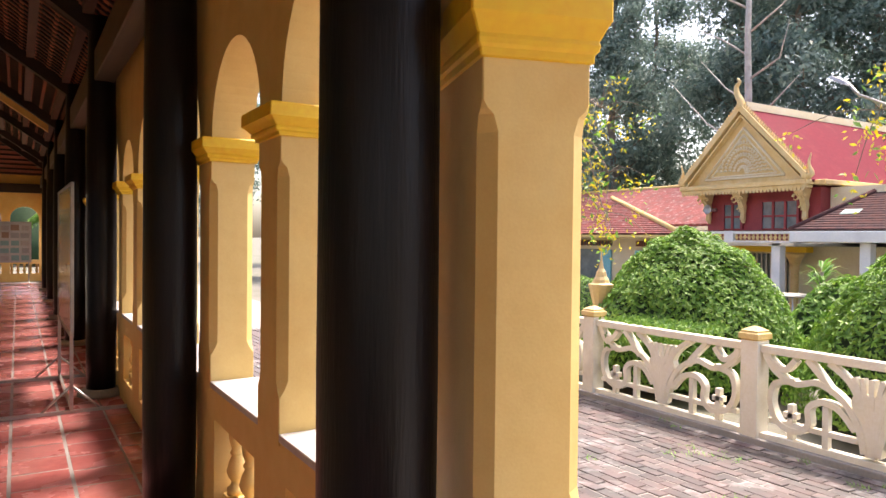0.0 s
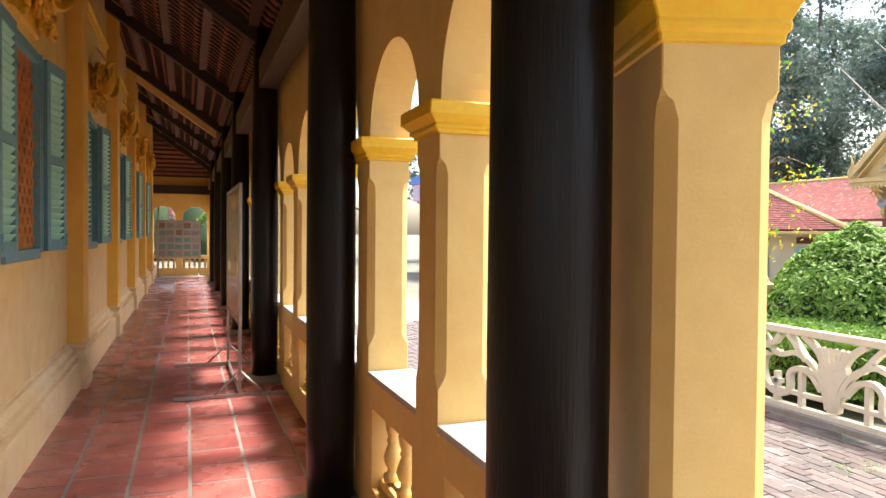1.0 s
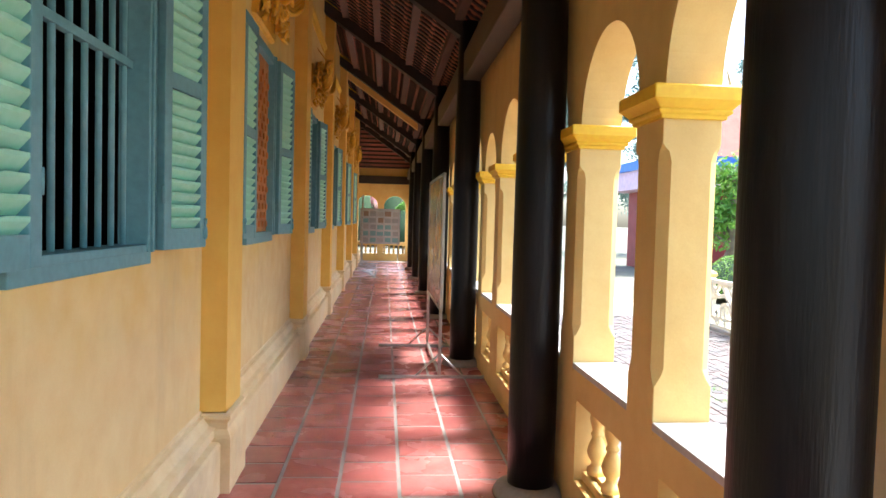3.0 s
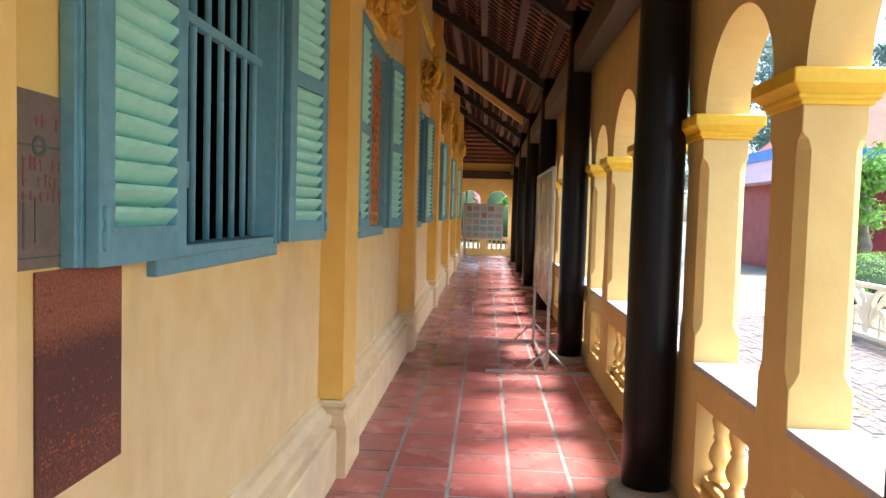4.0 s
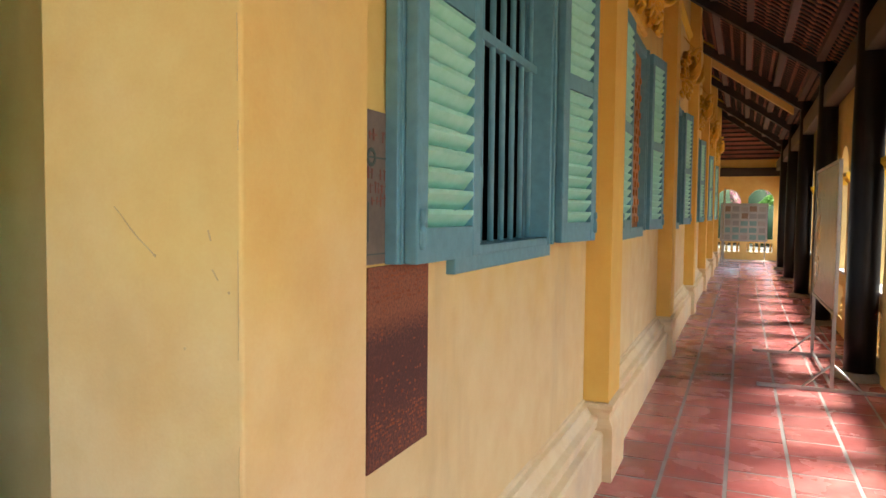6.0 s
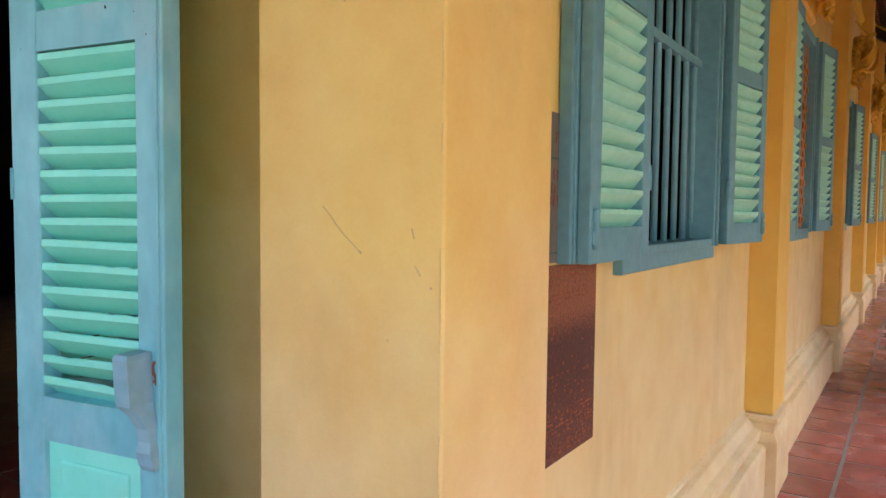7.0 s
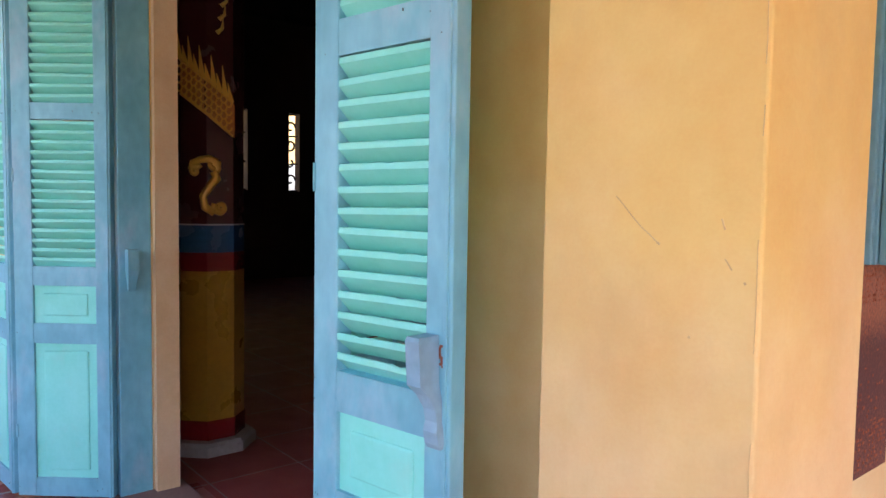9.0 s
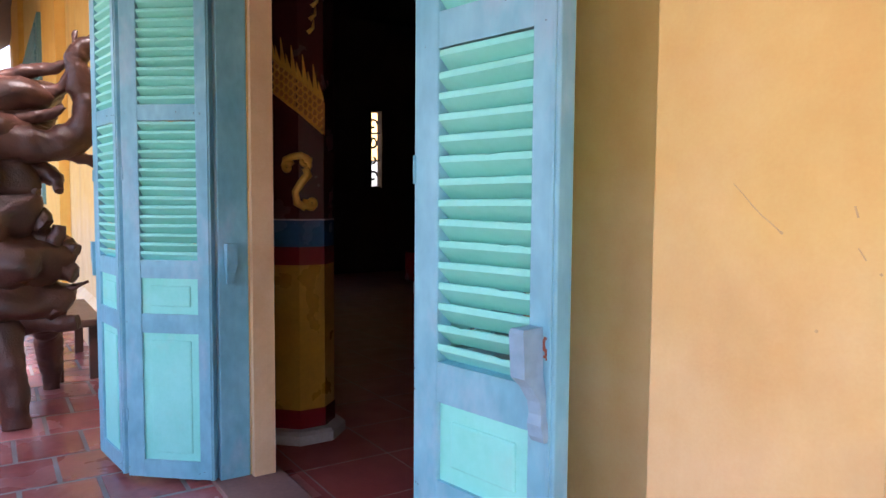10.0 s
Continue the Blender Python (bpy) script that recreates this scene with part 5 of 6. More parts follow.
# ---- plants ----
LEAF1 = leaves("bush_leaf", (0.075, 0.18, 0.018), (0.14, 0.29, 0.035), (0.25, 0.41, 0.07))
# far tree leaves are paled and blued, distance haze put into the colour
LEAF2 = leaves("hazed_tree_leaf", (0.10, 0.165, 0.135), (0.17, 0.245, 0.205), (0.26, 0.34, 0.29))
LEAF3 = leaves("yellow_blossom", (0.75, 0.55, 0.02), (0.68, 0.58, 0.04), (0.50, 0.52, 0.06))
LEAF4 = leaves("fresh_leaf", (0.09, 0.22, 0.03), (0.15, 0.32, 0.05), (0.24, 0.42, 0.08))
PINK = leaves("pink_blossom", (0.48, 0.16, 0.22), (0.55, 0.28, 0.32), (0.20, 0.26, 0.10))
PALEBARK = surface("pale_bark", (0.46, 0.43, 0.40), (0.34, 0.31, 0.28), 0.9, 6, 40, 0.9, 0.4)
BARE_Y = 14.95
BARK = surface("grey_bark", (0.24, 0.20, 0.16), (0.14, 0.11, 0.09), 0.9, 6, 40, 0.9, 0.6, bump_dist=0.01)


def leaf_cloud(bm, pts, size, r, pointed=True):
    """Small bent leaves at the given places, facing outwards and up."""
    for p, nrm in pts:
        s = size * r.uniform(0.6, 1.25)
        d = (nrm + Vector((r.uniform(-1, 1), r.uniform(-1, 1), r.uniform(-0.6, 1))) * 0.75).normalized()
        a = d.orthogonal().normalized()
        a.rotate(Matrix.Rotation(r.uniform(0, 6.28), 3, d))
        b = d.cross(a)
        v = [bm.verts.new(p + a * s), bm.verts.new(p + b * s * 0.42 + d * s * 0.12), bm.verts.new(p - a * s), bm.verts.new(p - b * s * 0.42 + d * s * 0.12)]
        bm.faces.new(v)


def dome(cx, cy, rx, ry, h, n, seed, z0=GROUND):
    r = random.Random(seed)
    out = []
    for _ in range(n):
        u, ph = r.random(), r.uniform(0, 2 * math.pi)
        th = math.acos(1 - u * 0.98)
        d = Vector((math.sin(th) * math.cos(ph), math.sin(th) * math.sin(ph), math.cos(th)))
        lump = 1 + 0.06 * noise.noise(d * 4 + Vector((seed, 0, 0))) - abs(r.gauss(0, 0.035))
        taper = (1 - 0.25 * d.z) * lump
        out.append((Vector((cx + rx * d.x * taper, cy + ry * d.y * taper, z0 + 0.12 + (h - 0.12) * d.z * lump)), d))
    return out, r


def bush(cx, cy, rx, ry, h, n, seed, label, mat=None, size=0.031, spill=False):
    root = thing("clipped_bush", label, "bush", "clipped bushes")
    b1 = bmesh.new()
    pts, r = dome(cx, cy, rx, ry, h, n, seed)
    for _ in range(1500 if spill else 0):
        # shoots that hang over the fence beside it
        f = r.random() ** 1.4
        pts.append((Vector((6.62 + r.gauss(0, 0.05) + 0.5 * r.random(), 6.45 - 1.15 * f + r.gauss(0, 0.05), 0.60 - 0.34 * r.random() ** 1.5 * (1 - 0.6 * f))), Vector((-1, 0, 0.4)).normalized()))
    leaf_cloud(b1, pts, size, r)
    part("crown", b1, mat or LEAF1, root)
    # solid core, its near-black green painted as the shade inside the crown
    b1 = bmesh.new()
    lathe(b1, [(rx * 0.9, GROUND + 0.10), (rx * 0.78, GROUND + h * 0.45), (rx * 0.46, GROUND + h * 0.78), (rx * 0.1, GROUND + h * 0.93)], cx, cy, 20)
    part("shade_core", b1, CORE_SHADE, root, "near-black core for the shade between the leaves")
    b1 = bmesh.new()
    lathe(b1, [(0.08, GROUND - 0.02), (0.06, GROUND + 0.5)], cx, cy, 8)
    part("trunk", b1, BARK, root)


CORE_SHADE = surface("core_shade_green", (0.012, 0.03, 0.008), (0.02, 0.05, 0.012), 0.9, 12, 50, 0.9, 0.6)
bush(8.15, 6.60, 1.36, 1.50, 1.90, 26000, 2, "large dome-clipped green bush spilling over the fence", None, 0.038, True)
bush(8.3, 3.65, 1.35, 1.55, 1.95, 24000, 3, "dome-clipped green bush behind the fence", None, 0.038)
bush(10.6, 6.0, 0.9, 0.9, 1.3, 4000, 4, "smaller round green bush in the court", LEAF1, 0.06)
bush(8.6, 9.0, 1.0, 1.0, 1.2, 6000, 5, "low clipped green hedge bush")
bush(9.5, 17.2, 1.3, 1.2, 1.15, 5000, 6, "low clipped green hedge bush")


def tree(x, y, h, spread, seed, n=2600, mat=None, size=0.34, bare=0.35):
    r = random.Random(seed)
    root = thing("tree", "tall dark green tree with a pale trunk", "tree", "trees beyond the court")
    b1 = bmesh.new()
    base = Vector((x, y, GROUND - 0.05))
    lean = Vector((r.uniform(-0.4, 0.4), r.uniform(-0.4, 0.4), 0))
    stem = [base + lean * (k / 8) ** 2 + Vector((r.uniform(-0.12, 0.12), r.uniform(-0.12, 0.12), h * k / 8)) for k in range(9)]
    tube(b1, stem, [0.24 * (1 - k / 9.5) + 0.03 for k in range(9)], 9)
    pts = []
    for k in range(26):
        f = r.uniform(bare, 0.98)
        a = stem[min(7, int(f * 8))].lerp(stem[min(8, int(f * 8) + 1)], f * 8 % 1)
        ang = r.uniform(0, 2 * math.pi)
        ln = spread * (1.15 - f * 0.75) * r.uniform(0.6, 1.1)
        end = a + Vector((math.cos(ang) * ln, math.sin(ang) * ln, ln * r.uniform(0.15, 0.75)))
        mid = a.lerp(end, 0.5) + Vector((0, 0, ln * 0.06))
        tube(b1, [a, mid, end], [0.07 * (1.2 - f), 0.045 * (1.2 - f), 0.012], 5)
        for c in range(5):
            cc = a.lerp(end, 0.35 + 0.16 * c) + Vector((r.gauss(0, 0.25), r.gauss(0, 0.25), r.gauss(0, 0.2))) * (spread / 3)
            rad = spread * r.uniform(0.12, 0.26)
            for _ in range(n // 130):
                d = Vector((r.gauss(0, 1), r.gauss(0, 1), r.gauss(0, 0.7)))
                d.normalize()
                pts.append((cc + d * rad * r.random() ** 0.4, d))
    part("trunk", b1, BARK, root, "pale grey trunk and limbs")
    b1 = bmesh.new()
    leaf_cloud(b1, pts, size, r)
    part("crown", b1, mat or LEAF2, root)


rt = random.Random(8)
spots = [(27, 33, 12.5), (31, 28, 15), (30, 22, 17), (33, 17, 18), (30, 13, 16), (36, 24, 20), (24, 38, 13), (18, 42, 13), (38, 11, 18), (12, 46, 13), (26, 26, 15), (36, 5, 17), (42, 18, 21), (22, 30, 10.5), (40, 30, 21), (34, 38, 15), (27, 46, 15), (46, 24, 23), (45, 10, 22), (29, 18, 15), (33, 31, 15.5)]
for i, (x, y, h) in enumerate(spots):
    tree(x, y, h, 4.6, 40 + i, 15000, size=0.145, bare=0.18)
# a tall bare pale trunk in front of the wood
root = thing("bare_tree", "tall bare tree with a pale grey trunk and thin limbs", "tree")
b1 = bmesh.new()
rb = random.Random(77)
bx, by = 21.0, BARE_Y
tube(b1, [(bx, by, GROUND - 0.05), (bx + 0.1, by, 4), (bx, by + 0.05, 8), (bx + 0.05, by, 13)], [0.16, 0.13, 0.10, 0.04], 9)
for k in range(11):
    z = 4.4 + k * 0.75
    s2 = -1 if k % 2 else 1
    ln = rb.uniform(1.6, 3.2)
    tube(b1, [(bx, by, z), (bx + rb.uniform(-0.4, 0.4), by + s2 * ln * 0.5, z + ln * 0.35), (bx + rb.uniform(-0.6, 0.6), by + s2 * ln, z + ln * rb.uniform(0.5, 1.0))], [0.040, 0.026, 0.008], 6)
part("trunk", b1, PALEBARK, root)
# golden shower tree over the court
def blossom_tree(x, y, seed, ends):
    r = random.Random(seed)
    root = thing("blossom_tree", "slender tree with hanging yellow blossom and bare twigs", "tree")
    b1 = bmesh.new()
    stem = [Vector((x, y, GROUND - 0.05)), Vector((x, y + 0.1, 1.2)), Vector((x + 0.1, y, 2.4)), Vector((x, y - 0.1, 3.6))]
    tube(b1, curve_points(stem, 4), [0.10 - 0.006 * k for k in range(13)], 8)
    pts, green = [], []
    for e in ends:
        e = Vector(e)
        a = stem[2].lerp(stem[3], r.random())
        line = curve_points([a, a.lerp(e, 0.5) + Vector((0, 0, 0.5)), e], 6)
        tube(b1, line, [0.03 - 0.002 * k for k in range(len(line))], 5)
        for k in range(9):
            q = e + Vector((r.gauss(0, 0.32), r.gauss(0, 0.32), r.gauss(0, 0.28)))
            tube(b1, curve_points([e, e.lerp(q, 0.5) + Vector((0, 0, 0.10)), q], 3), [0.008 - 0.0007 * k2 for k2 in range(7)], 4)
            for j in range(17):
                d = Vector((r.gauss(0, 0.09), r.gauss(0, 0.09), -abs(r.gauss(0, 0.22))))
                (pts if r.random() < 0.8 else green).append((q + d, Vector((r.gauss(0, 1), r.gauss(0, 1), 0.3)).normalized()))
    part("trunk", b1, BARK, root)
    b1 = bmesh.new()
    leaf_cloud(b1, pts, 0.038, r)
    part("blossom", b1, LEAF3, root, "hanging yellow blossom")
    b1 = bmesh.new()
    leaf_cloud(b1, green, 0.06, r)
    part("crown", b1, LEAF4, root)


blossom_tree(8.6, 9.6, 3, [(8.4, 9.0, 2.9), (8.7, 8.6, 2.5), (8.3, 8.9, 2.2), (8.5, 8.5, 1.9), (8.9, 9.2, 3.3), (8.6, 8.7, 3.5)])
blossom_tree(10.2, 4.1, 4, [(9.4, 5.0, 3.0), (9.5, 4.8, 2.8), (9.7, 4.6, 3.2)])

tree(10.4, 19.5, 3.4, 1.6, 90, 3200, LEAF4, 0.10, 0.35)

# far greenery beyond the end arches
for i, (x, y, h, mat) in enumerate(((-0.9, 46.0, 4.2, PINK), (2.3, 45.0, 2.9, LEAF4), (1.2, 49.0, 4.6, PINK), (5, 46, 3.4, LEAF4))):
    bush(x, y, 1.9, 1.5, h, 14000, 60 + i, "pink-flowering shrub beyond the end of the walk" if mat is PINK else "green shrub beyond the end of the walk", mat, 0.15)

# ---- temple with the red gable roof ----
DARKTILE = surface("weathered_dark_tile", (0.055, 0.032, 0.034), (0.10, 0.045, 0.040), 0.95, 6, 20, 0.9, 0.4, (0.05, 0.04, 0.04), 0.5)
REDROOF = surface("red_sheet_roof", (0.150, 0.017, 0.030), (0.175, 0.022, 0.036), 0.85, 1.0, 10, 0.7, 0.15, (0.28, 0.07, 0.06), 0.3)
STUCCO = surface("pale_stucco", (0.66, 0.56, 0.38), (0.72, 0.64, 0.48), 0.7, 2, 20, 0.8, 0.3, (0.42, 0.36, 0.27), 0.3)
GOLDSTUCCO = surface("gold_stucco", (0.58, 0.40, 0.16), (0.66, 0.50, 0.26), 0.6, 5, 30, 0.8, 0.5, (0.32, 0.21, 0.09), 0.4)
WHITE = surface("white_wash", (0.70, 0.70, 0.70), (0.58, 0.60, 0.63), 0.7, 2, 20, 0.8, 0.2, (0.36, 0.36, 0.36), 0.3)
REDROOF.node_tree.nodes["Principled BSDF"].inputs["Specular IOR Level"].default_value = 0.15
DARKTILE.node_tree.nodes["Principled BSDF"].inputs["Specular IOR Level"].default_value = 0.15
CRIMWALL = surface("crimson_wall", (0.25, 0.028, 0.03), (0.19, 0.02, 0.024), 0.6, 2, 20, 0.8, 0.2)
PALEGREEN = surface("pale_green_sheet", (0.22, 0.33, 0.31), (0.28, 0.40, 0.37), 0.6, 4, 20, 0.8, 0.1)
PANE = surface("grey_pane", (0.10, 0.13, 0.14), (0.17, 0.20, 0.20), 0.15, 2, 8, 0.8, 0.05)
TX, TY0, TY1 = 17.0, 10.58, 14.02
TC, EAVE, APEX = 12.31, 3.02, 4.93
root = thing("temple", "temple with a gilded gable, red sheet roof and crimson upper storey", "building")
b1 = bmesh.new()
box(b1, TX + 0.5, TX + 9, 10.45, TY1 - 0.35, 1.5, 2.80)
part("upper_wall", b1, CRIMWALL, root, "crimson upper wall")
b1 = bmesh.new()
box(b1, TX + 0.9, TX + 9, 8.6, 10.44, 1.5, 2.80)
part("side_wall", b1, STUCCO, root, "pale side wall under the eave")
b1 = bmesh.new()
for y in (TY0 - 0.12, TY1 + 0.12):
    loft(b1, [[(x, y, EAVE - 0.12), (x, TC, APEX), (x, TC, APEX + 0.06), (x, y, EAVE - 0.06)] for x in (TX + 0.14, TX + 9.5)])
part("roof", b1, REDROOF, root, "smooth red sheet roof")
b1 = bmesh.new()
loft(b1, [[(x, TY0 + 0.06, EAVE - 0.04), (x, TC, APEX - 0.06), (x, TY1 - 0.06, EAVE - 0.04)] for x in (TX + 0.125, TX + 0.2)])
ped = part("pediment", b1, GOLDSTUCCO, root, "recessed golden gable field")
# raised frame inside the gable and the carved field within it
for k, inset in ((0, 0.34), (1, 0.46)):
    b1 = bmesh.new()
    h = (APEX - EAVE) / (TY1 - TC)
    lo, top = EAVE + 0.10 + 0.06 * k, APEX - inset * 1.5
    hw = (top - lo) / h
    for a, b in (((TC - hw, lo), (TC, top)), ((TC, top), (TC + hw, lo)), ((TC + hw, lo), (TC - hw, lo))):
        tube(b1, [(TX + 0.115, a[0], a[1]), (TX + 0.115, b[0], b[1])], 0.030 - 0.008 * k, 6)
    part("gable_moulding", b1, STUCCO, ped, "pale moulding round the carved field")
b1 = bmesh.new()
rg = random.Random(4)
for ring in range(6):
    r0 = 0.09 + 0.105 * ring
    for k in range(9 + 4 * ring):
        a = math.pi * (k + 0.5) / (9 + 4 * ring)
        y, z = TC + r0 * 1.25 * math.cos(a), EAVE + 0.24 + r0 * 1.5 * math.sin(a)
        if z + 0.16 < APEX - 0.55 - abs(y - TC) * h * 0.96:
            q = 0.045 + 0.02 * rg.random()
            tube(b1, [(TX + 0.118 - 0.012 * t, y + q * (1 - t * 0.14) * math.cos(a + t * 0.9), z + q * (1 - t * 0.14) * math.sin(a + t * 0.9)) for t in range(5)], [0.026, 0.024, 0.020, 0.015, 0.008], 5)
tagged(part("scrollwork", b1, STUCCO, ped, "pale gilded leaf scrolls"), kind="stuff")
for s_, y in ((-1, TY0 - 0.10), (1, TY1 + 0.10)):
    b1 = bmesh.new()
    loft(b1, [[(x, y, EAVE - 0.06), (x, TC, APEX - 0.10), (x, TC, APEX + 0.10), (x, y, EAVE + 0.10)] for x in (TX - 0.1, TX + 0.12)])
    loft(b1, [[(x, y - s_ * 0.16, EAVE - 0.06), (x, TC, APEX - 0.24), (x, TC, APEX - 0.17), (x, y - s_ * 0.10, EAVE - 0.06)] for x in (TX - 0.04, TX + 0.12)])
    barge = part("barge_board", b1, GOLDSTUCCO, root, "gilded stepped barge board")
    for k in range(30):
        f = (k + 0.5) / 31
        yy, zz = y + (TC - y) * f, EAVE + 0.09 + (APEX - EAVE) * f
        b1 = bmesh.new()
        loft(b1, [[(TX - 0.04, yy - 0.045, zz - 0.03), (TX + 0.04, yy - 0.045, zz - 0.03), (TX + 0.04, yy + 0.045, zz + 0.01), (TX - 0.04, yy + 0.045, zz + 0.01)], [(TX - 0.01, yy + s_ * 0.035, zz + 0.10), (TX + 0.01, yy + s_ * 0.035, zz + 0.10), (TX + 0.01, yy + s_ * 0.05, zz + 0.11), (TX - 0.01, yy + s_ * 0.05, zz + 0.11)]])
        part("tooth", b1, GOLDSTUCCO, barge)
    b1 = bmesh.new()
    pts = curve_points([(TX, y - s_ * 0.12, EAVE - 0.02), (TX, y + s_ * 0.10, EAVE + 0.06), (TX, y + s_ * 0.02, EAVE + 0.30), (TX, y + s_ * 0.08, EAVE + 0.56)], 4)
    tube(b1, pts, [0.095 - 0.007 * k for k in range(len(pts))], 7)
    part("corner_finial", b1, GOLDSTUCCO, root, "curled flame finial")
b1 = bmesh.new()
pts = curve_points([(TX, TC, APEX - 0.05), (TX, TC + 0.02, APEX + 0.16), (TX, TC + 0.12, APEX + 0.36), (TX, TC + 0.15, APEX + 0.55), (TX, TC + 0.06, APEX + 0.68), (TX, TC + 0.13, APEX + 0.78)], 4)
tube(b1, pts, [0.115, 0.12, 0.115, 0.10] + [0.095 - 0.0045 * k for k in range(len(pts) - 4)], 8)
part("ridge_finial", b1, GOLDSTUCCO, root, "curved gilded ridge finial")
b1 = bmesh.new()
box(b1, TX + 0.1, TX + 9.5, TC - 0.09, TC + 0.09, APEX + 0.0, APEX + 0.16)
box(b1, TX + 0.1, TX + 9.5, TC - 0.12, TC - 0.092, APEX - 0.05, APEX + 0.05)
part("ridge", b1, STUCCO, root, "pale ridge capping")
b1 = bmesh.new()
box(b1, TX - 0.12, TX + 0.25, TY0 - 0.12, TY1 + 0.14, 2.84, 2.96, 0.02)
box(b1, TX - 0.08, TX + 0.25, TY0 - 0.08, TY1 + 0.10, 2.76, 2.838, 0.01)
box(b1, TX + 0.252, TX + 9.5, TY0 - 0.40, TY0 - 0.1, 2.842, 2.958, 0.02)
cor = part("cornice", b1, GOLDSTUCCO, root, "gilded moulded cornice")
for k in range(36):
    y = TY0 - 0.08 + k * (TY1 - TY0 + 0.18) / 36
    b1 = bmesh.new()
    loft(b1, [[(TX - 0.09, y, 2.765), (TX - 0.06, y, 2.765), (TX - 0.06, y + 0.085, 2.765), (TX - 0.09, y + 0.085, 2.765)], [(TX - 0.09, y + 0.015, 2.71), (TX - 0.06, y + 0.015, 2.71), (TX - 0.06, y + 0.07, 2.71), (TX - 0.09, y + 0.07, 2.71)], [(TX - 0.09, y + 0.035, 2.69), (TX - 0.06, y + 0.035, 2.69), (TX - 0.06, y + 0.05, 2.69), (TX - 0.09, y + 0.05, 2.69)]])
    part("scallop", b1, GOLDSTUCCO, cor)
for y in (13.58, 12.50, 10.78):
    b1 = bmesh.new()
    loft(b1, [[(TX + 0.46, y - w, z), (TX + 0.46 - d, y - w, z), (TX + 0.46 - d, y + w, z), (TX + 0.46, y + w, z)] for w, d, z in ((0.03, 0.03, 1.94), (0.06, 0.10, 2.06), (0.05, 0.08, 2.20), (0.08, 0.14, 2.36), (0.06, 0.20, 2.48), (0.11, 0.34, 2.66), (0.13, 0.40, 2.76))])
    for s_ in (-1, 1):
        tube(b1, [(TX + 0.16, y + s_ * (0.10 + 0.07 * math.cos(t * 0.8)), 2.56 + 0.075 * math.sin(t * 0.8)) for t in range(8)], [0.034 - 0.003 * t for t in range(8)], 6)
        tube(b1, [(TX + 0.30, y + s_ * (0.05 + 0.045 * math.cos(t * 0.8)), 2.30 + 0.05 * math.sin(t * 0.8)) for t in range(7)], [0.026 - 0.003 * t for t in range(7)], 6)
    part("bracket", b1, GOLDSTUCCO, root, "gilded curling bracket under the eave")
for ya, yb, zb, nb in ((12.56, 13.12, 2.44, 3), (10.98, 11.98, 2.48, 4)):
    b1 = bmesh.new()
    box(b1, TX + 0.46, TX + 0.49, ya, yb, 1.80, zb)
    w = part("window", b1, PANE, root, "grey upper window")
    for k in range(nb):
        b1 = bmesh.new()
        yy = ya + k * (yb - ya) / (nb - 1)
        box(b1, TX + 0.42, TX + 0.47, yy - 0.03, yy + 0.03, 1.78, zb + 0.03)
        part("window_bar", b1, CRIMWALL, w)
    for zz in (zb + 0.03, 2.12):
        b1 = bmesh.new()
        box(b1, TX + 0.425, TX + 0.468, ya, yb, zz - 0.03, zz + 0.02)
        part("window_rail", b1, CRIMWALL, w)
# ground storey under a flat white canopy on posts
b1 = bmesh.new()
box(b1, TX - 1.3, TX + 9, 2.5, 10.1, 1.46, 1.70, 0.02)
box(b1, TX - 1.1, TX + 9, 10.102, TY1 - 0.8, 1.36, 1.44, 0.01)
can = part("canopy", b1, WHITE, root, "flat white concrete canopy")
b1 = bmesh.new()
box(b1, TX - 1.26, TX - 1.14, 10.102, 12.95, 1.64, 1.70, 0.008)
box(b1, TX - 1.26, TX - 1.14, 10.102, 12.95, 1.44, 1.48, 0.008)
box(b1, TX - 1.28, TX - 1.12, 11.55, 11.80, 1.44, 1.72, 0.008)
box(b1, TX - 1.28, TX - 1.12, 12.80, 12.97, 1.44, 1.72, 0.008)
rail = part("balustrade", b1, WHITE, root, "low white balustrade with ochre balusters")
bal_far = bmesh.new()
lathe(bal_far, [(0.035, 0), (0.02, 0.03), (0.045, 0.08), (0.02, 0.13), (0.035, 0.16)], seg=8)
bal_far = mesh_of("baluster", bal_far, GOLDSTUCCO)
for k in range(24):
    y = 10.16 + k * 0.112
    if 11.52 < y < 11.83:
        continue
    o = new("baluster", bal_far)
    o.parent = rail
    o.location = (TX - 1.2, y, 1.48)
b1 = bmesh.new()
box(b1, TX + 0.6, TX + 9, 2.5, TY1, GROUND, 1.36)
part("lower_wall", b1, STUCCO, root, "pale lower wall")
for y in (13.0, 10.55, 8.55, 6.8, 5.0):
    b1 = bmesh.new()
    box(b1, TX - 1.1, TX - 0.88, y - 0.11, y + 0.11, GROUND, 1.45, 0.01)
    part("post", b1, WHITE, root)
b1 = bmesh.new()
box(b1, TX + 0.55, TX + 0.6, 11.3, 13.0, GROUND, 1.15)
dr = part("doorway", b1, PANE, root, "dark barred doorway")
for k in range(13):
    b1 = bmesh.new()
    box(b1, TX + 0.50, TX + 0.54, 11.3 + k * 0.135, 11.335 + k * 0.135, GROUND, 1.15)
    part("gate_bar", b1, STEEL, dr)
for y in (10.95, 13.2):
    b1 = bmesh.new()
    lathe(b1, [(0.14, GROUND), (0.14, -0.1), (0.10, -0.05), (0.09, 0.75), (0.12, 0.82), (0.10, 0.86), (0.17, 1.05), (0.22, 1.12), (0.22, 1.2)], TX + 0.30, y, 14)
    part("column", b1, GOLDSTUCCO, root, "golden column beside the doorway")
b1 = bmesh.new()
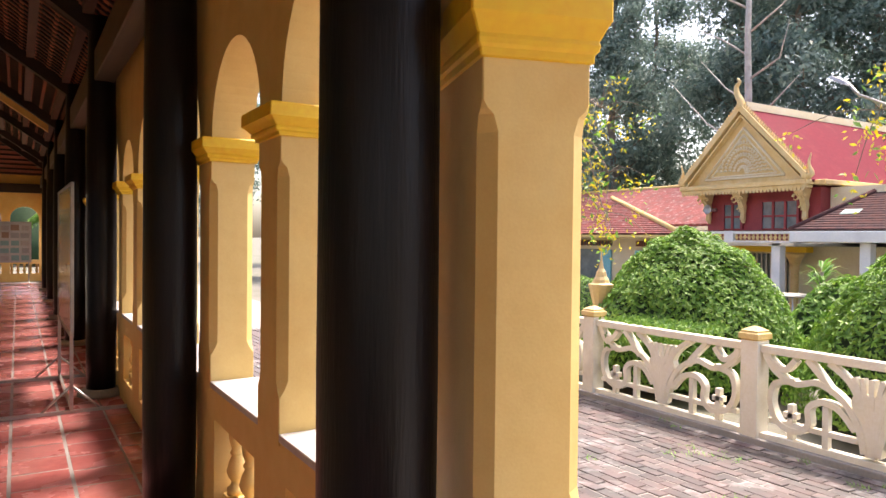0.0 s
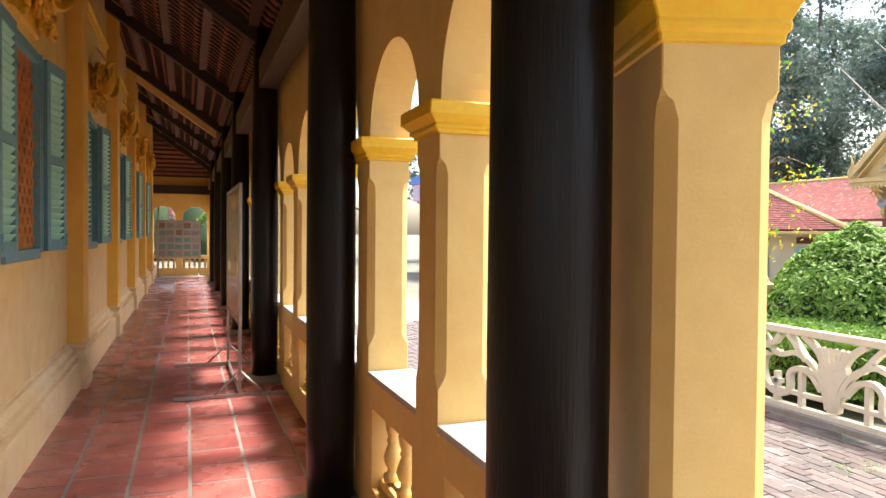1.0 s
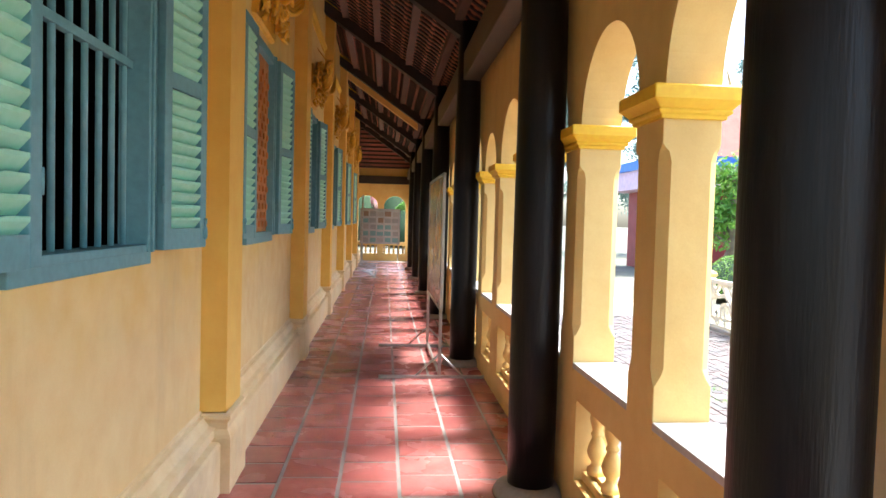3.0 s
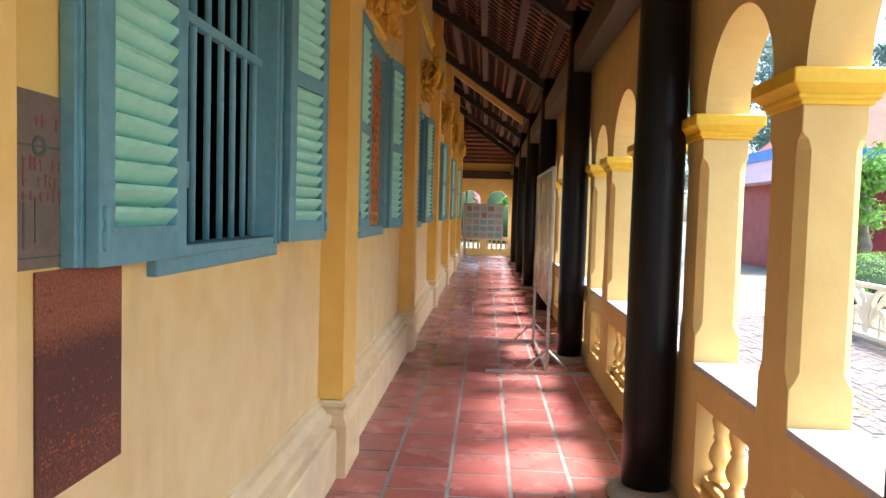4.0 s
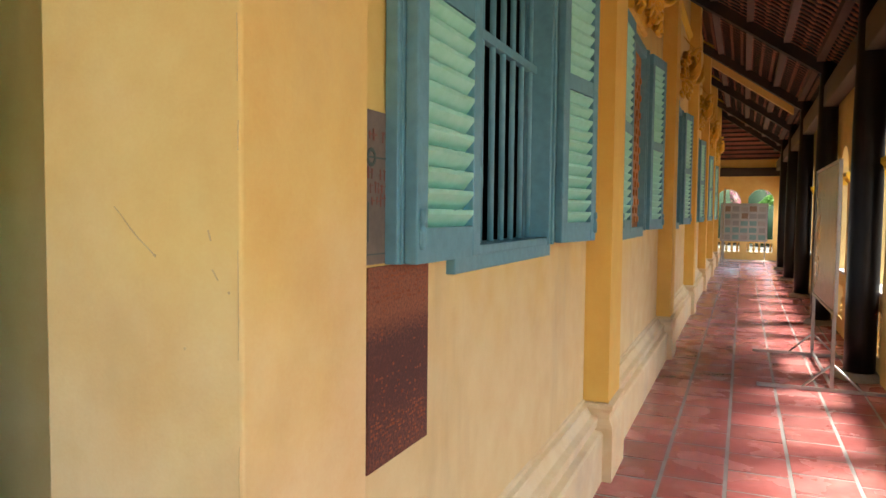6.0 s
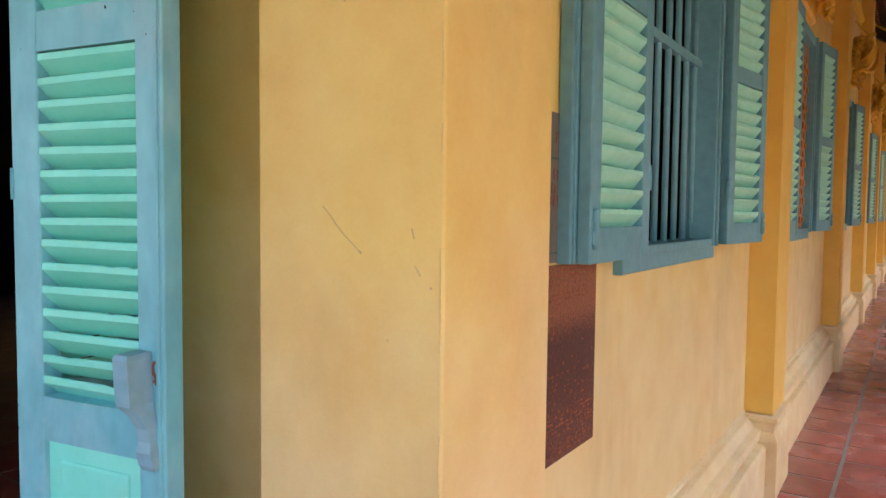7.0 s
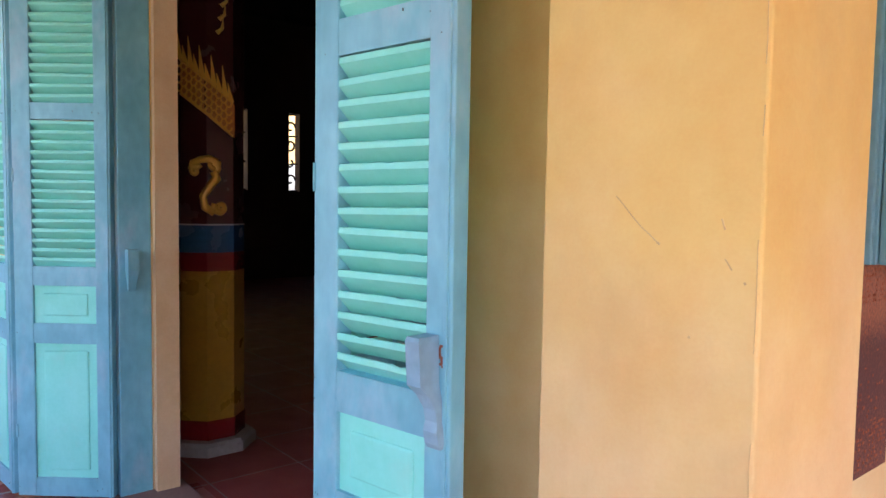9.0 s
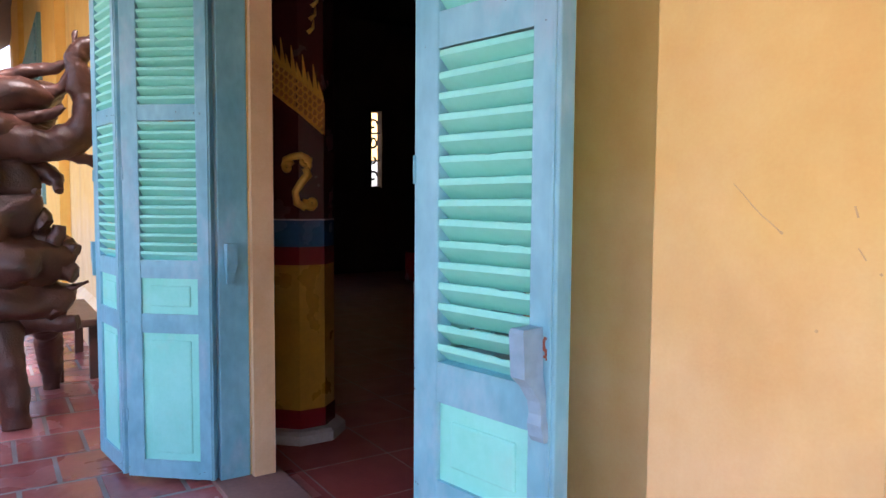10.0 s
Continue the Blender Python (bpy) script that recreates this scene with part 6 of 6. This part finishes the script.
box(b1, TX + 0.2, TX + 0.5, 10.6, 13.6, 1.2, 1.34, 0.01)
part("lintel", b1, OCHRE, root, "ochre lintel over the doorway")
b1 = bmesh.new()
box(b1, TX + 0.56, TX + 0.598, 7.1, 8.2, 0.75, 1.1)
vent = part("vent", b1, PANE, root, "dark louvred vent")
for k in range(6):
    b1 = bmesh.new()
    box(b1, TX + 0.53, TX + 0.558, 7.1, 8.2, 0.77 + k * 0.06, 0.80 + k * 0.06)
    part("vent_slat", b1, WHITE, vent)
# lower roof beside the gable: a hip of dark clay tiles laid in courses
b1 = bmesh.new()
loft(b1, [[(TX - 0.9, 2.5, 1.70), (TX - 0.9, 10.3, 1.70), (TX - 0.9, 10.3, 1.72), (TX - 0.9, 2.5, 1.72)], [(TX + 1.9, 2.5, 3.06), (TX + 1.9, 8.95, 3.06), (TX + 1.9, 8.95, 3.08), (TX + 1.9, 2.5, 3.08)]])
hip = part("side_roof", b1, DARKTILE, root, "dark clay tiled lower roof")
for k in range(24):
    f0, f1 = k / 24, (k + 1.25) / 24
    b1 = bmesh.new()
    loft(b1, [[(TX - 0.9 + 2.8 * f, 2.5, 1.725 + 1.36 * f + lift), (TX - 0.9 + 2.8 * f, 10.3 - 1.35 * f, 1.725 + 1.36 * f + lift), (TX - 0.9 + 2.8 * f, 10.3 - 1.35 * f, 1.745 + 1.36 * f + lift), (TX - 0.9 + 2.8 * f, 2.5, 1.745 + 1.36 * f + lift)] for f, lift in ((f0, 0.022), (f1, 0.0))])
    part("roof_course", b1, DARKTILE, hip)
b1 = bmesh.new()
tube(b1, [(TX - 0.92, 10.32, 1.74), (TX + 1.9, 8.95, 3.14)], 0.07, 7)
tube(b1, [(TX + 1.9, 8.95, 3.12), (TX + 1.9, 2.5, 3.12)], 0.08, 7)
part("hip_tiles", b1, DARKTILE, hip)
b1 = bmesh.new()
loft(b1, [[(TX - 0.2 + dx, y, 2.09 + 0.48 * dx + z) for y, z in ((9.2, 0.0), (9.6, 0.0), (9.6, 0.02), (9.2, 0.02))] for dx in (0.0, 0.22)])
part("roof_patch", b1, PALEGREEN, hip, "pale green sheet patch on the tiles")

# low house with a clay roof
MOSSTILE = surface("lichened_red_tile", (0.22, 0.045, 0.040), (0.13, 0.045, 0.040), 0.95, 3, 25, 0.9, 0.4, (0.42, 0.34, 0.32), 0.7, stain_scale=7)
root = thing("low_house", "low pale house with lichened red tile roofs and blue shutters", "building")
HX = 17.6
b1 = bmesh.new()
box(b1, HX, HX + 6, 14.75, 24, GROUND, 1.66)
part("wall", b1, STUCCO, root)
b1 = bmesh.new()
loft(b1, [[(HX - 0.78, 14.05, 1.60), (HX - 0.78, 24.5, 1.60), (HX - 0.78, 24.5, 1.62), (HX - 0.78, 14.05, 1.62)], [(HX + 2.3, 19.85, 2.94), (HX + 2.3, 24.5, 2.94), (HX + 2.3, 24.5, 2.96), (HX + 2.3, 19.85, 2.96)]])
rf = part("roof", b1, MOSSTILE, root, "lichened red clay tile roof in rows")
for k in range(22):
    f0, f1 = k / 22, (k + 1.2) / 22
    b1 = bmesh.new()
    loft(b1, [[(HX - 0.8 + 3.1 * f, 14.0 + 5.8 * f, 1.63 + 1.34 * f + lift), (HX - 0.8 + 3.1 * f, 24.5, 1.63 + 1.34 * f + lift), (HX - 0.8 + 3.1 * f, 24.5, 1.65 + 1.34 * f + lift), (HX - 0.8 + 3.1 * f, 14.0 + 5.8 * f, 1.65 + 1.34 * f + lift)] for f, lift in ((f0, 0.03), (f1, 0.0))])
    part("roof_course", b1, MOSSTILE, rf)
b1 = bmesh.new()
loft(b1, [[(HX + 1.0, y, 1.9), (HX + 4.6, y, 3.42), (HX + 4.6, y, 3.48), (HX + 1.0, y, 1.98)] for y in (13.2, 24.5)])
part("rear_roof", b1, MOSSTILE, root, "brown-red tile roof behind")
b1 = bmesh.new()
tube(b1, [(HX + 4.6, 13.2, 3.48), (HX + 4.6, 24.5, 3.48)], 0.07, 7)
tube(b1, [(HX - 0.84, 13.95, 1.66), (HX + 2.3, 19.8, 3.02)], 0.085, 7)
part("hip_trim", b1, GOLDCAP, root, "dull ochre ridge and hip capping")
b1 = bmesh.new()
box(b1, HX - 0.82, HX - 0.74, 14.0, 24.5, 1.54, 1.62)
part("eave_trim", b1, GOLDCAP, root, "ochre edge trim")
for ya, yb, blue in ((17.95, 19.1, (17.45, 17.93)), (15.3, 15.78, (15.8, 16.4))):
    # dark sheet laid on the wall, coloured as the shade of the opening
    b1 = bmesh.new()
    box(b1, HX - 0.05, HX + 0.02, ya, yb, 0.05, 1.14)
    w = part("window", b1, PANE, root, "dark sheet for the shade in a window opening")
    b1 = bmesh.new()
    box(b1, HX - 0.09, HX - 0.02, blue[0], blue[1], 0.05, 1.14, 0.006)
    part("shutter", b1, DOORBLUE, w, "blue shutter")
    b1 = bmesh.new()
    box(b1, HX - 0.04, HX + 0.02, min(ya, blue[0]), max(yb, blue[1]), 1.26, 1.44)
    g = part("lattice", b1, CHIP, root, "dark brown lattice over the window")
    for k in range(12):
        b1 = bmesh.new()
        y = min(ya, blue[0]) + (k + 0.5) * (max(yb, blue[1]) - min(ya, blue[0])) / 12
        box(b1, HX - 0.06, HX - 0.041, y - 0.012, y + 0.012, 1.26, 1.44)
        part("lattice_bar", b1, BAREWOOD, g)
# steep pointed roof behind the house
for k in range(9):
    f = k / 9
    b1 = bmesh.new()
    loft(b1, [[(23 + 2 * f - o, 28.5 + 1.7 * f - o, 3.2 + 4.0 * f + dz), (29 - 2 * f + o, 28.5 + 1.7 * f - o, 3.2 + 4.0 * f + dz), (29 - 2 * f + o, 36 - 2 * f + o, 3.2 + 4.0 * f + dz), (23 + 2 * f - o, 36 - 2 * f + o, 3.2 + 4.0 * f + dz)] for o, dz in ((0.06, 0.0), (-0.15, 0.44))])
    part("tower_roof", b1, MOSSTILE, root, "step of a steep red roof")

# pavilion with pointed roof and blue canopy, seen between the pillars
root = thing("pavilion", "pavilion with a pointed red roof above a blue and white canopy", "building")
b1 = bmesh.new()
loft(b1, [[(11.5, 25.5, 4.0), (17.5, 25.5, 4.0), (17.5, 31, 4.0), (11.5, 31, 4.0)], [(14.2, 28, 6.8), (14.8, 28, 6.8), (14.8, 28.6, 6.8), (14.2, 28.6, 6.8)]])
part("roof", b1, ROOFTILE, root, "pointed red tile roof")
b1 = bmesh.new()
tube(b1, curve_points([(14.5, 28.2, 6.7), (14.5, 28.2, 7.3), (14.3, 28.1, 7.8)], 4), [0.12 - 0.012 * k for k in range(9)], 6)
part("finial", b1, GOLDSTUCCO, root)
b1 = bmesh.new()
box(b1, 10.5, 18.5, 24.8, 31.5, 3.65, 4.0)
part("canopy_edge", b1, plain("bright_blue_sheet", (0.04, 0.16, 0.55), 0.5), root, "bright blue canopy edge")
b1 = bmesh.new()
box(b1, 10.6, 18.4, 24.9, 31.4, 2.9, 3.65)
part("canopy_band", b1, plain("pale_banner", (0.62, 0.45, 0.58), 0.6), root, "pale pink and white banner band")
b1 = bmesh.new()
box(b1, 11.5, 17.5, 26, 31, GROUND, 2.9)
part("wall", b1, CRIMWALL, root)

# small urn beside the fence
bm = bmesh.new()
lathe(bm, [(0.12, GROUND), (0.12, 0.30), (0.09, 0.34), (0.07, 0.48), (0.06, 0.54), (0.09, 0.60), (0.155, 0.86), (0.16, 0.90), (0.11, 0.92), (0.10, 0.96), (0.075, 1.00), (0.06, 1.06), (0.035, 1.10), (0.015, 1.20), (0.006, 1.32)], 7.35, 7.34, 10, False)
solid("urn_finial", bm, GOLDSTUCCO, "golden lotus-shaped urn on a post behind the fence", "urn")
# lamp on a pole
GROUTPALE = plain("milky_plastic", (0.42, 0.42, 0.41), 0.4)
root = thing("street_lamp", "grey flat street lamp head on a thin arm", "lamp")
bm = bmesh.new()
tube(bm, [(9.6, 4.2, GROUND), (9.6, 4.2, 2.7), (9.35, 4.75, 2.95), (9.12, 5.10, 3.15), (9.1, 5.19, 3.27)], 0.018, 8)
part("pole", bm, STEEL, root)
bm = bmesh.new()
loft(bm, [[(9.10 - w, y, z - h), (9.10 + w, y, z - h), (9.10 + w * 0.8, y + 0.01, z + h), (9.10 - w * 0.8, y + 0.01, z + h)] for y, z, w, h in ((5.185, 3.275, 0.03, 0.015), (5.21, 3.30, 0.075, 0.022), (5.36, 3.385, 0.085, 0.024), (5.40, 3.40, 0.06, 0.015))])
head = part("lamp_head", bm, STEEL, root, "grey flat lamp head")
bm = bmesh.new()
loft(bm, [[(9.10 - 0.06, y, z), (9.10 + 0.06, y, z), (9.10 + 0.06, y, z - 0.008), (9.10 - 0.06, y, z - 0.008)] for y, z in ((5.225, 3.281), (5.35, 3.352))])
part("lens", bm, GROUTPALE, head, "pale milky lens")

# spiky potted plant and a striped flag in front of the temple
root = thing("spiky_plant", "tall plant with long narrow yellow-green leaves in a pot", "plant")
bm = bmesh.new()
lathe(bm, [(0.18, GROUND), (0.24, 0.05), (0.26, 0.12), (0.22, 0.12)], 14.2, 8.48, 12)
part("pot", bm, CONCRETE, root, "grey round pot")
bm = bmesh.new()
tube(bm, [(14.2, 8.48, 0.05), (14.2, 8.46, 0.9)], [0.05, 0.035], 7)
part("stem", bm, BARK, root)
bm = bmesh.new()
rq = random.Random(6)
for k in range(110):
    a, up = rq.uniform(0, 6.28), rq.uniform(-0.3, 1.1)
    ln = rq.uniform(0.35, 0.6)
    base = Vector((14.2, 8.46, rq.uniform(0.30, 0.98)))
    d = Vector((math.cos(a), math.sin(a), up)).normalized()
    sd = d.cross(Vector((0, 0, 1))).normalized() * 0.028
    tip = base + d * ln - Vector((0, 0, 0.16 * ln))
    mid = base + d * ln * 0.55
    v = [bm.verts.new(base), bm.verts.new(mid + sd), bm.verts.new(tip), bm.verts.new(mid - sd)]
    bm.faces.new(v)
part("crown", bm, LEAF4, root)
root = thing("striped_flag", "small flag with coloured stripes hanging by the temple", "flag")
for k, c in enumerate(((0.05, 0.10, 0.45), (0.70, 0.50, 0.02), (0.55, 0.03, 0.03), (0.75, 0.74, 0.70), (0.70, 0.25, 0.02))):
    bm = bmesh.new()
    box(bm, 15.88, 15.90, 11.03, 11.36, 0.66 + k * 0.07, 0.73 + k * 0.07)
    part("stripe", bm, plain("flag_cloth", c, 0.8), root)
bm = bmesh.new()
tube(bm, [(15.89, 11.39, GROUND), (15.89, 11.39, 1.2)], 0.015, 6)
part("pole", bm, STEEL, root)
# garden table in front of the temple
root = thing("garden_table", "small grey steel garden table in the court", "table")
bm = bmesh.new()
lathe(bm, [(0.40, 0.40), (0.42, 0.415), (0.42, 0.43), (0.40, 0.44)], 13.9, 8.95, 24)
part("tabletop", bm, STEEL, root)
for dx, dy in ((-0.25, -0.25), (-0.25, 0.25), (0.25, -0.25), (0.25, 0.25)):
    bm = bmesh.new()
    tube(bm, [(13.9 + dx, 8.95 + dy, 0.40), (13.9 + dx * 1.2, 8.95 + dy * 1.2, GROUND - 0.012)], 0.016, 6)
    part("leg", bm, STEEL, root)
# horn loudspeaker under the eaves of the temple
bm = bmesh.new()
hx, hy, hz = TX + 0.42, 13.36, 2.32
rings = [(0.0, 0.05), (-0.10, 0.05), (-0.12, 0.035), (-0.22, 0.05), (-0.30, 0.085), (-0.34, 0.125), (-0.35, 0.13), (-0.33, 0.11), (-0.25, 0.05)]
loft(bm, [[(hx + dx, hy + r * math.cos(k * 0.449), hz + r * math.sin(k * 0.449)) for k in range(14)] for dx, r in rings], True, True)
solid("loudspeaker", bm, STEEL, "grey horn loudspeaker fixed to the red temple wall", "loudspeaker")
# overhead cable
root = thing("cable", "thin dark cables lying along the edge of the white canopy", "cable")
for dz in (0.0, 0.07):
    bm = bmesh.new()
    tube(bm, [(TX - 1.27 + dz, 2.6 + k * (12.9 - 2.6) / 12, 1.712 + 0.004 * (k % 2)) for k in range(13)], 0.011, 5)
    part("strand", bm, RAFTER, root)

# ---- court paving bricks and floor tiles ----
BRICKS = surface("grey_paving_brick", (0.062, 0.054, 0.052), (0.120, 0.078, 0.072), 0.62, 4.5, 25, 0.9, 0.4, (0.38, 0.37, 0.36), 0.58, per_object=0.35, stain_scale=2.6)
bm = bmesh.new()
box(bm, 1.95, FX, -6, 30, GROUND - 0.1, GROUND - 0.008)
court = structure("pavement", bm, CONCRETE, "court paved with worn grey-red bricks", "pavement")
rp = random.Random(21)
brk = bmesh.new()
box(brk, -0.048, 0.048, -0.098, 0.098, -0.03, 0.0, 0.006)
brick_me = mesh_of("brick", brk, BRICKS)
rest = bmesh.new()
count = 0
for i in range(42):
    for j in range(62):
        x, y = 2.2 + i * 0.104, 1.6 + j * 0.204 + (0.102 if i % 2 else 0) + 0.006 * noise.noise(Vector((i * 0.9, j * 0.6, 0)))
        if x > FX - 0.12:
            continue
        if 4.2 < x < 6.4 and 3.2 < y < 6.2 and count < 300:
            o = new("brick", brick_me)
            o.parent = court
            o.location = (x, y, GROUND + rp.uniform(-0.006, 0.004))
            o.rotation_euler = (rp.uniform(-0.02, 0.02), rp.uniform(-0.02, 0.02), rp.uniform(-0.03, 0.03))
            count += 1
        else:
            z = GROUND + rp.uniform(-0.006, 0.004)
            vs = [rest.verts.new(p) for p in ((x - 0.046, y - 0.096, z), (x + 0.046, y - 0.096, z), (x + 0.046, y + 0.096, z), (x - 0.046, y + 0.096, z))]
            lo = [rest.verts.new((v.co.x + (0.003 if v.co.x > x else -0.003), v.co.y, z - 0.02)) for v in vs]
            rest.faces.new(vs)
            for k in range(4):
                rest.faces.new((vs[k], vs[(k + 1) % 4], lo[(k + 1) % 4], lo[k]))
ob = part("bricks", rest, BRICKS, court, "worn paving bricks")
ob["kind"] = "stuff"

tuft = bmesh.new()
for k in range(150):
    tx, ty = rp.uniform(3.6, 6.4), rp.uniform(2.0, 8.5)
    if noise.noise(Vector((tx * 1.3, ty * 1.3, 4.0))) < 0.08:
        continue
    for q in range(16):
        a, ln = rp.uniform(0, 6.28), rp.uniform(0.015, 0.05)
        base = Vector((tx + rp.gauss(0, 0.035), ty + rp.gauss(0, 0.035), GROUND - 0.004))
        side = Vector((math.sin(a), -math.cos(a), 0)) * 0.004
        tip = base + Vector((math.cos(a) * ln, math.sin(a) * ln, ln * rp.uniform(0.4, 1.1)))
        tuft.faces.new([tuft.verts.new(base + side), tuft.verts.new(base - side), tuft.verts.new(tip)])
tagged(part("weeds", tuft, LEAF4), "small green weeds between the paving bricks", "weeds", "", "stuff")

floor_ob = bpy.data.objects["floor"]
TW, TL = 0.331, 0.318
tl = bmesh.new()
box(tl, -TW / 2 + 0.0105, TW / 2 - 0.0105, -TL / 2 + 0.0105, TL / 2 - 0.0105, -0.02, 0.0, 0.0025)
tile_me = mesh_of("tile", tl, TILE)
rt2 = random.Random(31)
restt = bmesh.new()
n_t = 0


def lay(x, y, w, l, near):
    if near:
        o = new("tile", tile_me)
        o.parent = floor_ob
        o.location = (x, y, rt2.uniform(-0.0015, 0.0015))
        o.rotation_euler = (rt2.uniform(-0.004, 0.004), rt2.uniform(-0.004, 0.004), rt2.uniform(-0.006, 0.006))
        o.scale = (w / TW, l / TL, 1)
        return 1
    z = rt2.uniform(-0.0015, 0.0015)
    a, b = w / 2 - 0.009, l / 2 - 0.010
    vs = [restt.verts.new(p) for p in ((x - a, y - b, z), (x + a, y - b, z), (x + a, y + b, z), (x - a, y + b, z))]
    lo = [restt.verts.new((v.co.x + (0.004 if v.co.x > x else -0.004), v.co.y + (0.004 if v.co.y > y else -0.004), z - 0.02)) for v in vs]
    restt.faces.new(vs)
    for k in range(4):
        restt.faces.new((vs[k], vs[(k + 1) % 4], lo[(k + 1) % 4], lo[k]))
    return 0


x0 = 0.235 - TW
for i in range(6):
    off = (0.0, 0.09, 0.02, 0.12, 0.05, 0.14)[i]
    xa, xb = x0 + i * TW, x0 + (i + 1) * TW
    if i == 5:
        xb = 1.75
    for j in range(-2, 78):
        y = 0.0 + j * TL + off
        xl = max(xa, -0.09)
        n_t += lay((xl + xb) / 2, y, xb - xl, TL, 3.4 < y < 11.2 and n_t < 170)
FL, FW = 0.425, 0.35
for i in range(31):
    x = -0.09 - (i + 0.5) * FL
    for j in range(-3, 8):
        y = 0.30 + j * FW + (0.17 if i % 2 else 0)
        if y - FW / 2 < 1.60 and y - FW / 2 > -0.75:
            n_t += lay(x, y, FL, FW, -6.6 < x < -2.4 and n_t < 290)
ob = part("tiles", restt, TILE, floor_ob, "red clay floor tiles")
ob["kind"] = "stuff"
